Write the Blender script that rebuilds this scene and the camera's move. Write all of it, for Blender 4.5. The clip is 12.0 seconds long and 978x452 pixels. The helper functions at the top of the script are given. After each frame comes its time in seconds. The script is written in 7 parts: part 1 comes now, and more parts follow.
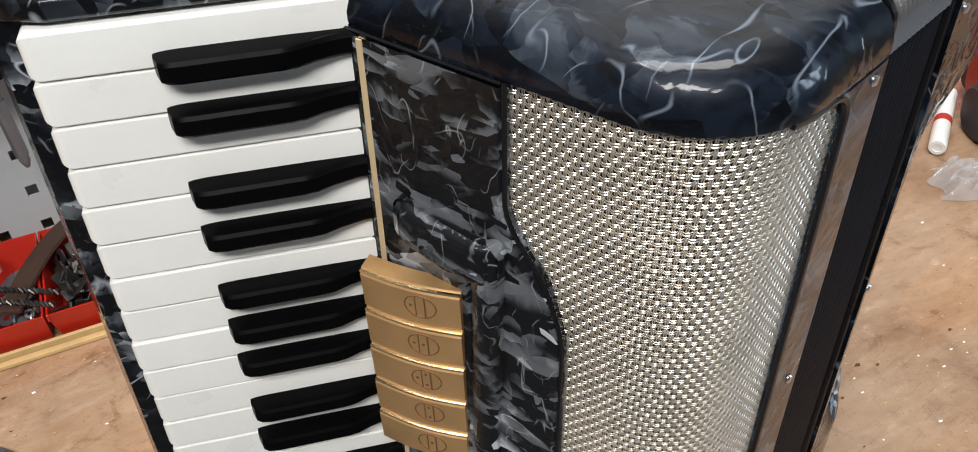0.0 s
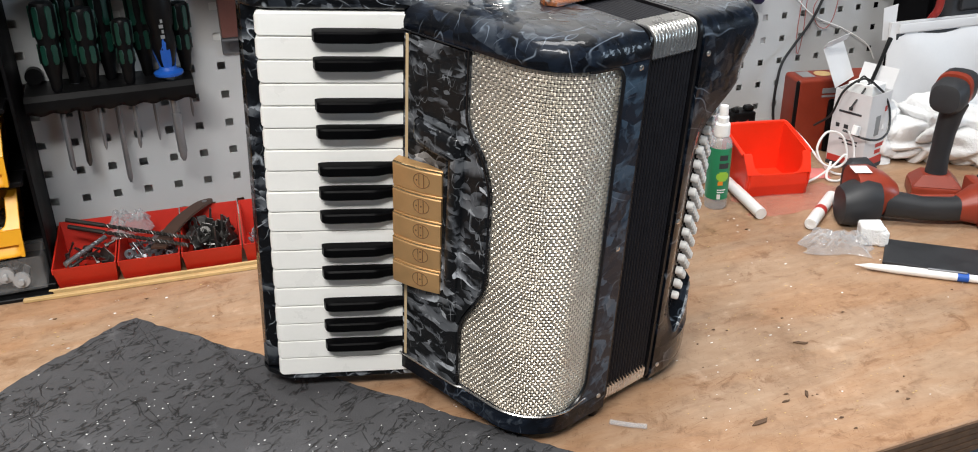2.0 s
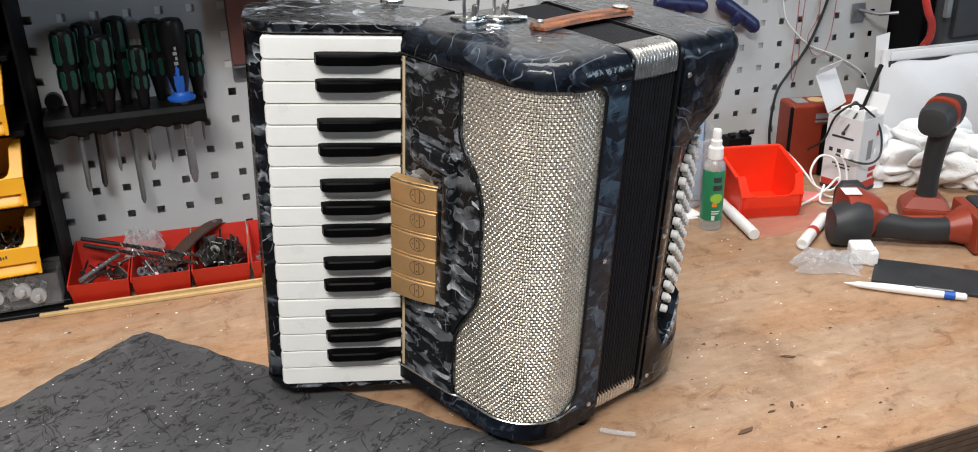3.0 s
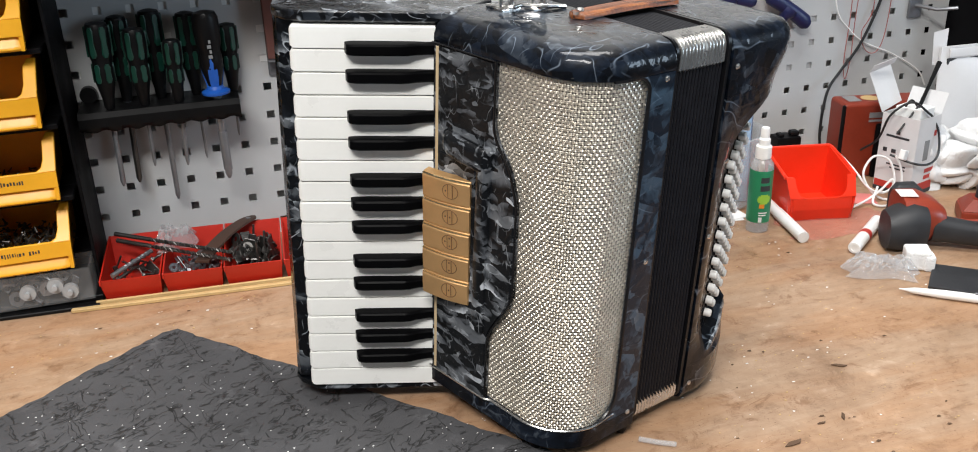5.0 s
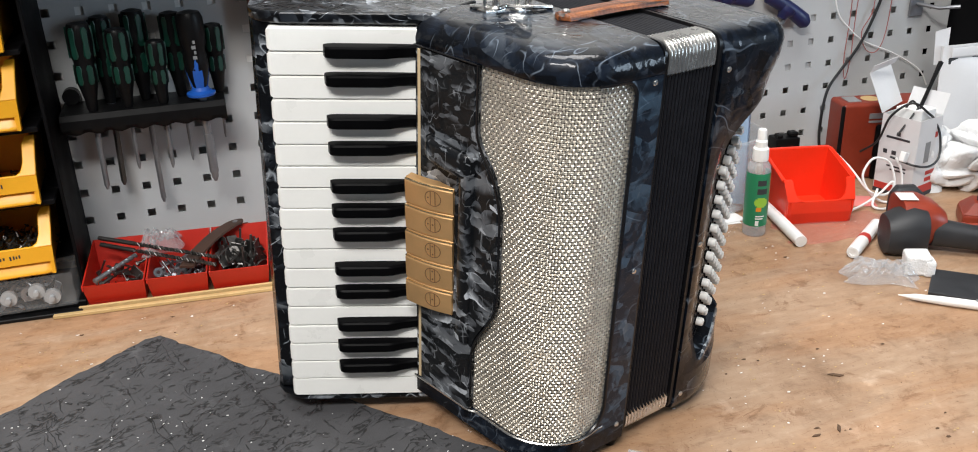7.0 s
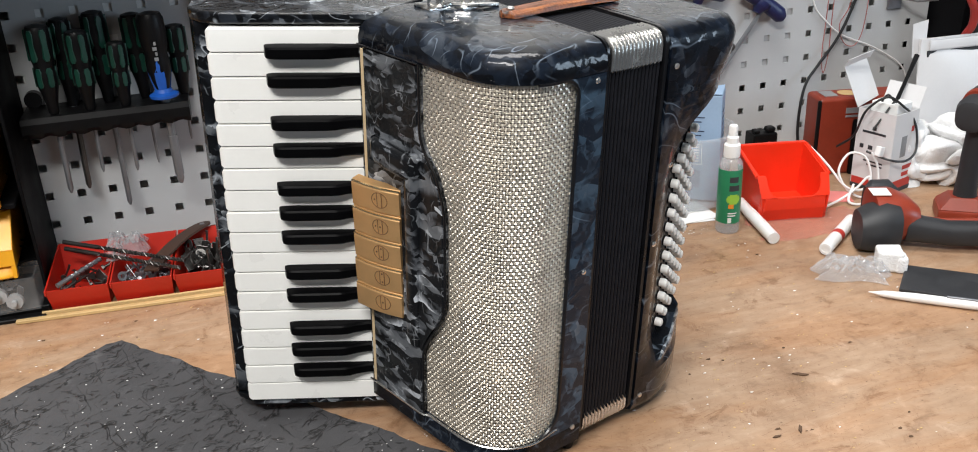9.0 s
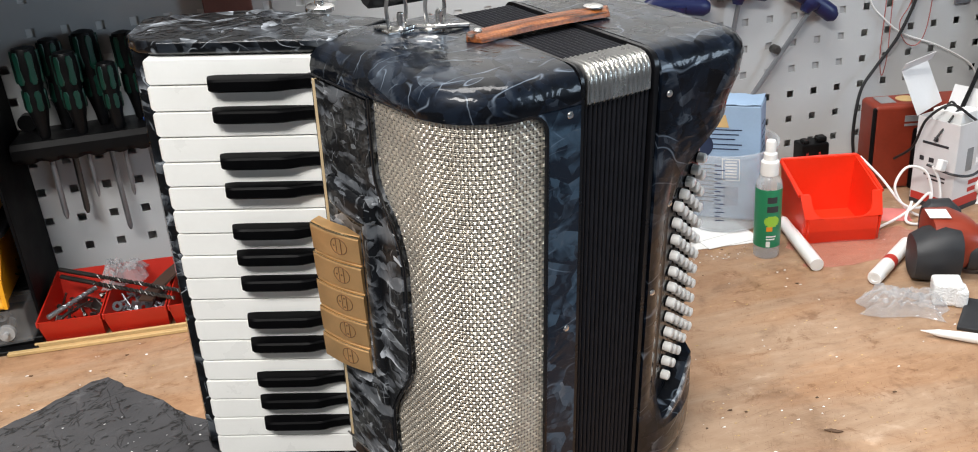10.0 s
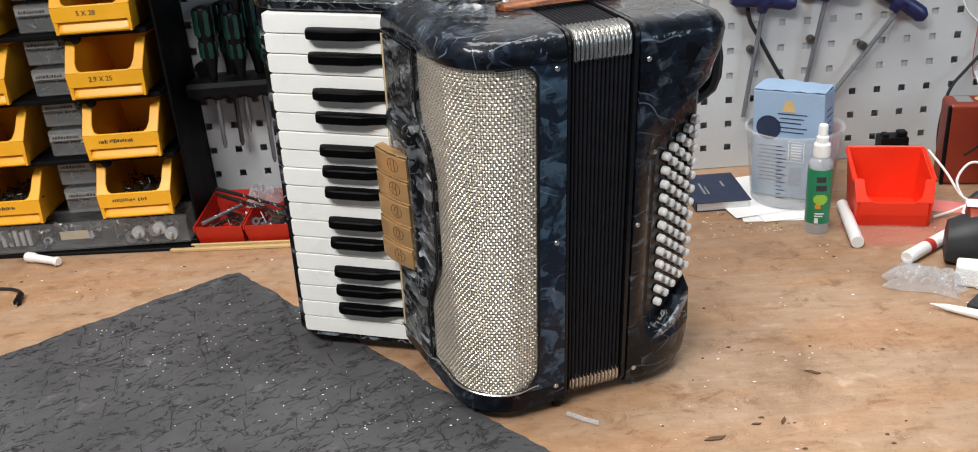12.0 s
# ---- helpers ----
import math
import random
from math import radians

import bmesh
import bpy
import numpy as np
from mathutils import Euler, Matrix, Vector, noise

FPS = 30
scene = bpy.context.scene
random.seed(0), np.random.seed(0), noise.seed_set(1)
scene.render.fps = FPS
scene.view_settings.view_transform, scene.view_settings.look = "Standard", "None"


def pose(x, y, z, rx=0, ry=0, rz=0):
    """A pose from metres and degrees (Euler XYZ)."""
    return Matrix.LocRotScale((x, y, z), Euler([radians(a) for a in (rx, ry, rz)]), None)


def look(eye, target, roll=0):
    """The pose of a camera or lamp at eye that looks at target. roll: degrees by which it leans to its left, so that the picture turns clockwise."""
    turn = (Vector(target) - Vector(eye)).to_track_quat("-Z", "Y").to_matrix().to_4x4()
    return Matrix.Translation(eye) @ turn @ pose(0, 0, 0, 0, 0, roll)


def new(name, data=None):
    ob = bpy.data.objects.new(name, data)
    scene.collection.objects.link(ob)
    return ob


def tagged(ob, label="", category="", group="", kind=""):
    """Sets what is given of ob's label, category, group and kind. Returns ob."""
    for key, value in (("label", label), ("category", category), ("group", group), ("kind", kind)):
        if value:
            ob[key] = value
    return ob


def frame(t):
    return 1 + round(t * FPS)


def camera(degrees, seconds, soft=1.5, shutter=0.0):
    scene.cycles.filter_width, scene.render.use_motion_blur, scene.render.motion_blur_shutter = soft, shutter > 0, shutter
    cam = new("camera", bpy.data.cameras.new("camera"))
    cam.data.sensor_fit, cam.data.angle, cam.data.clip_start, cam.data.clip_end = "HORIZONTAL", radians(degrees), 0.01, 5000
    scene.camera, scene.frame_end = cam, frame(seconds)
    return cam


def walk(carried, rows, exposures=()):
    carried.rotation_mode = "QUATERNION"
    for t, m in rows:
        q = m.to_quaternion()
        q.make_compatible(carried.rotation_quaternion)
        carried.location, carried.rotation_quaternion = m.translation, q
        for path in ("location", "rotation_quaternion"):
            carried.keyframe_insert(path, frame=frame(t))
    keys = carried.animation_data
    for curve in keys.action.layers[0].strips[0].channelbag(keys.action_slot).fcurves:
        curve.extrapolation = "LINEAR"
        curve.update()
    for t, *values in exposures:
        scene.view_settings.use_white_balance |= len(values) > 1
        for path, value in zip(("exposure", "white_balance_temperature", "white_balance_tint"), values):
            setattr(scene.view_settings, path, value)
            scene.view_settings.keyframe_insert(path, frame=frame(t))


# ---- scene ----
cam = camera(56.0, 12.0, soft=1.0)
PATH = [
    (0, (0.048, -0.026, 0.495), (0.682, 1.436, -0.713), -6.1),
    (0.5, (0.038, -0.112, 0.509), (0.668, 1.402, -0.635), -3.4),
    (1, (0.004, -0.261, 0.525), (0.634, 1.351, -0.478), -1.4),
    (1.5, (-0.035, -0.353, 0.521), (0.6, 1.287, -0.432), -0.7),
    (2, (-0.059, -0.407, 0.522), (0.581, 1.28, -0.342), -1.0),
    (2.5, (-0.068, -0.444, 0.522), (0.569, 1.263, -0.302), -1.0),
    (3, (-0.057, -0.451, 0.523), (0.567, 1.273, -0.277), -1.3),
    (3.5, (-0.056, -0.444, 0.514), (0.546, 1.291, -0.277), -1.4),
    (5.5, (-0.033, -0.419, 0.506), (0.498, 1.337, -0.288), -1.9),
    (6, (-0.024, -0.41, 0.506), (0.507, 1.345, -0.291), -1.9),
    (6.5, (-0.022, -0.407, 0.506), (0.506, 1.35, -0.291), -1.9),
    (7, (-0.02, -0.408, 0.505), (0.51, 1.347, -0.294), -1.9),
    (8.8, (0.013, -0.412, 0.504), (0.541, 1.342, -0.298), -2.4),
    (9, (0.026, -0.41, 0.502), (0.546, 1.346, -0.303), -2.6),
    (9.5, (0.065, -0.346, 0.494), (0.579, 1.408, -0.318), -2.9),
    (10, (0.124, -0.343, 0.502), (0.481, 1.448, -0.311), -4.9),
    (10.5, (0.183, -0.414, 0.513), (0.314, 1.412, -0.292), -4.5),
    (11, (0.215, -0.464, 0.515), (0.282, 1.364, -0.293), -4.5),
    (11.5, (0.234, -0.512, 0.513), (0.253, 1.321, -0.287), -4.4),
    (12, (0.231, -0.534, 0.509), (0.2, 1.302, -0.286), -4.5),
]
walk(cam, [(t, look(eye, target, roll)) for t, eye, target, roll in PATH],
     exposures=((0, -0.13), (0.5, 0.10), (1, 0.13), (1.5, 0.08), (2.5, 0.0), (3.5, -0.02), (5.5, 0.06), (7, 0.04), (9.5, 0.04), (10.5, 0.15), (11, 0.08), (12, -0.01)))

# ---- world, lamps ----
world = bpy.data.worlds.new("world")
scene.world = world
world.use_nodes = True
world.node_tree.nodes["Background"].inputs[0].default_value = (0.75, 0.82, 0.9, 1)
world.node_tree.nodes["Background"].inputs[1].default_value = 0.05


def area_lamp(name, eye, target, sx, sy, watts, colour=(1.0, 0.97, 0.93)):
    data = bpy.data.lights.new(name, "AREA")
    data.shape, data.size, data.size_y, data.energy, data.color = "RECTANGLE", sx, sy, watts, colour
    ob = new(name, data)
    ob.matrix_world = look(eye, target)
    return tagged(ob, kind="structure")


area_lamp("ceiling_panel", (0.35, 0.26, 1.80), (0.35, 0.26, 0), 1.2, 0.40, 30, (1.0, 0.985, 0.96))
area_lamp("ceiling_panel", (-0.55, -0.95, 1.80), (-0.5, -0.85, 0), 1.2, 0.45, 72, (1.0, 0.98, 0.95))
area_lamp("window_light", (2.85, -1.1, 0.75), (0.3, -0.1, 0.3), 0.9, 0.9, 38, (0.66, 0.83, 1.0))


# ---- materials ----
def mat(name):
    m = bpy.data.materials.new(name)
    m.use_nodes = True
    nt = m.node_tree
    return m, nt, nt.nodes["Principled BSDF"]


def node(nt, kind, **kw):
    n = nt.nodes.new(kind)
    for k, v in kw.items():
        if k in n.inputs:
            n.inputs[k].default_value = v
    return n


def coords(nt, scale=1.0, rnd=True):
    tc = nt.nodes.new("ShaderNodeTexCoord")
    mp = nt.nodes.new("ShaderNodeMapping")
    mp.inputs["Scale"].default_value = (scale,) * 3 if not isinstance(scale, tuple) else scale
    nt.links.new(tc.outputs["Object"], mp.inputs["Vector"])
    if rnd:
        oi = nt.nodes.new("ShaderNodeObjectInfo")
        mu = nt.nodes.new("ShaderNodeMath")
        mu.operation = "MULTIPLY"
        mu.inputs[1].default_value = 37.0
        nt.links.new(oi.outputs["Random"], mu.inputs[0])
        nt.links.new(mu.outputs[0], mp.inputs["Location"])
    return mp.outputs["Vector"]


def ramp(nt, fac, stops):
    r = nt.nodes.new("ShaderNodeValToRGB")
    el = r.color_ramp.elements
    while len(el) < len(stops):
        el.new(0.5)
    for e, (p, c) in zip(el, stops):
        e.position = p
        e.color = (*c, 1) if len(c) == 3 else c
    nt.links.new(fac, r.inputs["Fac"])
    return r.outputs["Color"]


def noise_tex(nt, vec, scale, detail=4.0, rough=0.55, dist=0.0):
    n = node(nt, "ShaderNodeTexNoise", Scale=scale, Detail=detail, Roughness=rough, Distortion=dist)
    nt.links.new(vec, n.inputs["Vector"])
    return n


def bump(nt, bsdf, height, strength, dist):
    b = node(nt, "ShaderNodeBump", Strength=strength, Distance=dist)
    nt.links.new(height, b.inputs["Height"])
    nt.links.new(b.outputs["Normal"], bsdf.inputs["Normal"])
    return b


def mix(nt, fac, a, b, mode="MIX"):
    m = nt.nodes.new("ShaderNodeMix")
    m.data_type, m.blend_type = "RGBA", mode
    for sock, v in ((m.inputs["Factor"], fac), (m.inputs["A"], a), (m.inputs["B"], b)):
        if isinstance(v, (int, float)):
            sock.default_value = v
        elif isinstance(v, tuple):
            sock.default_value = (*v, 1)
        else:
            nt.links.new(v, sock)
    return m.outputs["Result"]


def simple(name, colour, rough=0.5, metal=0.0, var=0.15, scale=40.0, bumpy=0.15, bscale=300.0, depth=0.0004, coat=0.0, alpha=1.0, spec=0.5):
    """A surface with grain at two scales, wear in its gloss and a fine relief."""
    m, nt, p = mat(name)
    v = coords(nt)
    big = noise_tex(nt, v, scale, 5)
    fine = noise_tex(nt, v, bscale, 3)
    dark = tuple(c * (1 - var) for c in colour)
    light = tuple(min(1, c * (1 + var)) for c in colour)
    base = ramp(nt, big.outputs["Fac"], [(0.3, dark), (0.7, light)])
    base = mix(nt, 0.25, base, ramp(nt, fine.outputs["Fac"], [(0.3, dark), (0.75, light)]))
    nt.links.new(base, p.inputs["Base Color"])
    r = ramp(nt, big.outputs["Fac"], [(0.25, (max(0.02, rough - 0.08),) * 3), (0.8, (min(1, rough + 0.1),) * 3)])
    nt.links.new(r, p.inputs["Roughness"])
    p.inputs["Metallic"].default_value = metal
    p.inputs["Coat Weight"].default_value = coat
    p.inputs["Coat Roughness"].default_value = 0.06
    p.inputs["Specular IOR Level"].default_value = spec
    p.inputs["Alpha"].default_value = alpha
    if bumpy:
        bump(nt, p, fine.outputs["Fac"], bumpy, depth)
    return m


def pearl(name, dark, mid, light, size=40.0, contrast=1.0, folds=1.0, creases=1.0, zones=0.6, metal=0.35, crinkled=1.0, streaks=0.42, gloss=1.45):
    """Mother-of-pearl celluloid: folded shards, each fading from dark to bright, under a clear glossy sheet."""
    m, nt, p = mat(name)
    v = coords(nt, 1.0, False)
    warp = noise_tex(nt, v, 24, 1.5, 0.5)
    shift = nt.nodes.new("ShaderNodeVectorMath")
    shift.operation = "MULTIPLY_ADD"
    nt.links.new(warp.outputs["Color"], shift.inputs[0])
    shift.inputs[1].default_value = (0.015,) * 3
    nt.links.new(v, shift.inputs[2])

    def shards(scale, spin):
        """Random angular cells and, in each, a ramp along a direction of its own."""
        turn = nt.nodes.new("ShaderNodeMapping")
        turn.inputs["Rotation"].default_value = (0.6 * spin, 0.9 + spin, 0.5 * spin)
        turn.inputs["Scale"].default_value = (scale, scale * 0.55, scale * 1.2)
        nt.links.new(shift.outputs[0], turn.inputs["Vector"])
        a = node(nt, "ShaderNodeTexVoronoi", Scale=1.0)
        a.distance = "MANHATTAN"
        nt.links.new(turn.outputs[0], a.inputs["Vector"])
        off = nt.nodes.new("ShaderNodeVectorMath")
        off.operation = "SUBTRACT"
        nt.links.new(turn.outputs[0], off.inputs[0])
        nt.links.new(a.outputs["Position"], off.inputs[1])
        c = nt.nodes.new("ShaderNodeVectorMath")
        c.operation = "SUBTRACT"
        nt.links.new(a.outputs["Color"], c.inputs[0])
        c.inputs[1].default_value = (0.5, 0.5, 0.5)
        dot = nt.nodes.new("ShaderNodeVectorMath")
        dot.operation = "DOT_PRODUCT"
        nt.links.new(c.outputs[0], dot.inputs[0])
        nt.links.new(off.outputs[0], dot.inputs[1])
        return a, dot.outputs["Value"]

    def madd(x, k, y):
        n = nt.nodes.new("ShaderNodeMath")
        n.operation = "MULTIPLY_ADD"
        nt.links.new(x, n.inputs[0])
        n.inputs[1].default_value = k
        if isinstance(y, float):
            n.inputs[2].default_value = y
        else:
            nt.links.new(y, n.inputs[2])
        return n.outputs[0]

    def fold(r, freq, amount, phase, y):
        """Fine parallel folds inside each shard."""
        n = nt.nodes.new("ShaderNodeMath")
        n.operation = "SINE"
        nt.links.new(madd(r, freq, phase), n.inputs[0])
        return madd(n.outputs[0], amount, y)

    a, ra = shards(size, 1.0)
    b, rb = shards(size * 1.85, 2.3)
    sep = nt.nodes.new("ShaderNodeSeparateColor")
    nt.links.new(a.outputs["Color"], sep.inputs[0])
    streak = noise_tex(nt, shift.outputs[0], 70, 3, 0.6, 1.2)
    ph = madd(streak.outputs["Fac"], 9.0, 0.0)
    val = madd(sep.outputs[0], 0.10 * contrast, madd(ra, 2.0 * contrast, madd(rb, 0.9 * contrast, 0.22 - 0.05 * contrast)))
    zone = noise_tex(nt, v, 9, 2, 0.5, 0.5)
    val = madd(zone.outputs["Fac"], 0.5 * zones, madd(val, 1.0, -0.25 * zones))
    val = fold(ra, 22.0, 0.13 * folds, ph, val)
    val = fold(rb, 17.0, 0.09 * folds, ph, val)
    val = madd(streak.outputs["Fac"], streaks, madd(val, 1.0, 0.21 - 0.5 * streaks))
    col = ramp(nt, val, [(0.36, dark), (0.54, mid), (0.72, tuple(0.30 * x for x in light)), (0.98, light)])
    # thin bright creases, the folds' glints put into the colour: ridges of a stretched, bent noise that break off
    for spin, lo in ((0.7, 0.53), (2.4, 0.54), (4.1, 0.57)):
        turn = nt.nodes.new("ShaderNodeMapping")
        turn.inputs["Rotation"].default_value = (spin, 1.7 * spin, 0.4)
        turn.inputs["Scale"].default_value = (size * 0.35, size * 1.3, size * 0.8)
        nt.links.new(shift.outputs[0], turn.inputs["Vector"])
        rn = noise_tex(nt, turn.outputs[0], 1.0, 1.0, 0.4, 0.15)
        line = ramp(nt, rn.outputs["Fac"], [(0.489, (0, 0, 0)), (0.5, (1, 1, 1)), (0.511, (0, 0, 0))])
        gate = ramp(nt, noise_tex(nt, turn.outputs[0], 1.3, 1).outputs["Fac"], [(lo, (0, 0, 0)), (lo + 0.12, (0.8 * creases,) * 3)])
        col = mix(nt, mix(nt, 1.0, line, gate, "MULTIPLY"), col, tuple(1.3 * x for x in light))
    nt.links.new(col, p.inputs["Base Color"])
    p.inputs["Roughness"].default_value = 0.40
    p.inputs["Metallic"].default_value = metal
    p.inputs["Specular IOR Level"].default_value = 0.12
    p.inputs["Coat Weight"].default_value = 1.0
    p.inputs["Coat IOR"].default_value = gloss
    p.inputs["Coat Roughness"].default_value = 0.08
    bump(nt, p, madd(ra, 0.0035, madd(rb, 0.0018, 0.0)), 0.7, 1.0)
    # the clear sheet is crinkled: tilted facets, fold ridges and a soft ripple
    wav = noise_tex(nt, v, 45, 3)
    rid = nt.nodes.new("ShaderNodeMath")
    rid.operation = "ABSOLUTE"
    nt.links.new(madd(noise_tex(nt, shift.outputs[0], size * 1.6, 1.5, 0.5, 0.8).outputs["Fac"], 1.0, -0.5), rid.inputs[0])
    crinkle = madd(ra, 0.0018 * crinkled, madd(rb, 0.0008 * crinkled, madd(wav.outputs["Fac"], 0.0007 * crinkled, madd(rid.outputs[0], -0.0045 * crinkled, 0.0))))
    b2 = node(nt, "ShaderNodeBump", Strength=0.8, Distance=1.0)
    nt.links.new(crinkle, b2.inputs["Height"])
    nt.links.new(b2.outputs["Normal"], p.inputs["Coat Normal"])
    return m


def bench_wood():
    m, nt, p = mat("bench_plywood")
    v = coords(nt, 1.0, False)
    vs = coords(nt, (1.0, 4.0, 1.0), False)
    grain = noise_tex(nt, vs, 26, 9, 0.68, 0.5)
    stain = noise_tex(nt, v, 6, 8, 0.66, 0.6)
    blot = noise_tex(nt, v, 30, 7, 0.68, 0.3)
    fine = noise_tex(nt, vs, 180, 5, 0.7)
    col = ramp(nt, grain.outputs["Fac"], [(0.30, (0.330, 0.214, 0.137)), (0.5, (0.378, 0.253, 0.165)), (0.70, (0.425, 0.300, 0.205))])
    dirt = ramp(nt, stain.outputs["Fac"], [(0.32, (0.62, 0.56, 0.51)), (0.42, (0.88, 0.86, 0.84)), (0.52, (1, 1, 1))])
    col = mix(nt, 0.8, col, dirt, "MULTIPLY")
    grime = ramp(nt, blot.outputs["Fac"], [(0.30, (0.55, 0.5, 0.46)), (0.46, (1, 1, 1))])
    col = mix(nt, 0.65, col, grime, "MULTIPLY")
    pale = ramp(nt, blot.outputs["Fac"], [(0.58, (0, 0, 0)), (0.74, (0.20, 0.18, 0.16))])
    col = mix(nt, 0.6, col, pale, "ADD")
    smear = ramp(nt, noise_tex(nt, coords(nt, (1.0, 1.5, 1.0), False), 22, 7, 0.72, 0.8).outputs["Fac"], [(0.34, (0.66, 0.57, 0.50)), (0.43, (0.96, 0.94, 0.92)), (0.60, (1.0, 1.0, 1.0)), (0.70, (1.15, 1.15, 1.13))])
    col = mix(nt, 1.0, col, smear, "MULTIPLY")
    warm = ramp(nt, noise_tex(nt, vs, 3.2, 5, 0.6, 0.8).outputs["Fac"], [(0.40, (1.0, 0.84, 0.69)), (0.58, (1, 1, 1))])
    col = mix(nt, 0.75, col, warm, "MULTIPLY")
    for scale, hi in ((46.0, 0.055), (90.0, 0.09), (190.0, 0.13)):
        specks = node(nt, "ShaderNodeTexVoronoi", Scale=scale)
        nt.links.new(v, specks.inputs["Vector"])
        sp = ramp(nt, specks.outputs["Distance"], [(0.03, (0.35, 0.29, 0.25)), (hi, (1, 1, 1))])
        col = mix(nt, 0.6, col, sp, "MULTIPLY")
    # scratches along several directions
    for angle, sx, sy in ((12, 7, 260), (-38, 9, 330), (65, 14, 300), (-10, 26, 420)):
        mp = nt.nodes.new("ShaderNodeMapping")
        mp.vector_type = "TEXTURE"
        mp.inputs["Rotation"].default_value = (0, 0, radians(angle))
        mp.inputs["Scale"].default_value = (1 / sx, 1 / sy, 1.0)
        nt.links.new(v, mp.inputs["Vector"])
        vo = node(nt, "ShaderNodeTexVoronoi", Scale=1.0)
        vo.voronoi_dimensions = "2D"
        nt.links.new(mp.outputs[0], vo.inputs["Vector"])
        cut = ramp(nt, vo.outputs["Distance"], [(0.02, (0.55, 0.48, 0.42)), (0.06, (1, 1, 1))])
        col = mix(nt, 0.7, col, cut, "MULTIPLY")
    nt.links.new(col, p.inputs["Base Color"])
    r = ramp(nt, stain.outputs["Fac"], [(0.3, (0.34,) * 3), (0.7, (0.60,) * 3)])
    nt.links.new(r, p.inputs["Roughness"])
    bump(nt, p, fine.outputs["Fac"], 0.2, 0.0006)
    return m


def rubber_mat():
    m, nt, p = mat("grey_foam_rubber")
    v = coords(nt, 1.0, False)
    big = noise_tex(nt, v, 7, 6, 0.65)
    fine = noise_tex(nt, v, 420, 4, 0.7)
    col = ramp(nt, big.outputs["Fac"], [(0.3, (0.036, 0.036, 0.039)), (0.7, (0.074, 0.074, 0.079))])
    pale = ramp(nt, noise_tex(nt, v, 26, 5, 0.7).outputs["Fac"], [(0.58, (0, 0, 0)), (0.80, (0.13, 0.13, 0.135))])
    col = mix(nt, 0.6, col, pale, "ADD")
    warp = noise_tex(nt, v, 60, 3)
    shift = nt.nodes.new("ShaderNodeVectorMath")
    shift.operation = "MULTIPLY_ADD"
    nt.links.new(warp.outputs["Color"], shift.inputs[0])
    shift.inputs[1].default_value = (0.009,) * 3
    nt.links.new(v, shift.inputs[2])
    height = None
    # gashes: short broken ridges of stretched noise, most of them lying one way
    for angle, sx, sy, thin, lo in ((28, 30, 100, 0.030, 0.56), (52, 40, 120, 0.034, 0.57), (108, 14, 110, 0.018, 0.585), (20, 70, 150, 0.050, 0.565), (-20, 55, 120, 0.036, 0.59)):
        mp = nt.nodes.new("ShaderNodeMapping")
        mp.vector_type = "TEXTURE"
        mp.inputs["Rotation"].default_value = (0, 0, radians(angle))
        mp.inputs["Scale"].default_value = (1 / sx, 1 / sy, 1.0)
        nt.links.new(shift.outputs[0], mp.inputs["Vector"])
        rn = noise_tex(nt, mp.outputs[0], 1.0, 2, 0.5)
        line = ramp(nt, rn.outputs["Fac"], [(0.5 - thin, (1, 1, 1)), (0.5 - thin * 0.3, (0.1, 0.1, 0.1)), (0.5 + thin * 0.3, (0.1, 0.1, 0.1)), (0.5 + thin, (1, 1, 1))])
        gate = ramp(nt, noise_tex(nt, mp.outputs[0], 0.55, 2).outputs["Fac"], [(lo, (1, 1, 1)), (lo + 0.05, (0, 0, 0))])
        cut = mix(nt, 1.0, line, gate, "LIGHTEN")
        col = mix(nt, 0.85, col, cut, "MULTIPLY")
        height = cut if height is None else mix(nt, 1.0, height, cut, "MULTIPLY")
    nt.links.new(col, p.inputs["Base Color"])
    p.inputs["Roughness"].default_value = 0.7
    h = mix(nt, 0.25, height, fine.outputs["Fac"])
    bump(nt, p, h, 0.8, 0.0016)
    return m


def glassy(name, colour, alpha=0.35, rough=0.15, trans=0.0):
    """Thin clear plastic: see-through by its alpha, with a gloss."""
    m, nt, p = mat(name)
    v = coords(nt)
    n = noise_tex(nt, v, 60, 3)
    col = ramp(nt, n.outputs["Fac"], [(0.3, tuple(c * 0.9 for c in colour)), (0.7, colour)])
    nt.links.new(col, p.inputs["Base Color"])
    p.inputs["Roughness"].default_value = rough
    p.inputs["Alpha"].default_value = alpha
    bump(nt, p, n.outputs["Fac"], 0.2, 0.001)
    return m


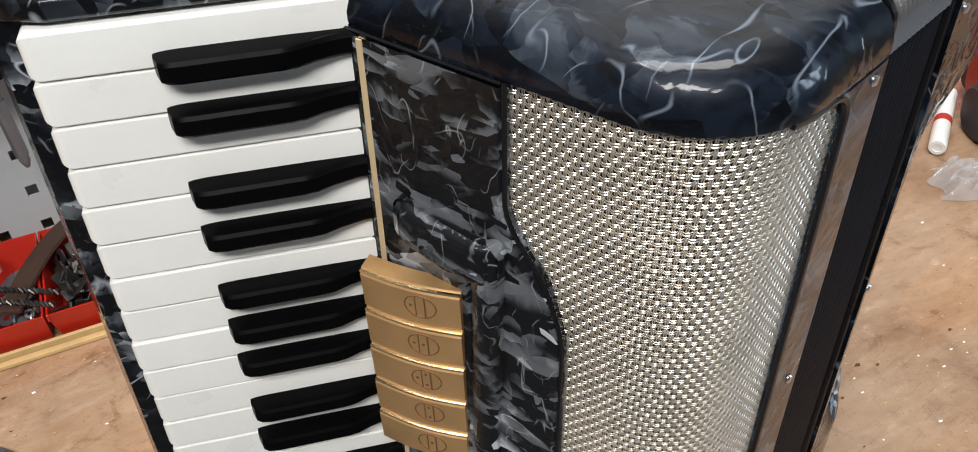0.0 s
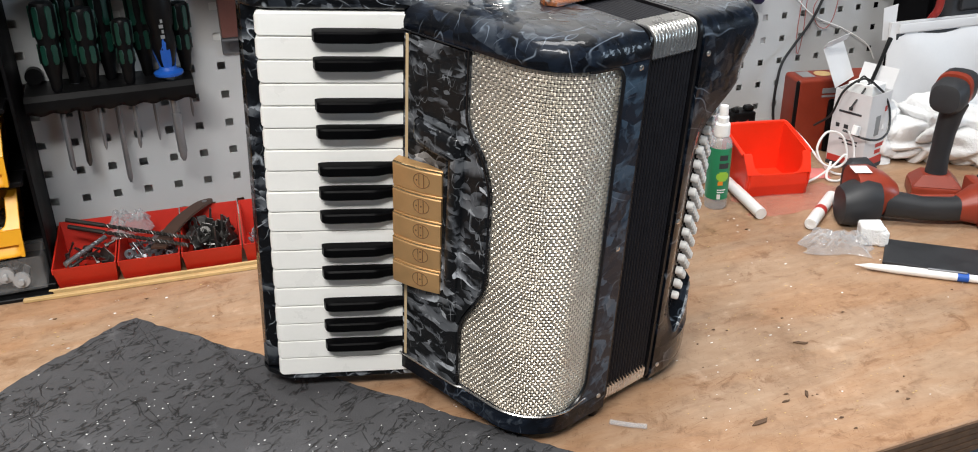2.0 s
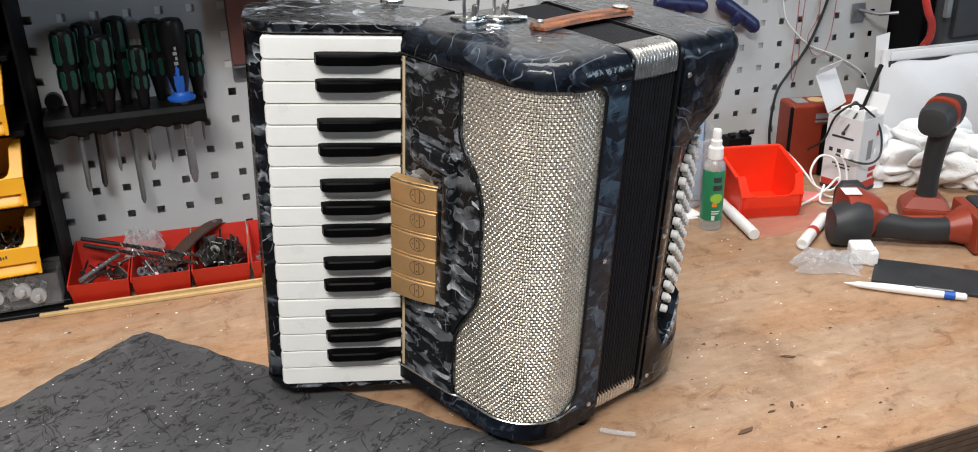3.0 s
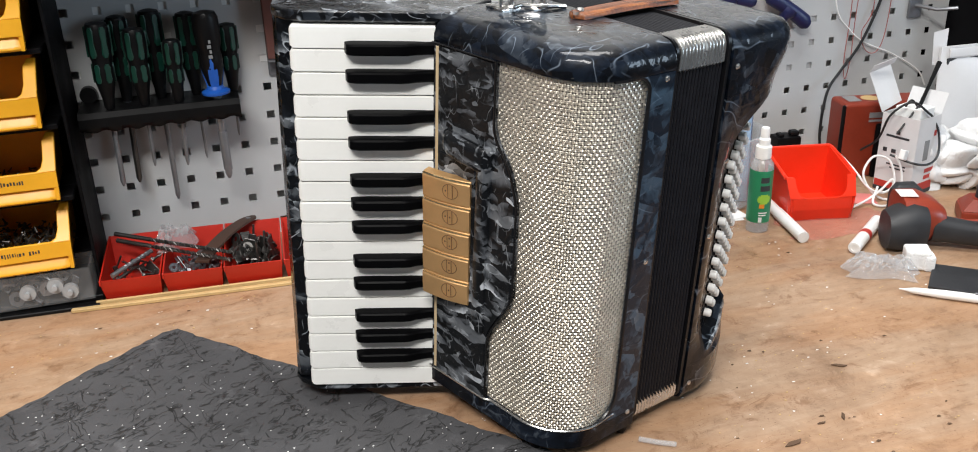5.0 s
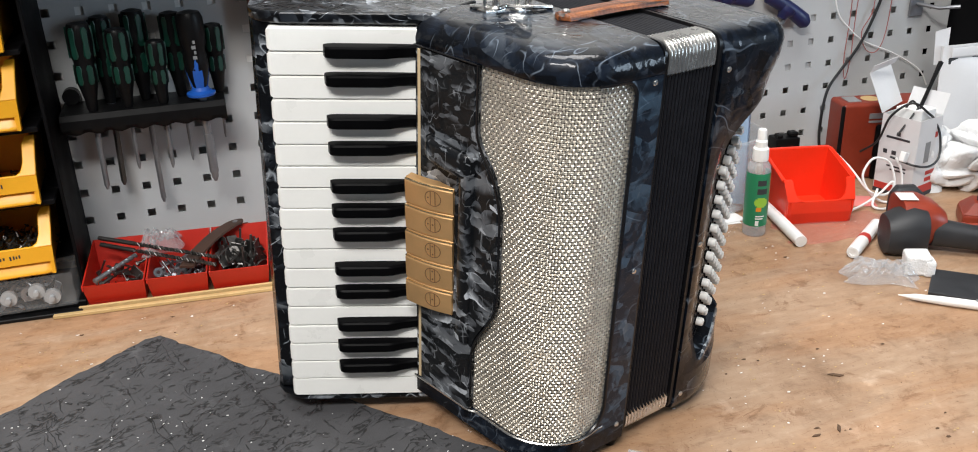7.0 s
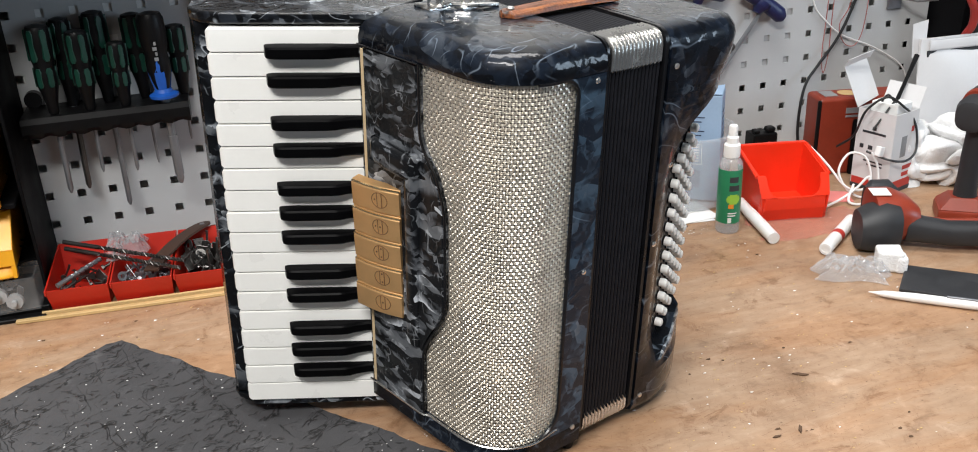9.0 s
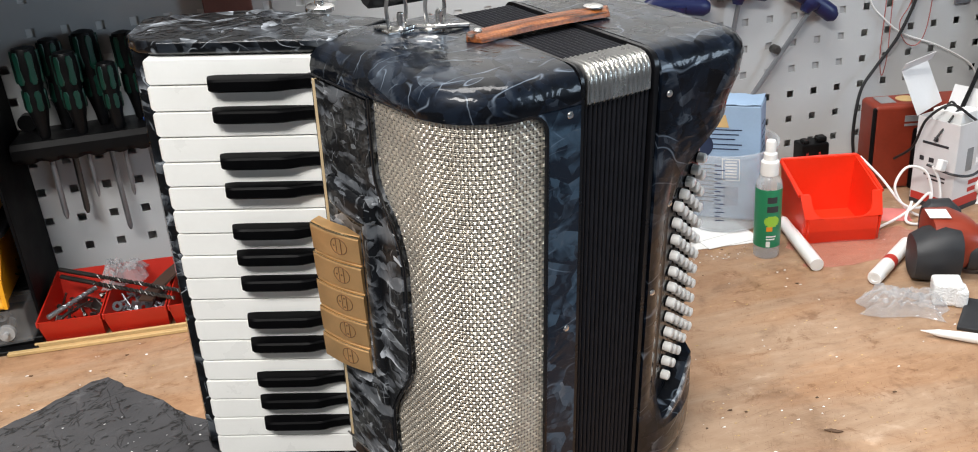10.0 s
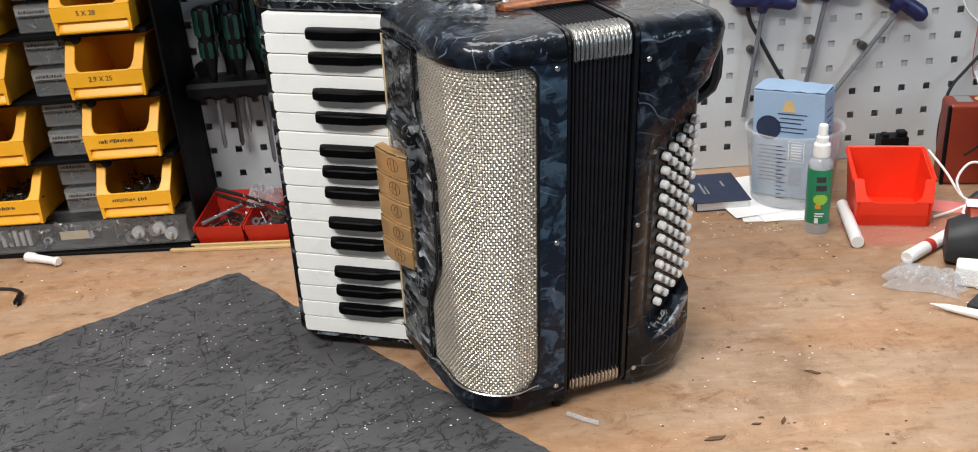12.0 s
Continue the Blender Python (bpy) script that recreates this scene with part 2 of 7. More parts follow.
PEARL = pearl("navy_black_pearl_celluloid", (0.0014, 0.0022, 0.0042), (0.0070, 0.0115, 0.0210), (0.19, 0.23, 0.285), 36.0, 0.24, 0.30, 0.65, 1.2, 0.12, 0.40, 0.40, 1.25)
SILVERPEARL = pearl("silver_black_pearl_celluloid", (0.0060, 0.0068, 0.0082), (0.095, 0.103, 0.116), (0.46, 0.49, 0.53), 54.0, 0.72, 0.30, 0.5, 0.8, 0.10, 0.40, 0.35, 1.20)
# Paler and bluer than the casing: the window's sheen is put into the colour.
SHEENPEARL = pearl("blue_grey_pearl_with_sheen", (0.008, 0.014, 0.025), (0.048, 0.083, 0.124), (0.28, 0.37, 0.48), 42.0, 0.24, 0.25, 0.35, 1.3, 0.12, 0.24, 0.35, 1.22)
KEYPEARL = pearl("black_pearl_celluloid_with_silver_veins", (0.0018, 0.0024, 0.0036), (0.018, 0.022, 0.029), (0.42, 0.46, 0.51), 44.0, 0.62, 0.30, 0.9, 1.0, 0.12, 0.40, 0.40, 1.28)
# Rubbed pearl, made paler still for the highlight along the lip.
LIPPEARL = pearl("rubbed_pearl_with_highlight", (0.035, 0.042, 0.052), (0.24, 0.275, 0.31), (0.66, 0.71, 0.76), 60.0, 0.60, 0.25, 0.8, 0.7, 0.15, 0.40, 0.30, 1.45)
KEYWHITE = simple("white_key_plastic", (0.87, 0.87, 0.84), 0.32, var=0.03, scale=25, bumpy=0.05)
KEYBLACK = simple("black_key_plastic", (0.0026, 0.0026, 0.003), 0.34, var=0.3, bumpy=0.04, spec=0.03)
BRASS = simple("satin_gold_metal", (0.78, 0.475, 0.215), 0.38, 0.75, var=0.08, scale=60, bscale=900)
# Paler gold for the tabs' upper edges: light from above put into the colour.
BRASSEDGE = simple("highlit_gold_edge", (0.88, 0.70, 0.42), 0.2, 1.0, var=0.05)
ENGRAVE = simple("dark_engraving", (0.16, 0.075, 0.028), 0.6, var=0.1)
WEAVE = simple("champagne_metal_weave", (0.84, 0.768, 0.66), 0.36, 0.82, var=0.10, scale=30, bumpy=0.1, bscale=1500)
BLACKCLOTH = simple("black_bellows_cloth", (0.0050, 0.0055, 0.0085), 0.55, var=0.35, scale=80, bumpy=0.4, bscale=1600, spec=0.3)
BLACKLIP = simple("black_bellows_frame", (0.004, 0.004, 0.005), 0.3, var=0.2, spec=0.4)
CORE = simple("black_felt", (0.012, 0.011, 0.01), 0.9, var=0.2)
CHROME = simple("nickel_plate", (0.72, 0.71, 0.69), 0.27, 1.0, var=0.06, bumpy=0.05)
STEEL = simple("tool_steel", (0.25, 0.26, 0.28), 0.36, 0.7, var=0.15)
DARKSTEEL = simple("blackened_steel", (0.12, 0.115, 0.11), 0.38, 0.9, var=0.25)
BUTTON = simple("ivory_button_plastic", (0.82, 0.81, 0.78), 0.35, var=0.03, bumpy=0.03)


def worn_leather():
    """Tan strap leather, creased along its length, with dark cracks and a polished face."""
    m, nt, p = mat("tan_leather")
    mp = nt.nodes.new("ShaderNodeMapping")
    mp.inputs["Scale"].default_value = (26.0, 330.0, 330.0)
    nt.links.new(coords(nt, 1.0, False), mp.inputs["Vector"])
    long = noise_tex(nt, mp.outputs[0], 1.0, 3, 0.55)
    grain = noise_tex(nt, coords(nt, 1.0, False), 420, 3)
    col = ramp(nt, long.outputs["Fac"], [(0.36, (0.030, 0.010, 0.004)), (0.44, (0.16, 0.045, 0.011)), (0.58, (0.27, 0.082, 0.019)), (0.70, (0.36, 0.13, 0.035))])
    col = mix(nt, 0.5, col, ramp(nt, grain.outputs["Fac"], [(0.38, (0.35, 0.3, 0.28)), (0.55, (1, 1, 1))]), "MULTIPLY")
    nt.links.new(col, p.inputs["Base Color"])
    p.inputs["Roughness"].default_value = 0.34
    bump(nt, p, mix(nt, 0.3, long.outputs["Fac"], grain.outputs["Fac"]), 0.6, 0.0022)
    return m


LEATHER = worn_leather()
BLACKLEATHER = simple("black_leather", (0.012, 0.012, 0.013), 0.45, var=0.3, bumpy=0.35, bscale=500)
WOOD = bench_wood()
RUBBER = rubber_mat()
PEG = simple("light_grey_powder_coat", (0.47, 0.48, 0.485), 0.45, var=0.05, scale=9, bumpy=0.12, bscale=900)
ROOMWALL = simple("grey_workshop_paint", (0.17, 0.17, 0.17), 0.8, var=0.1, scale=5)
CEIL = simple("grey_ceiling_paint", (0.26, 0.26, 0.26), 0.8, var=0.05, scale=5)
PLASTER = simple("white_plaster", (0.70, 0.70, 0.69), 0.85, var=0.05, scale=6)
HOLEGREY = simple("grey_hole_sheet", (0.36, 0.365, 0.37), 0.7, var=0.08, scale=9)
DARKWALL = simple("dark_grey_wall_paint", (0.10, 0.105, 0.115), 0.8, var=0.12, scale=5)
FLOORM = simple("grey_concrete", (0.15, 0.17, 0.205), 0.8, var=0.15, scale=4)
REDBIN = simple("red_polypropylene", (0.76, 0.032, 0.008), 0.36, var=0.06, scale=30, bumpy=0.1)
REDTRAY = simple("worn_red_polystyrene", (0.50, 0.018, 0.007), 0.42, var=0.12, scale=30, bumpy=0.15)
YELLOWBIN = simple("yellow_polypropylene", (0.83, 0.40, 0.018), 0.38, var=0.07, scale=30, bumpy=0.1)
BLACKPL = simple("black_plastic", (0.0045, 0.0045, 0.005), 0.40, var=0.25, scale=50, spec=0.16)
SHELFBLACK = simple("black_shelf_paint", (0.0032, 0.0032, 0.004), 0.6, var=0.25, scale=20, spec=0.10)
LABELGREY = simple("aged_label_strip", (0.24, 0.24, 0.235), 0.6, var=0.3, scale=120)
GREYPL = simple("grey_plastic", (0.22, 0.225, 0.23), 0.4, var=0.15)
GREENPL = simple("dark_green_rubber", (0.002, 0.034, 0.022), 0.45, var=0.2)
BLUEPL = simple("blue_rubber", (0.01, 0.09, 0.42), 0.45, var=0.15)
NAVYPL = simple("navy_plastic", (0.008, 0.012, 0.065), 0.4, var=0.15)
WHITEPL = simple("white_plastic", (0.8, 0.8, 0.79), 0.35, var=0.04, bumpy=0.03)
PAPER = simple("white_paper", (0.82, 0.82, 0.81), 0.8, var=0.04, scale=20)
CARD = simple("white_coated_card", (0.66, 0.66, 0.67), 0.45, var=0.04, scale=20)
INK = simple("dark_ink", (0.03, 0.03, 0.035), 0.6, var=0.1)
INKRED = simple("red_ink", (0.45, 0.035, 0.025), 0.6, var=0.1)
BLUECARD = simple("light_blue_carton", (0.27, 0.38, 0.53), 0.6, var=0.08, scale=25)
TOOLRED = simple("red_tool_plastic", (0.25, 0.034, 0.015), 0.42, var=0.15)
TOOLBLACK = simple("black_grip_rubber", (0.022, 0.023, 0.026), 0.55, var=0.2, bumpy=0.3, bscale=800)
CHARGER = simple("red_painted_case", (0.21, 0.026, 0.010), 0.45, var=0.18, scale=15)
GREENLABEL = simple("green_label", (0.012, 0.22, 0.10), 0.4, var=0.06)
LIME = simple("lime_label", (0.30, 0.55, 0.05), 0.45, var=0.05)
ORANGE = simple("orange_label", (0.75, 0.25, 0.02), 0.45, var=0.05)
NAVYBOOK = simple("navy_book_cloth", (0.012, 0.022, 0.055), 0.55, var=0.15)
PINK = simple("pink_paper", (0.75, 0.24, 0.22), 0.7, var=0.08)
TERRY = simple("white_terry_cloth", (0.82, 0.82, 0.82), 0.95, var=0.06, scale=60, bumpy=0.8, bscale=420, depth=0.002)
LATH = simple("pale_lath_wood", (0.55, 0.38, 0.17), 0.6, var=0.18, scale=30)
PLYEDGE = simple("dark_plywood_edge", (0.10, 0.055, 0.03), 0.75, var=0.35, scale=60)
BROWN = simple("brown_leather_scrap", (0.06, 0.030, 0.020), 0.55, var=0.25)
MAROON = simple("maroon_painted_wood", (0.13, 0.05, 0.04), 0.5, var=0.15)
CLEAR = glassy("clear_plastic", (0.75, 0.78, 0.80), 0.32)
CLEARGREY = glassy("smoky_clear_plastic", (0.42, 0.43, 0.44), 0.26, 0.2)
FILM = glassy("clear_film", (0.62, 0.63, 0.65), 0.36, 0.06)
REDFILM = glassy("red_tinted_film", (0.75, 0.25, 0.20), 0.35, 0.2)
BLUEGREY = simple("grey_blue_print", (0.16, 0.22, 0.33), 0.6, var=0.2, scale=60)
BUCKET = glassy("cloudy_bucket_plastic", (0.66, 0.69, 0.71), 0.32, 0.25)
CLEARBOX = glassy("thin_clear_box_plastic", (0.45, 0.46, 0.47), 0.10, 0.15)
GILT = simple("pale_gilt_strip", (0.55, 0.42, 0.25), 0.4, var=0.12)
TAG = simple("buff_paper_tag", (0.42, 0.36, 0.26), 0.8, var=0.1)
ROLLER = simple("milky_plastic", (0.36, 0.37, 0.38), 0.4, var=0.1)
WIREWHITE = simple("white_cable", (0.78, 0.78, 0.77), 0.45, var=0.04)
WIREBLACK = simple("black_cable", (0.012, 0.012, 0.013), 0.45, var=0.2)
HOSERED = simple("red_rubber_hose", (0.40, 0.03, 0.025), 0.4, var=0.1)
WIRERED = simple("red_wire", (0.36, 0.11, 0.095), 0.45, var=0.1)


# ---- mesh helpers ----
def add(bm, other, m=None):
    """Adds the mesh other to bm, moved by m, and frees it."""
    if m is not None:
        bmesh.ops.transform(other, matrix=m, verts=other.verts)
    me = bpy.data.meshes.new("tmp")
    other.to_mesh(me)
    other.free()
    bm.from_mesh(me)
    bpy.data.meshes.remove(me)
    return bm


def join(*bms):
    first = bms[0]
    for b in bms[1:]:
        add(first, b)
    return first


def moved(bm, m):
    bmesh.ops.transform(bm, matrix=m, verts=bm.verts)
    return bm


def box(x0, x1, y0, y1, z0, z1, r=0.0, seg=2):
    bm = bmesh.new()
    bmesh.ops.create_cube(bm, size=1.0)
    for v in bm.verts:
        v.co = Vector((x0 + (v.co.x + 0.5) * (x1 - x0), y0 + (v.co.y + 0.5) * (y1 - y0), z0 + (v.co.z + 0.5) * (z1 - z0)))
    if r:
        bmesh.ops.bevel(bm, geom=bm.edges[:], offset=r, segments=seg, profile=0.5, affect="EDGES")
    return bm


def prism(poly, z0, z1, r=0.0, seg=2):
    """An upright prism over a plan polygon."""
    bm = bmesh.new()
    lo = [bm.verts.new((x, y, z0)) for x, y in poly]
    hi = [bm.verts.new((x, y, z1)) for x, y in poly]
    n = len(poly)
    bm.faces.new(lo[::-1])
    bm.faces.new(hi)
    for i in range(n):
        bm.faces.new((lo[i], lo[(i + 1) % n], hi[(i + 1) % n], hi[i]))
    bmesh.ops.recalc_face_normals(bm, faces=bm.faces)
    if r:
        bmesh.ops.bevel(bm, geom=bm.edges[:], offset=r, segments=seg, profile=0.5, affect="EDGES")
    return bm


def loft(loops, close=True, caps=True):
    """Skins a list of rings of equally many points."""
    bm = bmesh.new()
    rows = [[bm.verts.new(p) for p in ring] for ring in loops]
    n = len(rows[0])
    for a, b in zip(rows, rows[1:]):
        for i in range(n if close else n - 1):
            j = (i + 1) % n
            bm.faces.new((a[i], a[j], b[j], b[i]))
    if caps:
        bm.faces.new(rows[0][::-1])
        bm.faces.new(rows[-1])
    bmesh.ops.recalc_face_normals(bm, faces=bm.faces)
    return bm


def lathe(profile, n=24, m=None):
    """Turns (radius, height) pairs round z."""
    rings = [[(max(r, 1e-5) * math.cos(2 * math.pi * i / n), max(r, 1e-5) * math.sin(2 * math.pi * i / n), z) for i in range(n)] for r, z in profile]
    bm = loft(rings)
    return moved(bm, m) if m is not None else bm


def tube(points, r, n=8, caps=True):
    """A round rod along points; r is one radius or one for each point."""
    pts = [Vector(p) for p in points]
    rad = r if isinstance(r, (list, tuple)) else [r] * len(pts)
    rings, up = [], None
    for i, p in enumerate(pts):
        d = (pts[min(i + 1, len(pts) - 1)] - pts[max(i - 1, 0)]).normalized()
        if up is None:
            up = d.orthogonal().normalized()
        up = (up - d * up.dot(d)).normalized()
        side = d.cross(up)
        rings.append([p + rad[i] * (math.cos(2 * math.pi * k / n) * up + math.sin(2 * math.pi * k / n) * side) for k in range(n)])
    return loft(rings, caps=caps)


def curve_pts(points, steps=8):
    """A smooth line through points (Catmull-Rom)."""
    p = [Vector(q) for q in points]
    p = [2 * p[0] - p[1]] + p + [2 * p[-1] - p[-2]]
    out = []
    for i in range(1, len(p) - 2):
        for k in range(steps):
            t = k / steps
            a, b, c, d = p[i - 1], p[i], p[i + 1], p[i + 2]
            out.append(0.5 * (2 * b + (c - a) * t + (2 * a - 5 * b + 4 * c - d) * t * t + (3 * b - a - 3 * c + d) * t ** 3))
    out.append(p[-2])
    return out


def weigh_normals(me, limit):
    """Large faces keep their own normal, so that narrow rounded edges shade as edges."""
    around = [[] for _ in me.vertices]
    for f in me.polygons:
        for v in f.vertices:
            around[v].append((f.normal.copy(), f.area))
    out = []
    for f in me.polygons:
        n0 = f.normal
        for v in f.vertices:
            s = Vector()
            for n, area in around[v]:
                if n.dot(n0) > limit:
                    s += n * area
            out.append(s.normalized() if s.length > 0 else n0.copy())
    me.normals_split_custom_set(out)


def mesh_of(bm, name, material, angle=35):
    me = bpy.data.meshes.new(name)
    bm.to_mesh(me)
    bm.free()
    me.materials.append(material)
    me.polygons.foreach_set("use_smooth", [True] * len(me.polygons))
    me.set_sharp_from_angle(angle=radians(angle))
    if 6 < len(me.polygons) < 6000:
        weigh_normals(me, math.cos(radians(angle)))
    return me


def part(name, bm, material, parent, label="", m=None):
    me = bm if isinstance(bm, bpy.types.Mesh) else mesh_of(bm, name, material)
    ob = new(name, me)
    ob.parent = parent
    if m is not None:
        ob.matrix_basis = m
    return tagged(ob, label)


def thing(name, label, category, m=None, group="", kind=""):
    ob = new(name)
    ob.empty_display_size = 0.02
    if m is not None:
        ob.matrix_basis = m
    return tagged(ob, label, category, group, kind)


def solid(name, bm, material, label="", category="", m=None, group="", kind=""):
    """A thing that is one mesh."""
    ob = new(name, mesh_of(bm, name, material))
    if m is not None:
        ob.matrix_basis = m
    return tagged(ob, label, category, group, kind)


def writing(text, size, m):
    """Flat lettering in the built-in font, as a mesh."""
    cu = bpy.data.curves.new("lettering", "FONT")
    cu.body, cu.size, cu.extrude, cu.align_x, cu.align_y = text, size, 0.0002, "CENTER", "CENTER"
    ob = bpy.data.objects.new("lettering", cu)
    me = bpy.data.meshes.new_from_object(ob)
    bm = bmesh.new()
    bm.from_mesh(me)
    bpy.data.objects.remove(ob)
    bpy.data.meshes.remove(me)
    return moved(bm, m)


def smooth(a, b, x):
    t = min(1.0, max(0.0, (x - a) / (b - a)))
    return t * t * (3 - 2 * t)


# ---- the room ----
def room():
    solid("floor", box(-2.2, 3.0, -3.0, 1.0, -0.95, -0.9), FLOORM, kind="structure")
    solid("ceiling", box(-2.2, 3.0, -3.0, 1.0, 1.9, 2.0), CEIL, kind="structure")
    solid("wall_north", box(-2.2, 3.0, 0.86, 0.96, -0.9, 1.9), PLASTER, kind="structure")
    solid("wall_south", box(-2.2, 3.0, -3.0, -2.9, -0.9, 1.9), ROOMWALL, kind="structure")
    solid("wall_west", box(-2.2, -2.1, -2.9, 0.86, -0.9, 1.9), ROOMWALL, kind="structure")
    solid("wall_east", box(2.9, 3.0, -2.9, 0.86, -0.9, 1.9), DARKWALL, kind="structure")


room()
# Unseen blocks added overhead, standing in for a shelf that shades the pegboard.
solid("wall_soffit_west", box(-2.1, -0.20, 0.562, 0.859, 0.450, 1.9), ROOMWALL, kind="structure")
solid("wall_soffit_middle", box(-0.20, 0.14, 0.560, 0.859, 0.450, 1.9), ROOMWALL, kind="structure")
# Unseen and white, added for the glossy casing to mirror; the second also shades.
solid("wall_upper", box(0.14, 0.50, 0.776, 0.859, 0.450, 1.9), PLASTER, kind="structure")
solid("wall_soffit_east", box(0.50, 2.9, 0.738, 0.859, 0.420, 1.9), PLASTER, kind="structure")
# Sheets added behind the upper holes, so that these look lit from behind.
solid("wall_backing_west", box(-0.19, 0.47, 0.7825, 0.7845, 0.226, 0.448), PLASTER, kind="structure")
solid("wall_backing_east", box(0.48, 0.90, 0.8045, 0.8065, 0.128, 0.418), HOLEGREY, kind="structure")


def pegboard(x0, x1, z0, z1, y, pitch, hx, hz, hole=0.0098):
    """A sheet of steel with real square holes in a lattice through (hx, hz)."""
    xs, zs = [x0], [z0]
    k = math.ceil((x0 + 0.008 - hx) / pitch)
    while hx + k * pitch < x1 - 0.008:
        xs += [hx + k * pitch - hole / 2, hx + k * pitch + hole / 2]
        k += 1
    k = math.ceil((z0 + 0.008 - hz) / pitch)
    while hz + k * pitch < z1 - 0.008:
        zs += [hz + k * pitch - hole / 2, hz + k * pitch + hole / 2]
        k += 1
    xs.append(x1)
    zs.append(z1)
    bm = bmesh.new()
    f = [[bm.verts.new((x, y, z)) for z in zs] for x in xs]
    b = [[bm.verts.new((x, y + 0.0015, z)) for z in zs] for x in xs]
    nx, nz = len(xs) - 1, len(zs) - 1
    full = lambda i, j: 0 <= i < nx and 0 <= j < nz and not (i % 2 == 1 and j % 2 == 1)
    for i in range(nx):
        for j in range(nz):
            if full(i, j):
                bm.faces.new((f[i][j], f[i + 1][j], f[i + 1][j + 1], f[i][j + 1]))
                bm.faces.new((b[i][j], b[i][j + 1], b[i + 1][j + 1], b[i + 1][j]))
            elif 0 <= i < nx:
                for (p, q) in (((i, j), (i + 1, j)), ((i + 1, j), (i + 1, j + 1)), ((i + 1, j + 1), (i, j + 1)), ((i, j + 1), (i, j))):
                    bm.faces.new((f[p[0]][p[1]], f[q[0]][q[1]], b[q[0]][q[1]], b[p[0]][p[1]]))
    bmesh.ops.recalc_face_normals(bm, faces=bm.faces)
    return bm


ob = solid("wall_panel_west", pegboard(-0.205, 0.47, 0.001, 0.448, 0.780, 0.0375, -0.118, 0.0945), PEG, "light grey steel pegboard with square holes", "pegboard", kind="structure")
ob = solid("wall_panel_east", pegboard(0.473, 1.135, 0.001, 0.418, 0.802, 0.0369, 0.7665, 0.1075), PEG, "light grey steel pegboard with square holes", "pegboard", kind="structure")

# bench
bench = thing("workbench", "worn brown plywood workbench with stains and wood chips", "workbench", kind="structure")
part("benchtop", box(-1.2, 1.5, 0.064, 0.858, -0.036, 0.0, 0.0015, 1), WOOD, bench)
for k in range(5):
    part("ply_layer", box(-1.2, 1.5, 0.0615, 0.0635, -0.0345 + k * 0.007, -0.0295 + k * 0.007), PLYEDGE, bench, "dark worn plywood edge layer")
for x in (-1.1, 0.2, 1.4):
    part("leg", box(x - 0.035, x + 0.035, 0.15, 0.22, -0.9, -0.037, 0.003), SHELFBLACK, bench)


def mat_sheet():
    base = [Vector(p) for p in ((-0.1135, 0.5395), (-0.1300, 0.5370), (-0.1480, 0.5225), (-0.5200, 0.2206), (-0.4300, 0.0850), (0.2900, 0.0900))]
    rng = random.Random(5)
    pts = []
    for p, q in zip(base, base[1:] + base[:1]):
        n = max(2, int((q - p).length / 0.008))
        for k in range(n):
            w = p.lerp(q, k / n)
            nrm = Vector((-(q - p).y, (q - p).x)).normalized()
            pts.append(w + nrm * (rng.uniform(-1, 1) * 0.0014 + 0.0014 * math.sin(k * 0.55) * (k > 0)))
    return prism([tuple(p) for p in pts], 0.0003, 0.0045, 0.0006, 1)


solid("foam_mat", mat_sheet(), RUBBER, "dark grey worn foam rubber mat lying on the bench", "mat")

# ---- the accordion ----
# its own axes: x from the keyboard to the bass side, y from the grille to the player, z up the keyboard
AX_Z = Vector((0.042, -0.068, 1.0)).normalized()
AX_X = Vector((0.944, 0.331, 0.0))
AX_X = (AX_X - AX_Z * AX_X.dot(AX_Z)).normalized()
AX_Y = AX_Z.cross(AX_X)
ACC = Matrix((AX_X, AX_Y, AX_Z)).transposed().to_4x4()
ACC.translation = (0.268, 0.1926, 0.0)
acc = thing("accordion", "blue-black pearl piano accordion with white keys standing on the bench", "accordion", ACC)

# the plan of the treble casing: a flat front, a rounded corner and a side that slants out towards the keys
R, XR, DEEP, LEAN = 0.052, 0.0085, 0.178, radians(7.1)
CX, CY = -0.0352, R
S0, S1 = XR - CX, XR - CX + R * (math.pi / 2 - LEAN)
SX, SY = CX - R * math.cos(LEAN), CY - R * math.sin(LEAN)
Z0, Z1, ZTOP, ZBOT = 0.030, 0.339, 0.3610, 0.009


def skin(s, off=0.0):
    """A point of the treble casing's plan outline, s metres from its front edge beside the bellows, off metres proud."""
    if s <= S0:
        return XR - s, -off
    if s <= S1:
        a = (s - S0) / R
        return CX - (R + off) * math.sin(a), CY - (R + off) * math.cos(a)
    k = s - S1
    return SX - k * math.sin(LEAN) - off * math.cos(LEAN), SY + k * math.cos(LEAN) - off * math.sin(LEAN)


def s_at(y):
    """Where the slanting side has reached the depth y."""
    return S1 + (y - SY) / math.cos(LEAN)


SEND = s_at(0.1600)


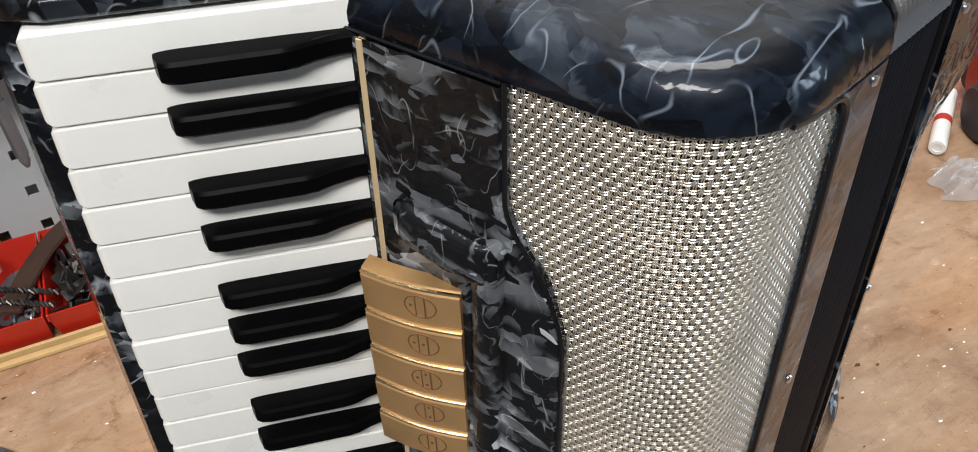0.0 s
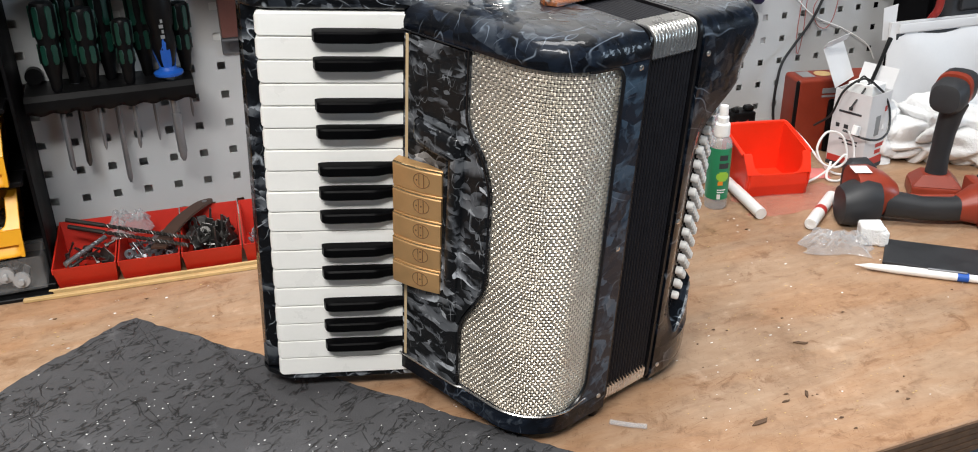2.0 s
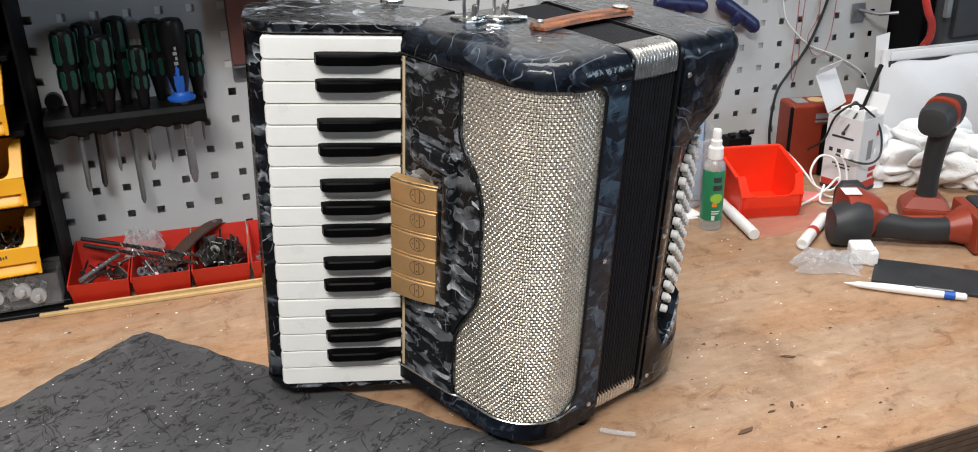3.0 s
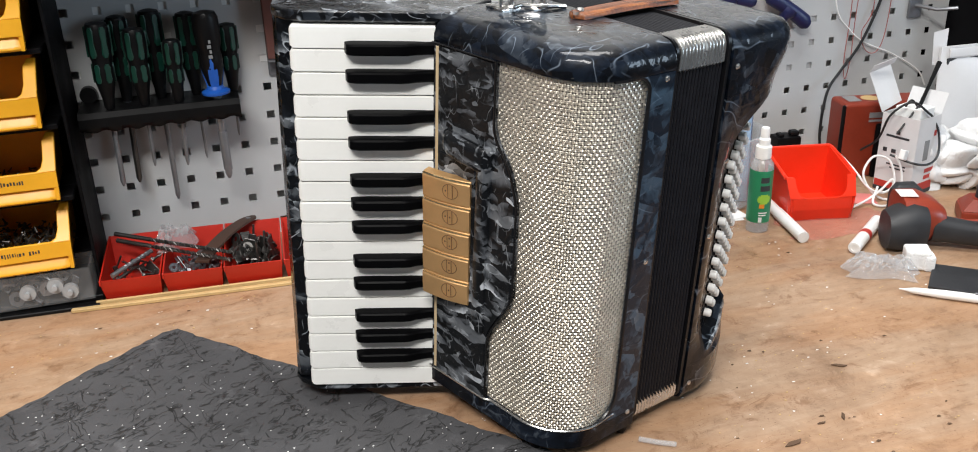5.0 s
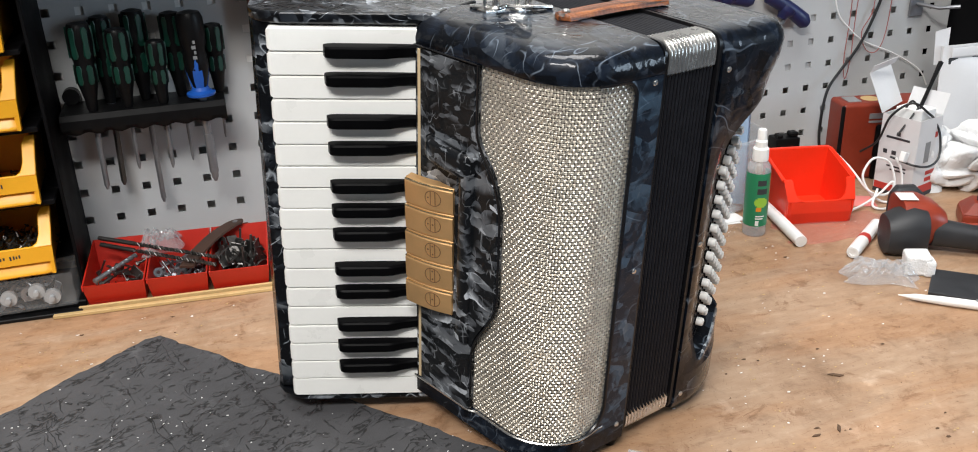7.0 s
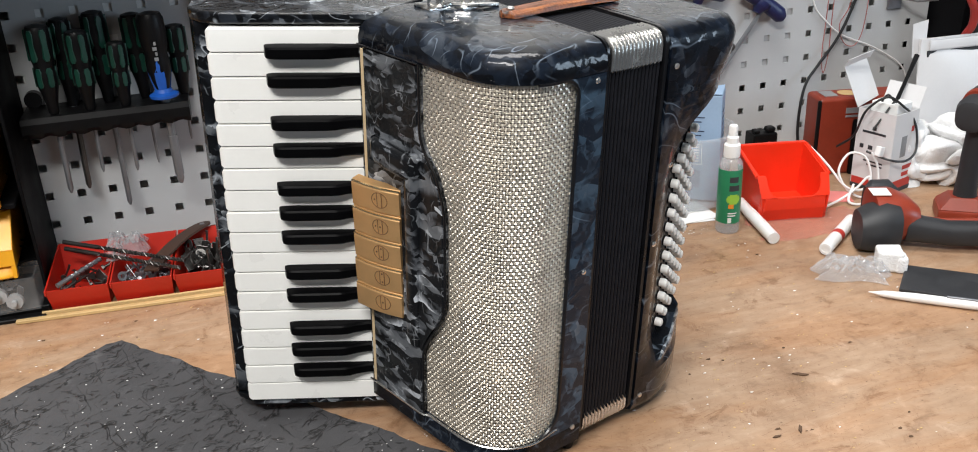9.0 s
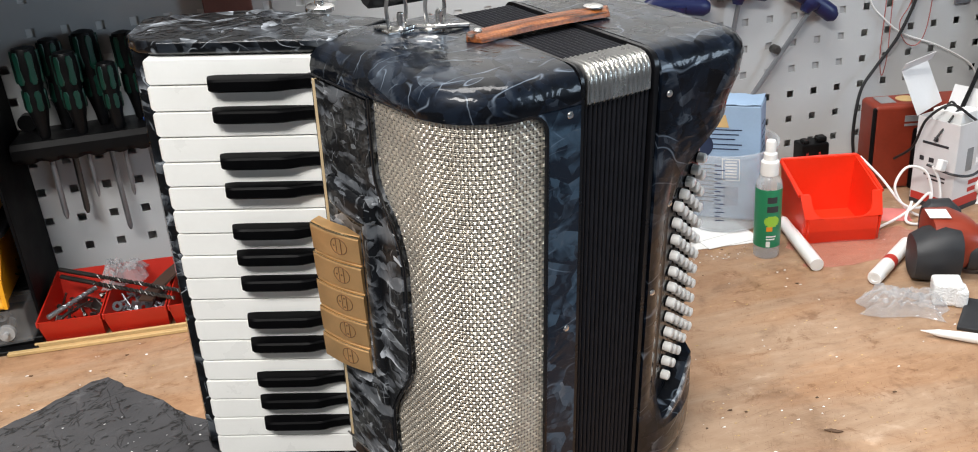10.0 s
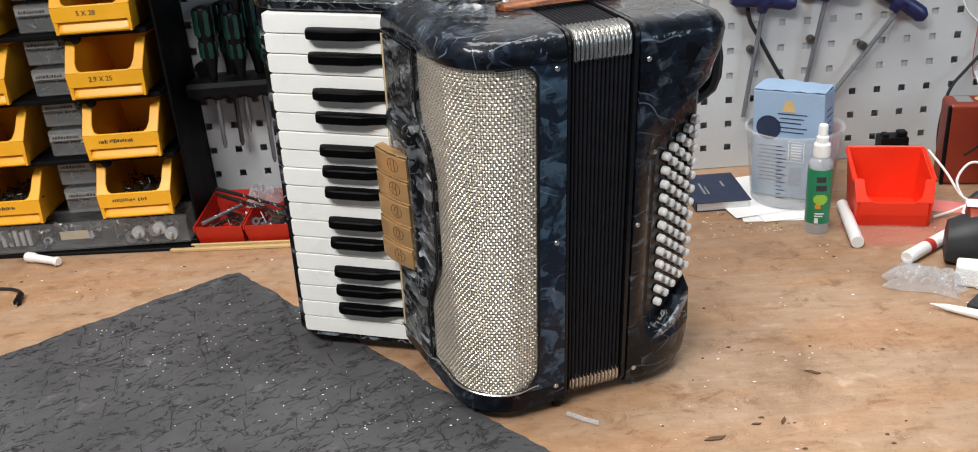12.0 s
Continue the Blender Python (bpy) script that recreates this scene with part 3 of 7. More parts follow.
def ring(off, z, n=22):
    """The casing's whole outline, drawn in by -off, at the height z."""
    pts = [(XR, -off)]
    pts += [skin(S0 + (S1 - S0) * k / n, off) for k in range(n + 1)]
    pts += [skin(SEND + off, off), (-0.085 - off, DEEP + off * 0.6), (XR, DEEP + off * 0.6)]
    return [(x, y, z) for x, y in pts]


def slab(s0, s1, z0, z1, thick=0.008, off=0.0, n=10):
    """A piece of the casing's wall between two places on the outline."""
    outer = [skin(s0 + (s1 - s0) * k / n, off) for k in range(n + 1)]
    inner = [skin(s0 + (s1 - s0) * k / n, off - thick) for k in range(n + 1)]
    return prism(outer + inner[::-1], z0, z1)


def fillet(s, z, sx, sz, r):
    """The rounded filling of a corner of the grille opening."""
    pts = [(s, z)] + [(s + sx * r * (1 - math.sin(a)), z + sz * r * (1 - math.cos(a))) for a in [math.pi / 2 * k / 6 for k in range(7)]]
    outer = [(*skin(p, 0.0), q) for p, q in pts]
    inner = [(*skin(p, -0.007), q) for p, q in pts]
    return loft([outer, inner])


def treble_casing():
    cap = loft([ring(-0.012, Z1), ring(-0.0005, Z1), ring(0.0, Z1 + 0.002), ring(0.0, 0.3450), ring(-0.0012, 0.3505), ring(-0.0045, 0.3556), ring(-0.0100, 0.3594), ring(-0.018, ZTOP), ring(-0.04, ZTOP + 0.0006)])
    rim = loft([ring(-0.010, ZBOT), ring(-0.003, ZBOT), ring(0.0, ZBOT + 0.003), ring(0.0, Z0 - 0.002), ring(-0.001, Z0 - 0.0005), ring(-0.012, Z0 - 0.0005)])
    left = slab(s_at(0.092), SEND, Z0 - 0.001, Z1 + 0.001)
    back = box(-0.084, XR, DEEP - 0.008, DEEP, Z0 - 0.001, Z1 + 0.001)
    return join(cap, rim, left, back)


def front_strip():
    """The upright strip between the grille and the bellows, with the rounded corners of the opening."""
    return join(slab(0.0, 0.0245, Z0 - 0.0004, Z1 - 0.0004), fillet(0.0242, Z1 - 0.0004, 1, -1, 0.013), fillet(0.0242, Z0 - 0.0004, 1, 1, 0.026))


part("treble_casing", treble_casing(), PEARL, acc)
part("front_strip", front_strip(), SHEENPEARL, acc, "blue-grey pearl strip beside the grille, window sheen painted in")
part("grille_backing", loft([ring(-0.014, Z0 - 0.004), ring(-0.014, Z1 + 0.004)]), CORE, acc, "black felt behind the grille")


def edge_s(z):
    """Where the wavy edge of the register panel lies along the outline."""
    bulge = (0.55 * smooth(0.288, 0.252, z) + 0.45 * smooth(0.275, 0.222, z)) * smooth(0.086, 0.152, z)
    return s_at(0.0880 - 0.0275 * bulge)


def register_panel():
    rows, n, z = [], 14, Z0 - 0.0005
    while z <= Z1 - 0.0001:
        e = edge_s(z)
        rows.append([(*skin(e + (s_at(0.155) - e) * k / n + (0.0012 if k == 0 else 0), 0.0022), z) for k in range(n + 1)])
        rows[-1] = [(*skin(e, -0.006), z), (*skin(e + 0.0002, 0.0010), z)] + rows[-1]
        z += 0.004
    return loft(rows, close=False, caps=False)


part("register_panel", register_panel(), SILVERPEARL, acc, "silvery pearl register panel")
edge_line = [(*skin(edge_s(z) - 0.0008, 0.0008), z) for z in [Z0 + (Z1 - Z0) * k / 60 for k in range(61)]]
part("panel_piping", tube(edge_line, 0.0011, 6), BLACKLIP, acc, "black piping along the grille's edge")


def bead():
    """The bright bead along the foot of the grille and the panel."""
    line, last = [], s_at(0.158)
    for k in range(61):
        q = 0.026 + (last - 0.026) * k / 60
        line.append((*skin(q, -0.0005 + 0.0032 * smooth(s_at(0.080), s_at(0.088), q)), Z0 + 0.0004 + 0.004 * smooth(0.05, 0.026, q)))
    return tube(line, 0.0011, 6)


part("grille_trim", bead(), CHROME, acc, "bright metal bead")


def rim_line():
    """The black edging of the grille opening, down its side beside the bellows."""
    r, e = 0.013, 0.0247
    line = [(0.060, Z1 - 0.0004), (0.050, Z1 - 0.0004)]
    line += [(e + r - r * math.sin(a), Z1 - 0.0004 - r + r * math.cos(a)) for a in [math.pi / 2 * k / 8 for k in range(9)]]
    r = 0.026
    line += [(e, Z1 - 0.03 - k * 0.02) for k in range(12)]
    line += [(e + r - r * math.cos(a), Z0 + r - r * math.sin(a)) for a in [math.pi / 2 * k / 8 for k in range(9)]]
    return tube([(*skin(s, -0.0012), z) for s, z in line], 0.0016, 6)


part("grille_edging", rim_line(), BLACKLIP, acc, "black edging round the grille")
part("case_seam", tube([(*skin(SEND - k * 0.004, 0.0006), Z1 - 0.0006) for k in range(19)], 0.0010, 6), BLACKLIP, acc)


def weave():
    """The woven metal grille: strands of two flat wires that pass over and under each other, pressed so that every other corner gapes."""
    ps, pz, lift = 0.00255, 0.0030, 0.00034
    s_a, s_b = 0.0225, s_at(0.094)
    ncol, nrow = int((s_b - s_a) / ps), int((Z1 + 0.004 - Z0 + 0.004) / pz)
    base, verts, faces = -0.0040, [], []
    section = ((-1.0, -0.00022), (-0.45, 0.0), (0.45, 0.0), (1.0, -0.00022))
    prof, steps = (0.0, 0.80, 1.0, 1.0, 0.80), 5

    def band(path, width_dir, half):
        for side in (-1, 1):
            off = side * half * rng.uniform(0.50, 0.58)
            wire([(s + off, z, h) if width_dir == "s" else (s, z + off, h) for s, z, h in path], width_dir, half * 0.42)

    def wire(path, width_dir, half):
        """path: (s, z, height); the section is a low arch."""
        first = len(verts)
        for s, z, h in path:
            for w, dh in section:
                ds, dz = (half * w, 0.0) if width_dir == "s" else (0.0, half * w)
                x, y = skin(s + ds, base + h + dh)
                verts.append((x, y, z + dz))
        m = len(section)
        for i in range(len(path) - 1):
            for k in range(m - 1):
                a = first + i * m + k
                faces.append((a, a + 1, a + m + 1, a + m))

    rng = random.Random(3)
    for j in range(nrow):
        z = Z0 - 0.004 + (j + 0.5) * pz
        path, drift = [], rng.uniform(-0.00008, 0.00008)
        for i in range(ncol):
            sgn = 1 if (i + j) % 2 == 0 else -1
            up, jit = lift * rng.uniform(0.8, 1.2), drift + rng.uniform(-0.00006, 0.00006)
            for k in range(steps):
                path.append((s_a + (i + k / steps) * ps, z + jit + 0.00016 * sgn * math.cos(math.pi * k / steps), sgn * up * prof[k]))
        band(path, "z", 0.00100)
    for i in range(ncol):
        s = s_a + (i + 0.5) * ps
        path, drift = [], rng.uniform(-0.00008, 0.00008)
        for j in range(nrow):
            sgn = -1 if (i + j) % 2 == 0 else 1
            up, jit = lift * rng.uniform(0.8, 1.2), drift + rng.uniform(-0.00006, 0.00006)
            for k in range(steps):
                path.append((s + jit + 0.00020 * sgn * math.cos(math.pi * k / steps), Z0 - 0.004 + (j + k / steps) * pz, sgn * up * prof[k]))
        band(path, "s", 0.00081)
    me = bpy.data.meshes.new("grille")
    me.from_pydata(verts, [], faces)
    bm = bmesh.new()
    bm.from_mesh(me)
    bpy.data.meshes.remove(me)
    return bm


part("grille", weave(), WEAVE, acc, "woven champagne-coloured metal grille")

# keyboard, in axes along the keys, out of their faces, and up
KB = Matrix(((-0.841, -0.541, 0, -0.0973), (0.541, -0.841, 0, 0.1560), (0, 0, 1, 0), (0, 0, 0, 1)))
KPITCH, KLOW = 0.01912, 0.0067


def white_key():
    bm = box(-0.014, 0.1185, -0.015, 0.0, -0.00902, 0.00902)
    tip = [e for e in bm.edges if all(v.co.x > 0.1 for v in e.verts)]
    bmesh.ops.bevel(bm, geom=tip, offset=0.0042, segments=4, profile=0.5, affect="EDGES")
    rest = [e for e in bm.edges if e.calc_face_angle(0) > 0.9 and all(v.co.y > -0.005 for v in e.verts)]
    bmesh.ops.bevel(bm, geom=rest, offset=0.0007, segments=2, profile=0.5, affect="EDGES")
    return bm


def black_key():
    """A slim raised key whose top drops towards the casing."""
    loops = []
    for a, h, w in ((-0.012, 0.0034, 0.0043), (0.008, 0.0042, 0.0044), (0.018, 0.0066, 0.0045), (0.025, 0.0092, 0.0046), (0.030, 0.0098, 0.0046), (0.066, 0.0100, 0.0046), (0.0705, 0.0094, 0.0044), (0.0730, 0.0078, 0.0041)):
        wb = w + 0.0009
        loops.append([(a, -0.006, -wb), (a, h * 0.55, -wb + 0.0003), (a, h - 0.0012, -w), (a, h, -w + 0.0014), (a, h, w - 0.0014), (a, h - 0.0012, w), (a, h * 0.55, wb - 0.0003), (a, -0.006, wb)])
    loops.append([(0.0747, y * 0.55 - 0.002, z * 0.92) for _, y, z in loops[-1]])
    return loft(loops)


wk, bk = mesh_of(white_key(), "white_key", KEYWHITE), mesh_of(black_key(), "black_key", KEYBLACK)
krng = random.Random(11)
for k in range(18):
    z = KLOW + (17 - k + 0.5) * KPITCH
    part("white_key", wk, None, acc, "", KB @ Matrix.Translation((krng.uniform(-0.0004, 0.0004), krng.uniform(-0.0005, 0.0004), z)))
for k, dz in ((1, .0018), (2, -.0018), (4, .0018), (5, -.0018), (7, .0030), (8, 0), (9, -.0030), (11, .0018), (12, -.0018), (14, .0030), (15, 0), (16, -.0030)):
    z = KLOW + (18 - k) * KPITCH + dz
    part("black_key", bk, None, acc, "", KB @ Matrix.Translation((krng.uniform(-0.0003, 0.0003), 0, z)))


def kplan(poly):
    """Key-frame plan points to the accordion's own plan."""
    return [tuple((KB @ Vector((a, n, 0)))[:2]) for a, n in poly]


def keyboard_body():
    plan = kplan([(-0.012, -0.013), (0.112, -0.0135), (0.1295, -0.0165), (0.1335, -0.024), (0.136, -0.066), (0.130, -0.074), (0.055, -0.088)]) + [(-0.030, 0.176), (-0.080, 0.158)]
    body = prism(plan, 0.0075, 0.3525)
    front = kplan([(-0.012, -0.0035), (0.108, -0.0035), (0.1225, -0.0085), (0.1305, -0.0165), (0.1345, -0.024), (0.137, -0.066), (0.131, -0.075), (0.055, -0.0895)]) + [(-0.029, 0.1765), (-0.078, 0.157)]
    cap = prism(front, 0.3522, 0.3615, 0.0022, 3)
    foot = prism(kplan([(-0.012, -0.0025), (0.112, -0.0035), (0.1295, -0.0155), (0.1345, -0.024), (0.137, -0.066), (0.131, -0.075), (0.055, -0.0895)]) + [(-0.029, 0.1765), (-0.078, 0.157)], -0.0005, 0.0055, 0.0018, 2)
    return join(body, cap, foot)


part("keyboard_body", keyboard_body(), KEYPEARL, acc)
gilt = [skin(s_at(y), off) for y, off in ((0.1500, 0.0), (0.1500, 0.0026), (0.1528, 0.0030), (0.1528, 0.0))]
part("gold_strip", prism(gilt, Z0 + 0.002, Z1 - 0.002, 0.0003, 1), GILT, acc, "thin gilt strip beside the keys")
part("strap_button", lathe([(0.011, 0), (0.011, 0.003), (0.009, 0.0045), (0.004, 0.005), (0.004, 0.008), (0.0, 0.0085)], 24, pose(-0.060, 0.2300, 0.3612)), CHROME, acc, "nickel button")


def housing():
    """The raised hood over the register tabs, the ridge that runs down from it and the bed of the tabs."""
    def lay(bm):
        for v in bm.verts:
            y, d, z = v.co
            v.co = (*skin(s_at(y), 0.002 + d), z)
        bmesh.ops.recalc_face_normals(bm, faces=bm.faces)
        return bm

    hood = prism([(0.0850, 0.0), (0.0855, 0.003), (0.0885, 0.0072), (0.0960, 0.0100), (0.118, 0.0112), (0.1310, 0.0104), (0.1372, 0.007), (0.1385, 0.0)], 0.2485, 0.2705, 0.0060, 5)
    for v in hood.verts:
        v.co.z += 0.004 * smooth(0.10, 0.135, v.co.x)
    ridge = []
    for k in range(25):
        z = 0.252 - 0.154 * k / 24
        h = 0.0074 - 0.0040 * smooth(0.235, 0.110, z)
        y0 = 0.0862 + 0.0030 * smooth(0.24, 0.12, z)
        ridge.append([(y0, -0.003, z), (y0 + 0.0010, h * 0.45, z), (y0 + 0.0036, h * 0.92, z), (y0 + 0.0075, h, z), (y0 + 0.0120, h * 0.80, z), (y0 + 0.0160, h * 0.30, z), (y0 + 0.0175, -0.003, z)])
    bed = box(0.104, 0.1480, -0.003, 0.0015, 0.104, 0.2500, 0.001, 1)
    return join(lay(hood), lay(loft(ridge)), lay(bed))


part("register_housing", housing(), SILVERPEARL, acc)

# register tabs: along the tab, out of it, and up
RG = Matrix.Translation((-0.0980, 0.1070, 0)) @ Matrix.Rotation(math.atan2(0.0430, -0.0175), 4, "Z")


def tab_y(a):
    return 0.0025 + 0.0022 * math.sin(math.pi * min(1, a / 0.0463))


def register_tab():
    loops = []
    for k in range(11):
        a = 0.0463 * k / 10
        y = tab_y(a)
        loops.append([(a, y - 0.0100, -0.0109), (a, y - 0.0005, -0.0112), (a, y, -0.0104), (a, y, 0.0082), (a, y - 0.0022, 0.0112), (a, y - 0.0100, 0.0112)])
    return loft(loops)


def tab_edge():
    return tube([(0.0463 * k / 10, tab_y(0.0463 * k / 10) - 0.0010, 0.0099) for k in range(11)], 0.0009, 6)


def symbol(dots):
    """A ring with two bars and dots for the reeds that sound."""
    y = lambda a: tab_y(a) + 0.00008
    c, wide = 0.0178, 0.0072
    bm = tube([(c + wide * math.cos(t), y(c + wide * math.cos(t)), 0.0066 * math.sin(t)) for t in [2 * math.pi * k / 28 for k in range(29)]], 0.00034, 5)
    for o in (-0.0022, 0.0022):
        hgt = 0.0062
        add(bm, tube([(c + o, y(c), -hgt), (c + o, y(c), hgt)], 0.00034, 5))
    for dx, dz in dots:
        add(bm, lathe([(0.0008, 0), (0.0008, 0.0003), (0, 0.0004)], 10, Matrix.Translation((c + dx, y(c) - 0.0001, dz)) @ Matrix.Rotation(-math.pi / 2, 4, "X")))
    return bm


tabm, edgem = mesh_of(register_tab(), "register_tab", BRASS), mesh_of(tab_edge(), "polished_edge", BRASSEDGE)
DOTS = (((0.0044, 0),), ((0.0044, 0), (0, 0)), ((0.0044, 0), (0, 0.0038), (0, -0.0038)), ((0, 0.0038), (0, -0.0038)), ((0, 0),))
for k in range(5):
    # tabs are canted so that each upper edge stands proud
    t = part("register_tab", tabm, None, acc, "satin gold register tab", RG @ Matrix.Translation((0, 0, 0.2235 - k * 0.02335)) @ Matrix.Rotation(radians(-3), 4, "X"))
    part("polished_edge", edgem, None, t)
    part("engraving", symbol(DOTS[k]), ENGRAVE, t, "engraved register symbol")


# bellows
def bel_ring(x, inset):
    """A ring round the bellows at x, drawn in by inset, with rounded corners."""
    y0, y1, z0, z1, r = 0.0035 + inset, DEEP - 0.004 - inset, 0.012 + inset, 0.3590 - inset, 0.012
    pts = []
    for cx, cz, a0 in ((y0 + r, z0 + r, 180), (y1 - r, z0 + r, 270), (y1 - r, z1 - r, 0), (y0 + r, z1 - r, 90)):
        for k in range(5):
            a = radians(a0 + 90 * k / 4)
            pts.append((x, cx + r * math.cos(a), cz + r * math.sin(a)))
    return pts


NF, B0, B1 = 14, 0.0136, 0.0672


def bellows():
    loops = []
    for k in range(NF):
        for f, i in ((0.0, 0.0030), (0.12, 0.0012), (0.30, 0.0003), (0.5, 0.0), (0.70, 0.0003), (0.88, 0.0012)):
            loops.append(bel_ring(B0 + (B1 - B0) * (k + f) / NF, i))
    return loft(loops)


part("bellows", bellows(), BLACKCLOTH, acc, "black pleated bellows")


def guard(top):
    """Bent metal strips over the corners of the folds."""
    loops = []
    for k in range(NF):
        for f, i in ((0.0, 0.0040), (0.08, 0.0012), (0.22, -0.0008), (0.5, -0.0018), (0.78, -0.0008), (0.92, 0.0012), (1.0, 0.0040)):
            full = bel_ring(B0 + (B1 - B0) * (k + f) / NF, i)
            if top:
                c = full[15:20]
                seg = [(c[0][0], c[0][1] + 0.012, c[0][2])] + c + [(c[4][0], c[4][1], c[4][2] - 0.0115)]
            else:
                c = full[0:5]
                seg = [(c[0][0], c[0][1], c[0][2] + 0.0070)] + c + [(c[4][0], c[4][1] + 0.012, c[4][2])]
            loops.append(seg)
    return loft(loops, close=False, caps=False)


part("corner_guard", guard(True), CHROME, acc, "ribbed nickel bellows corner")
part("corner_guard", guard(False), CHROME, acc, "ribbed nickel bellows corner")


def lip(x0, x1):
    loops = []
    for x, i in ((x0, 0.003), (x0 + 0.001, -0.0018), (x1 - 0.001, -0.0018), (x1, 0.003)):
        loops.append(bel_ring(x, i))
    return loft(loops)


part("bellows_frame", lip(0.0088, 0.0132), BLACKLIP, acc)
part("bellows_frame", lip(0.0676, 0.0732), BLACKLIP, acc)

# bass casing
BX0, BX1 = 0.0735, 0.158


def bass_ring(z, ins, x1=BX1, y0=0.0, rr=0.026):
    """Plan outline of the bass casing with a rounded outer end."""
    pts = [(BX0, y0 + ins)]
    for k in range(9):
        a = math.pi / 2 * k / 8
        pts.append((x1 - rr + (rr - ins) * math.sin(a), y0 + rr - (rr - ins) * math.cos(a)))
    for k in range(9):
        a = math.pi / 2 * k / 8
        pts.append((x1 - rr + (rr - ins) * math.cos(a), DEEP - rr + (rr - ins) * math.sin(a)))
    pts.append((BX0, DEEP - ins))
    return [(x, y, z) for x, y in pts]


def taper(x):
    """How far the lower front of the bass casing falls back at x."""
    return 7.0 * max(0.0, x - 0.092) ** 2


def low_ring(z, ins, x1):
    """Plan outline of the casing under the buttons, its front falling back towards the outer end."""
    xs = [0.092 + (x1 - 0.0935 - ins) * k / 8 for k in range(9)]
    pts = [(BX0, ins)] + [(x, ins + taper(x)) for x in xs] + [(x1 - ins, ins + taper(xs[-1]) + 0.0045)]
    for k in range(9):
        a = math.pi / 2 * k / 8
        pts.append((x1 - 0.026 + (0.026 - ins) * math.cos(a), DEEP - 0.026 + (0.026 - ins) * math.sin(a)))
    pts.append((BX0, DEEP - ins))
    return [(x, y, z) for x, y in pts]


def bass_core():
    top = loft([bass_ring(0.3065, 0.0, 0.1612, 0.0, 0.044), bass_ring(0.3150, 0.0, 0.1618, 0.0, 0.041), bass_ring(0.3220, 0.0, 0.1622, 0.0, 0.036), bass_ring(0.330, 0.0, 0.1625, 0.0, 0.030), bass_ring(0.345, 0.0, 0.1625), bass_ring(0.3515, 0.002, 0.1625), bass_ring(0.3575, 0.007, 0.1625), bass_ring(0.3600, 0.014, 0.1625), bass_ring(0.3608, 0.022, 0.1625)])
    plate = [(BX0, 0.011), (0.0950, 0.011), (0.0962, 0.0107), (0.1520, 0.0374), (0.1565, 0.0410), (0.1585, 0.0470), (0.1585, DEEP - 0.012), (0.1500, DEEP), (BX0, DEEP)]
    mid = loft([[(x - 0.004 * smooth(0.30, 0.05, z) * (x > 0.15), y, z) for x, y in plate] for z in (0.045, 0.308)])
    low = loft([low_ring(0.0090, 0.010, 0.130), low_ring(0.0120, 0.003, 0.138), low_ring(0.0200, 0.0, 0.1460), low_ring(0.0300, 0.0, 0.1510), low_ring(0.0400, 0.0, 0.1540), low_ring(0.0475, 0.0, 0.1550)])
    return join(top, mid, low)


part("bass_casing", bass_core(), PEARL, acc)


def slope(pairs, x):
    """A value read off a line of (x, value) pairs."""
    for (a, u), (b, v) in zip(pairs, pairs[1:]):
        if x <= b:
            return u + (v - u) * max(0.0, x - a) / (b - a)
    return pairs[-1][1]


LIP_LOW = [(0.0970, 0.0530), (0.1170, 0.0525), (0.1290, 0.0540), (0.1400, 0.0575), (0.1490, 0.0640), (0.1560, 0.0690)]
LIP_TOP = [(0.0970, 0.0545), (0.1060, 0.0570), (0.1160, 0.0608), (0.1270, 0.0650), (0.1350, 0.0700), (0.1420, 0.0765), (0.1500, 0.0812), (0.1560, 0.0818)]


def bend(x):
    """How far the brow over the buttons has turned back at x."""
    return 0.044 - math.sqrt(0.044 ** 2 - min(0.0435, max(0.0, x - 0.1172)) ** 2)


def post(x, z):
    """How far the front beside the buttons falls back from the bellows at x."""
    return min(0.0102, 24.0 * (x - BX0) ** 2) * smooth(0.055, 0.085, z) * smooth(0.300, 0.215, z)


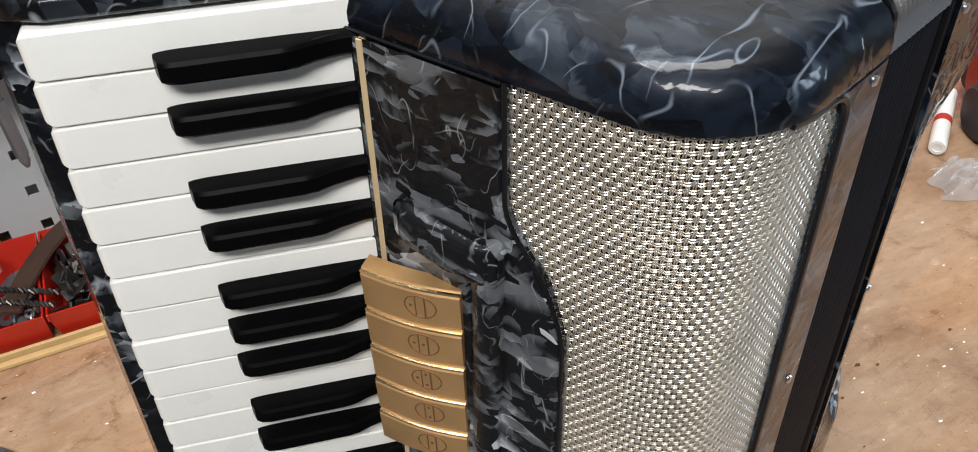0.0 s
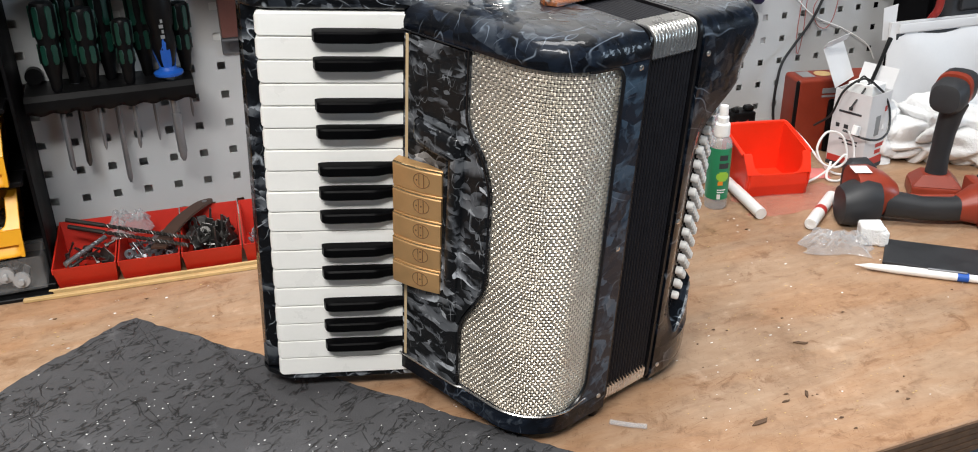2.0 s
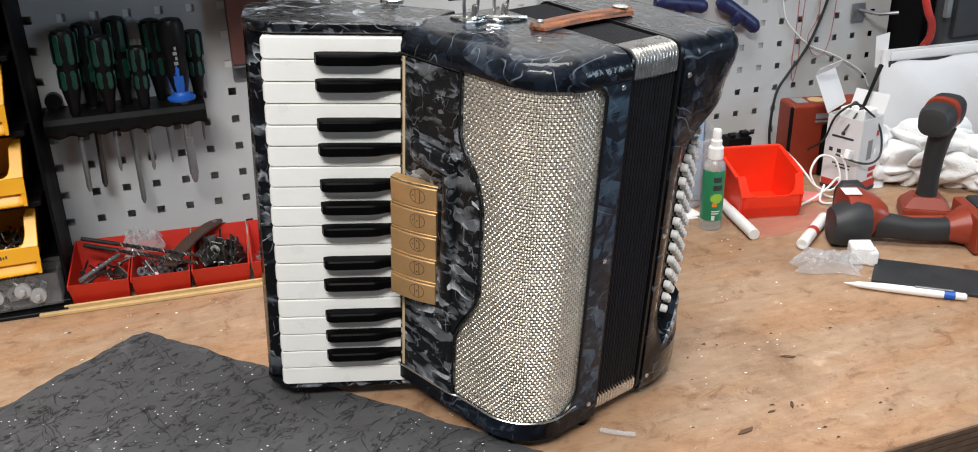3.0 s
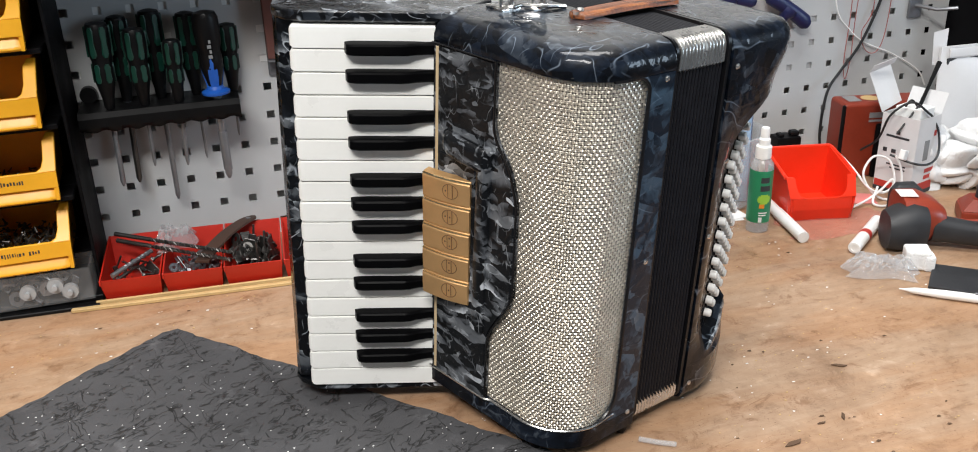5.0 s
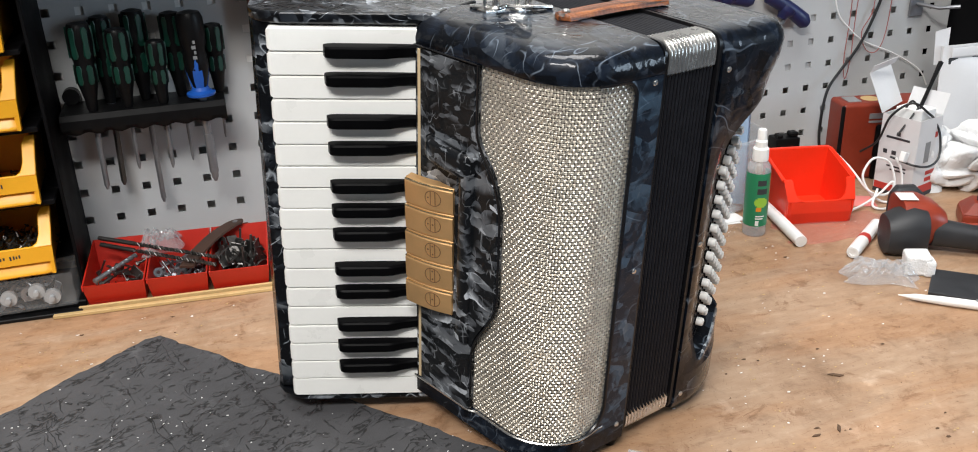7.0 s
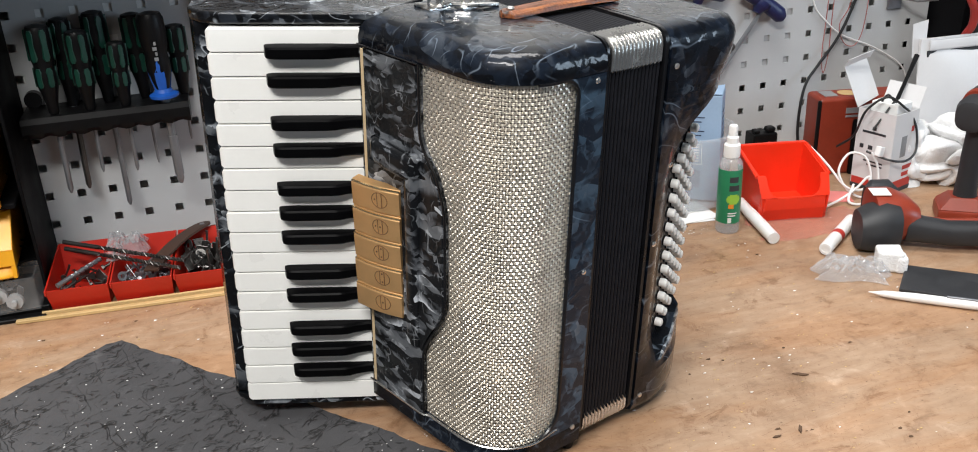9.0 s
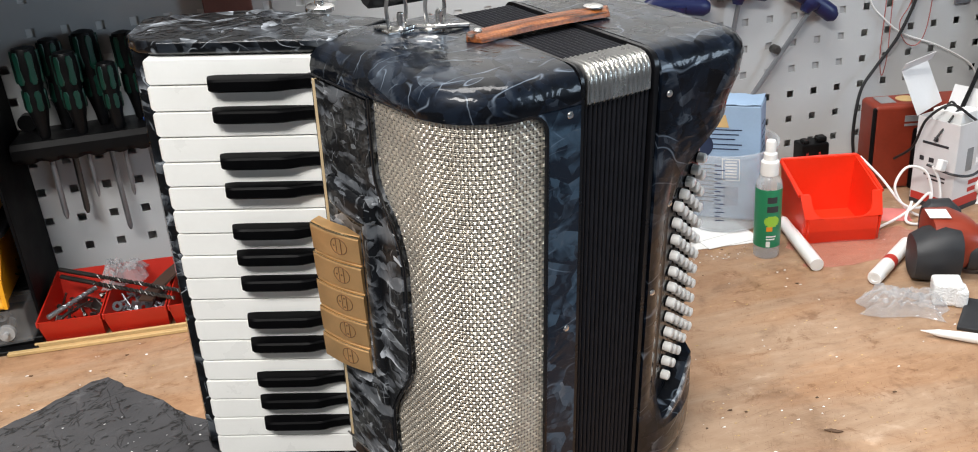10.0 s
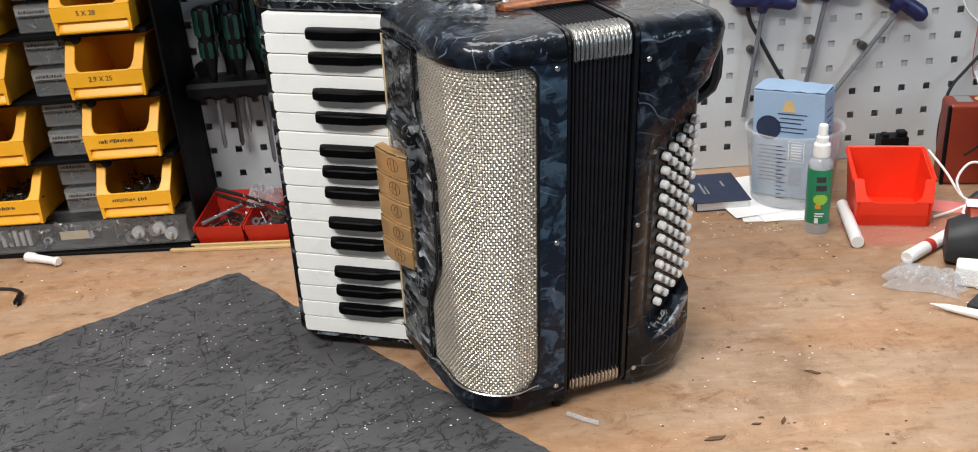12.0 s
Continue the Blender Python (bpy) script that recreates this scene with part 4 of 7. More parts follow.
def pocket_wall():
    """Raised front round the button pocket: a rounded post, a slanting brow and the chin that carries the lip."""
    outline = [(BX0, 0.3063), (BX0, 0.0477), (0.0975, 0.0477), (0.0975, 0.0580), (0.0970, 0.0640), (0.0970, 0.2540), (0.0976, 0.2620), (0.1000, 0.2690), (0.1060, 0.2770), (0.1120, 0.2830), (0.1180, 0.2885), (0.1260, 0.2945), (0.1340, 0.2990), (0.1420, 0.3022), (0.1500, 0.3048), (0.1560, 0.3063)]
    b = prism(outline, 0.0, 0.030)
    b.normal_update()
    for k, cuts in ((0, (0.077, 0.080, 0.083, 0.086, 0.0885, 0.091, 0.0935, 0.122, 0.130, 0.138, 0.146)), (1, (0.056, 0.065, 0.075, 0.085, 0.100, 0.235, 0.265, 0.275, 0.290))):
        for c in cuts:
            at = Vector((c, 0, 0)) if k == 0 else Vector((0, c, 0))
            bmesh.ops.bisect_plane(b, geom=b.verts[:] + b.edges[:] + b.faces[:], plane_co=at, plane_no=at.normalized())
    bmesh.ops.triangulate(b, faces=[f for f in b.faces if len(f.verts) > 4])
    for v in b.verts:
        v.co = (v.co.x, v.co.z, v.co.y)
    bmesh.ops.recalc_face_normals(b, faces=b.faces)
    for v in b.verts:
        v.co.y += post(v.co.x, v.co.z) + (bend(v.co.x) if v.co.z > 0.2 else 0.0)
    chin = []
    for k in range(21):
        x = 0.0972 + 0.0578 * k / 20
        foot = taper(x)
        front, low, top = lip_front(x), slope(LIP_LOW, x), slope(LIP_TOP, x)
        plate = 0.0112 + 0.478 * (x - 0.0962)
        chin.append([(x, foot, 0.0472), (x, foot + (front - foot) * 0.62, 0.0472 + (low - 0.0472) * 0.55), (x, front, low), (x, front + 0.0006, top), (x, front + 0.0026, top + 0.0016), (x, plate + 0.003, top + 0.0095), (x, plate + 0.012, top + 0.0095), (x, 0.055, 0.0472)])
    return join(b, loft(chin))


def lip_front(x):
    return 0.0008 + taper(x) + 0.0035 * smooth(0.098, 0.120, x) * smooth(0.160, 0.145, x)


def pocket_lip():
    """The padded band along the top of the chin, worn, its highlight painted pale, narrowing towards the bellows."""
    rings = []
    for k in range(29):
        x = 0.1010 + 0.0545 * k / 28
        low, top = slope(LIP_LOW, x), slope(LIP_TOP, x)
        thin = math.sqrt(max(0.02, 1 - (2 * k / 28 - 1) ** 6))
        mid, half, out = (low + top) / 2, max(0.0020, (top - low) / 2 + 0.0005) * thin, 0.0022 * thin
        y = lip_front(x) + 0.0004
        rings.append([(x + 0.4 * out * math.cos(a), y - out * math.cos(a), mid + half * math.sin(a)) for a in [2 * math.pi * q / 14 for q in range(14)]])
    return loft(rings)


part("pocket_wall", pocket_wall(), PEARL, acc)
part("pocket_lip", pocket_lip(), LIPPEARL, acc, "worn edge under the buttons, its highlight painted pale")


def button():
    return lathe([(0.0039, -0.004), (0.0039, 0.0052), (0.0036, 0.0064), (0.0026, 0.0071), (0.0, 0.0073)], 16)


btn = mesh_of(button(), "bass_button", BUTTON)
collar = mesh_of(lathe([(0.0047, -0.001), (0.0047, 0.0008), (0.0, 0.0009)], 12), "button_collar", BLACKPL)
# five upright columns of twelve on the slanting plate, each a step below the last
SLANT = math.atan2(0.0184, 0.0385)
for r in range(16):
    for c in range(max(0, 4 - r), min(4, 15 - r) + 1):
        m = Matrix.Translation((0.1094 + c * 0.0096, 0.0170 + c * 0.0046, 0.2353 - (r - 4) * 0.01355 - c * 0.0080))
        m = m @ Matrix.Rotation(SLANT, 4, "Z") @ Matrix.Rotation(radians(90), 4, "X")
        b = part("bass_button", btn, None, acc, "white bass button", m)
        part("collar", collar, None, b)


def screw():
    return lathe([(0.0024, -0.001), (0.0024, 0.0004), (0.0018, 0.0011), (0.0, 0.0013)], 12)


scw = mesh_of(screw(), "screw", CHROME)
for x, y, z in ((0.0, 0.0, 0.3340), (0.0, 0.0, 0.1800), (0.0, 0.0, 0.0290), (0.0808, 0.0, 0.3310), (0.0778, 0.0003, 0.1810), (0.0808, 0.0, 0.0270), (0.0950, post(0.0950, 0.245), 0.245)):
    part("screw", scw, None, acc, "", Matrix.Translation((x, y, z)) @ Matrix.Rotation(radians(90), 4, "X"))

# leather handle across the bellows
def strap():
    loops = []
    for k in range(25):
        t = k / 24
        x = -0.017 + 0.119 * t
        z = 0.3614 + 0.0012 * math.sin(math.pi * min(1, max(0, (t - 0.08) / 0.84))) ** 0.8
        w = 0.0105 * (1 - 0.12 * math.sin(math.pi * t))
        w *= math.sqrt(max(0.02, 1 - max(0, abs(t - 0.5) * 2 - 0.87) ** 2 / 0.0172))
        yc = 0.0895 + 0.002 * t
        loops.append([(x, yc - w, z + 0.0006), (x, yc - w + 0.001, z + 0.0036), (x, yc - w * 0.45, z + 0.0056), (x, yc + w * 0.45, z + 0.0056), (x, yc + w - 0.001, z + 0.0036), (x, yc + w, z + 0.0006), (x, yc, z)])
    return loft(loops)


hs = part("handle_strap", strap(), LEATHER, acc, "tan leather carrying strap")
for x, y, r in ((-0.0085, 0.0900, 0.0032), (0.0890, 0.0912, 0.0072)):
    part("rivet", lathe([(r, 0), (r, 0.0008), (r * 0.7, 0.0018), (0, 0.0022)], 16, pose(x, y, 0.3682 if r > 0.005 else 0.3671)), CHROME, hs)

# shackles for the shoulder strap
def shackle(x, y):
    bm = box(x - 0.010, x + 0.010, y - 0.006, y + 0.006, 0.3608, 0.3632, 0.0008)
    add(bm, tube(curve_pts([(x - 0.006, y, 0.364), (x - 0.0075, y, 0.378), (x - 0.005, y, 0.388), (x, y, 0.392), (x + 0.005, y, 0.388), (x + 0.0075, y, 0.378), (x + 0.006, y, 0.364)]), 0.0014, 8))
    add(bm, lathe([(0.0026, 0), (0.0026, 0.010), (0.002, 0.0115), (0, 0.012)], 12, pose(x + 0.001, y - 0.004, 0.364)))
    return bm


part("shackle", shackle(-0.0420, 0.1400), CHROME, acc, "nickel strap shackle")
part("shackle", shackle(-0.0170, 0.1310), CHROME, acc, "nickel strap shackle")
part("strap_bracket", tube(curve_pts([(-0.0520, 0.1540, 0.3628), (-0.0465, 0.1430, 0.3640), (-0.0415, 0.1330, 0.3645), (-0.0308, 0.1345, 0.3645), (-0.0200, 0.1245, 0.3645), (-0.0085, 0.1215, 0.3640), (0.0030, 0.1200, 0.3630)]), 0.0018, 8), CHROME, acc, "bent wire bracket")
part("shoulder_strap", loft([[(x, 0.150 + r * 0.012 * math.cos(a), 0.392 + r * 0.015 * math.sin(a)) for a in [2 * math.pi * k / 16 for k in range(16)]] for x, r in ((-0.060, 0.80), (-0.058, 0.95), (-0.045, 1.0), (-0.020, 1.0), (-0.007, 0.95), (-0.005, 0.80))]), BLACKLEATHER, acc, "folded black leather strap end")

# hand strap on the bass end
def hand_strap():
    """The padded strap over the bass end, which bulges out below its upper anchor."""
    line = [(0.1500, 0.3500, 0.003), (0.1620, 0.3460, 0.004), (0.1760, 0.3340, 0.007), (0.1850, 0.3180, 0.009), (0.1885, 0.3000, 0.010), (0.1885, 0.2830, 0.010), (0.1850, 0.2720, 0.009), (0.1750, 0.2640, 0.006), (0.1580, 0.2560, 0.003)]
    loops = []
    for k, (x, z, h) in enumerate(line):
        p, q = line[max(0, k - 1)], line[min(len(line) - 1, k + 1)]
        d = Vector((q[0] - p[0], q[1] - p[1])).normalized()
        nx, nz = -d.y * h, d.x * h
        loops.append([(x + nx * w, y, z + nz * w) for y, w in ((0.062, -0.5), (0.060, 0.0), (0.062, 0.5), (0.070, 0.9), (0.080, 1.0), (0.092, 0.9), (0.100, 0.5), (0.102, 0.0), (0.100, -0.5), (0.092, -0.9), (0.080, -1.0), (0.070, -0.9))])
    return loft(loops)


part("hand_strap", hand_strap(), BLACKLEATHER, acc, "black leather hand strap")
foot = lathe([(0.006, 0.012), (0.006, 0.003), (0.0045, 0.0)], 14)
fm = mesh_of(foot, "foot", BLACKPL)
INV = ACC.inverted()
for x, y in ((-0.055, 0.050), (-0.055, 0.165), (0.005, 0.010), (0.10, 0.03), (0.10, 0.165)):
    w = ACC @ Vector((x, y, 0.012))
    low = INV @ Vector((w.x, w.y, 0.0002))
    part("foot", fm, None, acc, "", Matrix.Translation((x, y, low.z)) @ Matrix.Diagonal((1, 1, max(0.6, (0.018 - low.z) / 0.012), 1)))

# ---- storage by the wall ----
def place(x, y, z=0.0, yaw=0.0):
    return pose(x, y, z, 0, 0, yaw)


def tub(b, t, th):
    """An open tray from four lower and four upper corners."""
    b, t = [Vector(p) for p in b], [Vector(p) for p in t]
    cb, ct = sum(b, Vector()) / 4, sum(t, Vector()) / 4
    inward = lambda p, c: Vector((p.x + math.copysign(th, c.x - p.x), p.y + math.copysign(th, c.y - p.y), p.z))
    bi = [inward(p, cb) + Vector((0, 0, th)) for p in b]
    ti = [inward(p, ct) for p in t]
    return loft([b, t, ti, bi])


def red_tray():
    w = 0.0695
    b = [(0.003, 0.002, 0.0), (w - 0.003, 0.002, 0.0), (w - 0.003, 0.080, 0.0), (0.003, 0.080, 0.0)]
    t = [(0.0, -0.008, 0.030), (w, -0.008, 0.030), (w, 0.092, 0.046), (0.0, 0.092, 0.046)]
    bm = tub(b, t, 0.0016)
    for x in (0.0, w - 0.002):
        add(bm, box(x, x + 0.002, -0.009, -0.004, 0.024, 0.0312, 0.0006, 1))
    add(bm, box(0.010, 0.030, 0.0, 0.002, 0.004, 0.007, 0.0008, 1))
    return bm


tray_mesh = mesh_of(red_tray(), "red_tray", REDTRAY)
TR = place(-0.197, 0.646, 0.0008, -5.0)
for k in range(5):
    ob = tagged(new("red_tray", tray_mesh), "open red plastic tray with small metal parts", "tray", "red trays in a row")
    ob.matrix_basis = TR @ Matrix.Translation((k * 0.0712, 0, 0))


def scrap(seed, n, w, d, h, size, kinds):
    """A loose heap of small hardware."""
    rng = random.Random(seed)
    bm = bmesh.new()
    for _ in range(n):
        s = size * rng.uniform(0.6, 1.3)
        kind = rng.choice(kinds)
        if kind == "bolt":
            o = lathe([(s * 0.32, 0), (s * 0.32, s * 0.25), (s * 0.16, s * 0.26), (s * 0.15, s * 1.3), (0, s * 1.32)], 7)
        elif kind == "washer":
            o = loft([[(r * s * math.cos(a), r * s * math.sin(a), z * s) for a in [2 * math.pi * k / 12 for k in range(12)]] for r, z in ((0.25, 0), (0.6, 0), (0.6, 0.1), (0.25, 0.1), (0.25, 0))], caps=False)
        elif kind == "plate":
            o = box(-s * 0.7, s * 0.7, -s * 0.4, s * 0.4, 0, s * 0.1, s * 0.03, 1)
        else:
            o = tube([(-s, 0, 0), (0, s * 0.1, s * 0.1), (s, 0, 0)], s * 0.1, 6)
        add(bm, o, pose(rng.uniform(0.0, w), rng.uniform(0, d), rng.uniform(0.15, 1) * h * (1 - 0.5 * rng.random()), rng.uniform(0, 360), rng.uniform(0, 360), rng.uniform(0, 360)))
    return bm


for k, (seed, n, size, kinds, material) in enumerate(((1, 26, 0.012, ("bolt", "rod", "plate"), DARKSTEEL), (2, 60, 0.011, ("bolt", "washer", "plate"), STEEL), (3, 95, 0.014, ("plate", "washer", "plate", "rod"), DARKSTEEL), (4, 110, 0.006, ("bolt", "washer"), STEEL))):
    ob = solid("loose_hardware", scrap(seed, n, 0.050, 0.065, 0.034 if seed == 3 else 0.022, size, kinds), material, "loose screws and small steel fittings in a red tray", "hardware", TR @ Matrix.Translation((0.009 + k * 0.0712, 0.008, 0.0065)), kind="stuff")


def drill_bit(length, r):
    prof = [(0.0, 0.0), (r, r * 1.2)]
    n = 40
    rings = []
    for k in range(n + 1):
        z = length * k / n
        tw = z / 0.014 * 2 * math.pi
        flute = 0.72 if k < 28 else 1.0
        rings.append([((r if (i % 6) > 1 else r * flute) * math.cos(2 * math.pi * i / 12 + (tw if k < 28 else 0)), (r if (i % 6) > 1 else r * flute) * math.sin(2 * math.pi * i / 12 + (tw if k < 28 else 0)), z) for i in range(12)])
    return loft(rings)


def rod_between(a, b):
    a, b = Vector(a), Vector(b)
    q = (b - a).to_track_quat("Z", "Y").to_matrix().to_4x4()
    return Matrix.Translation(a) @ q, (b - a).length


for a, b, r, material, lab in (((-0.178, 0.712, 0.0590), (-0.040, 0.632, 0.0445), 0.0027, DARKSTEEL, "long dark twist drill bit across the red trays"), ((-0.176, 0.702, 0.0540), (-0.046, 0.624, 0.0400), 0.0027, DARKSTEEL, "long dark twist drill bit across the red trays"), ((-0.181, 0.632, 0.0385), (-0.137, 0.680, 0.0430), 0.0030, STEEL, "bright steel drill bit in a red tray")):
    m, ln = rod_between(b, a)
    solid("drill_bit", drill_bit(ln, r), material, lab, "drill bit", m, "drill bits")


def bent_strap():
    """A broad stiff strap that lies over the trays, curling up at its rounded end."""
    pts = curve_pts([(-0.080, 0.640, 0.034), (-0.066, 0.664, 0.040), (-0.048, 0.690, 0.045), (-0.028, 0.712, 0.048), (-0.010, 0.726, 0.050)], 7)
    loops = []
    for k, p in enumerate(pts):
        t = k / (len(pts) - 1)
        w = 0.0105 * math.sqrt(max(0.06, 1 - max(0, t * 2 - 1.75) ** 2 / 0.0625))
        side = Vector((0.80, -0.56, 0.12)).normalized() * w
        loops.append([p - side, p + side, p + side * 0.96 + Vector((0, 0, 0.0026)), p - side * 0.96 + Vector((0, 0, 0.0026))])
    return loft(loops)


strap_scrap = thing("leather_scrap", "brown bent leather strap lying over the trays", "leather strap")
part("strap", bent_strap(), BROWN, strap_scrap)
part("eyelet", lathe([(0.0032, 0), (0.0032, 0.0012), (0, 0.0014)], 12, pose(-0.017, 0.720, 0.0515)), STEEL, strap_scrap)


def crumple(w, d, h, seed, n=22, fine=0.35):
    """A crumpled sheet: many small facets over a low mound."""
    rng = random.Random(seed)
    bm = bmesh.new()
    g = []
    for i in range(n + 1):
        row = []
        for j in range(n + 1):
            u, v = i / n, j / n
            edge = min(1, 5 * min(u, 1 - u, v, 1 - v) + 0.05)
            z = h * edge * (0.45 + 0.75 * abs(noise.noise(Vector((u * 4 + seed, v * 4, 0)))) + fine * rng.random())
            row.append(bm.verts.new(((u - 0.5) * w * (1 + 0.12 * math.sin(v * 9 + seed)) + rng.uniform(-1, 1) * w / n * 0.3, (v - 0.5) * d * (1 + 0.15 * math.sin(u * 7)) + rng.uniform(-1, 1) * d / n * 0.3, z)))
        g.append(row)
    for i in range(n):
        for j in range(n):
            bm.faces.new((g[i][j], g[i + 1][j], g[i + 1][j + 1]))
            bm.faces.new((g[i][j], g[i + 1][j + 1], g[i][j + 1]))
    return bm


def flat_solid(name, bm, material, *a, **k):
    ob = solid(name, bm, material, *a, **k)
    ob.data.set_sharp_from_angle(angle=radians(12))
    return ob


flat_solid("parts_bag", crumple(0.05, 0.05, 0.022, 4), FILM, "small clear plastic bag of screws in a tray", "plastic bag", place(-0.108, 0.700, 0.040))

# laths and rails along the trays
for x0, y0, x1, y1, z0, z1, w, material, lab in ((-0.232, 0.6310, 0.10, 0.6065, 0.0003, 0.0045, 0.0060, LATH, "pale thin wooden lath"), (-0.205, 0.6385, 0.16, 0.6110, 0.0003, 0.0065, 0.0035, LATH, "pale thin wooden lath")):
    yaw = math.degrees(math.atan2(y1 - y0, x1 - x0))
    solid("lath", box(0, math.hypot(x1 - x0, y1 - y0), -w / 2, w / 2, z0, z1, 0.0006, 1), material, lab + " on the bench before the trays", "lath", place(x0, y0, 0, yaw), "laths")
solid("black_rail", box(0, 0.585, 0, 0.10, 0.0003, 0.0098, 0.001, 1), BLACKPL, "black rail under the trays and boxes", "rail", place(-0.78, 0.690, 0, -4.2))
solid("black_rail", box(0, 0.50, 0, 0.012, 0.0003, 0.005, 0.001, 1), BLACKPL, "thin black strip on the bench", "rail", place(-0.70, 0.661, 0, -3.4))


# shelf unit with yellow bins
unit = thing("storage_rack", "black storage rack for yellow bins and clear drawers", "rack")
part("side_panel", box(-0.2015, -0.1975, 0.665, 0.778, 0.0102, 0.447, 0.0008, 1), SHELFBLACK, unit)
part("back_panel", box(-0.80, -0.2016, 0.770, 0.777, 0.0102, 0.447), SHELFBLACK, unit)
for k in range(5):
    part("shelf", box(-0.80, -0.2018, 0.690, 0.769, 0.0535 + k * 0.0842 - 0.004, 0.0535 + k * 0.0842 - 0.0005, 0.0005, 1), SHELFBLACK, unit)
    if k:
        part("shelf_rail", box(-0.80, -0.2060, 0.650, 0.6898, 0.0535 + k * 0.0842 - 0.0065, 0.0535 + k * 0.0842 - 0.0005, 0.0010, 1), SHELFBLACK, unit)
        for x in (-0.300, -0.480):
            part("rail_lug", lathe([(0.0065, -0.005), (0.0065, -0.001), (0.0050, 0.0), (0.0, 0.0)], 16, pose(x, 0.6495, 0.0535 + k * 0.0842 - 0.0085, 90, 0, 0)), SHELFBLACK, unit)


def stacking_bin(w, d, h, lip, fh, lean, cheek, th=0.0018, inset=0.0045):
    """A stacking bin: a broad U-shaped frame round its front opening, a label band and a grip scoop below. Origin: front left foot."""
    fl = 0.004
    out = lambda z: fl * z / h
    fy = lambda z: -0.004 + (lean + 0.004) * max(0.0, (z - lip) / (fh - lip))
    bm, cheeks = bmesh.new(), []
    for sx in (0, 1):
        side = (lambda x: x) if sx == 0 else (lambda x: w - x)
        # cheek of the front frame
        poly = [(-out(lip), lip), (-out(fh), fh + 0.003), (cheek * 0.55, fh + 0.003), (cheek * 0.75, fh - 0.001), (cheek, fh - 0.004), (cheek + 0.001, lip + 0.012), (cheek + 0.004, lip + 0.004), (cheek + 0.011, lip)]
        c = loft([[(side(x), fy(z) + o, z) for x, z in poly] for o in (0.0, 0.0030)])
        bmesh.ops.bevel(c, geom=[e for e in c.edges if e.calc_face_angle(0) > 0.6], offset=0.0008, segments=1, affect="EDGES")
        cheeks.append(c)
        # side wall
        prof = [(0.004, 0.0), (d, 0.0), (d, h), (d * 0.6, h if fh > 0.97 * h else (h + fh) / 2 + 0.003), (fy(fh) + 0.002, fh), (fy(lip) + 0.002, lip), (0.002, lip * 0.5)]
        add(bm, loft([[(side(-out(z) + o + inset + 0.004 * y / d), y, z) for y, z in prof] for o in (0.0, th)]))
        add(bm, tube([(side(-out(h) + inset + 0.004), d, h), (side(-out(h) + inset + 0.0024), d * 0.6, prof[3][1]), (side(-out(fh) + inset), fy(fh) + 0.002, fh)], 0.0014, 6))
    add(bm, box(inset + 0.004, w - inset - 0.004, 0.004, d, 0.0, th))
    k = inset + 0.004
    add(bm, loft([[(k, d - th, 0), (w - k, d - th, 0), (w - k, d, 0), (k, d, 0)], [(k - fl, d - th, h), (w + fl - k, d - th, h), (w + fl - k, d, h), (k - fl, d, h)]]))
    add(bm, tube([(k - fl, d, h), (w + fl - k, d, h)], 0.0014, 6))
    # label band, its rolled edge and the grip scoop
    q = out(lip)
    add(bm, loft([[(-out(lip * 0.46), -0.004, lip * 0.46), (w + out(lip * 0.46), -0.004, lip * 0.46), (w + out(lip * 0.46), -0.001, lip * 0.46), (-out(lip * 0.46), -0.001, lip * 0.46)], [(-q, -0.004, lip - 0.0002), (w + q, -0.004, lip - 0.0002), (w + q, -0.001, lip - 0.0002), (-q, -0.001, lip - 0.0002)]]))
    add(bm, tube([(-q + cheek + 0.008, -0.0025, lip), (w + q - cheek - 0.008, -0.0025, lip)], 0.0016, 8))
    grip = bmesh.new()
    scoop = [(0.006, 0.0), (-0.003, 0.0), (-0.0052, 0.002), (-0.0050, 0.005), (-0.0010, lip * 0.30), (0.0010, lip * 0.46), (0.006, lip * 0.46)]
    add(grip, loft([[(x, y * k + 0.004 * (1 - k), z) for y, z in scoop] for x, k in ((0.001, 0.2), (0.004, 0.8), (0.010, 1.0), (w - 0.010, 1.0), (w - 0.004, 0.8), (w - 0.001, 0.2))]))
    for x in (0.0, w):
        s = 1 if x == 0 else -1
        add(bm, loft([[(x - s * out(z), -0.004, z), (x + s * 0.004, -0.004 + 0.001, z), (x + s * 0.004, 0.003, z), (x - s * out(z), 0.003, z)] for z in (0.0, lip * 0.47)]))
    for g in (bm, grip, *cheeks):
        bmesh.ops.recalc_face_normals(g, faces=g.faces)
    return bm, grip, cheeks


BINW, BIND, BINH, BINL = 0.097, 0.125, 0.068, 0.034
bin_shell, bin_grip, bin_cheeks = stacking_bin(BINW, BIND, BINH, BINL, BINH, 0.022, 0.0095)
cheek_meshes = [mesh_of(c, "yellow_cheek", YELLOWBIN) for c in bin_cheeks]
bin_mesh, grip_mesh = mesh_of(bin_shell, "yellow_bin", YELLOWBIN), mesh_of(bin_grip, "yellow_grip", YELLOWBIN)
TEXTS = {(0, 3): "5 X 28", (0, 2): "2.9 X 25"}
yrng = random.Random(8)


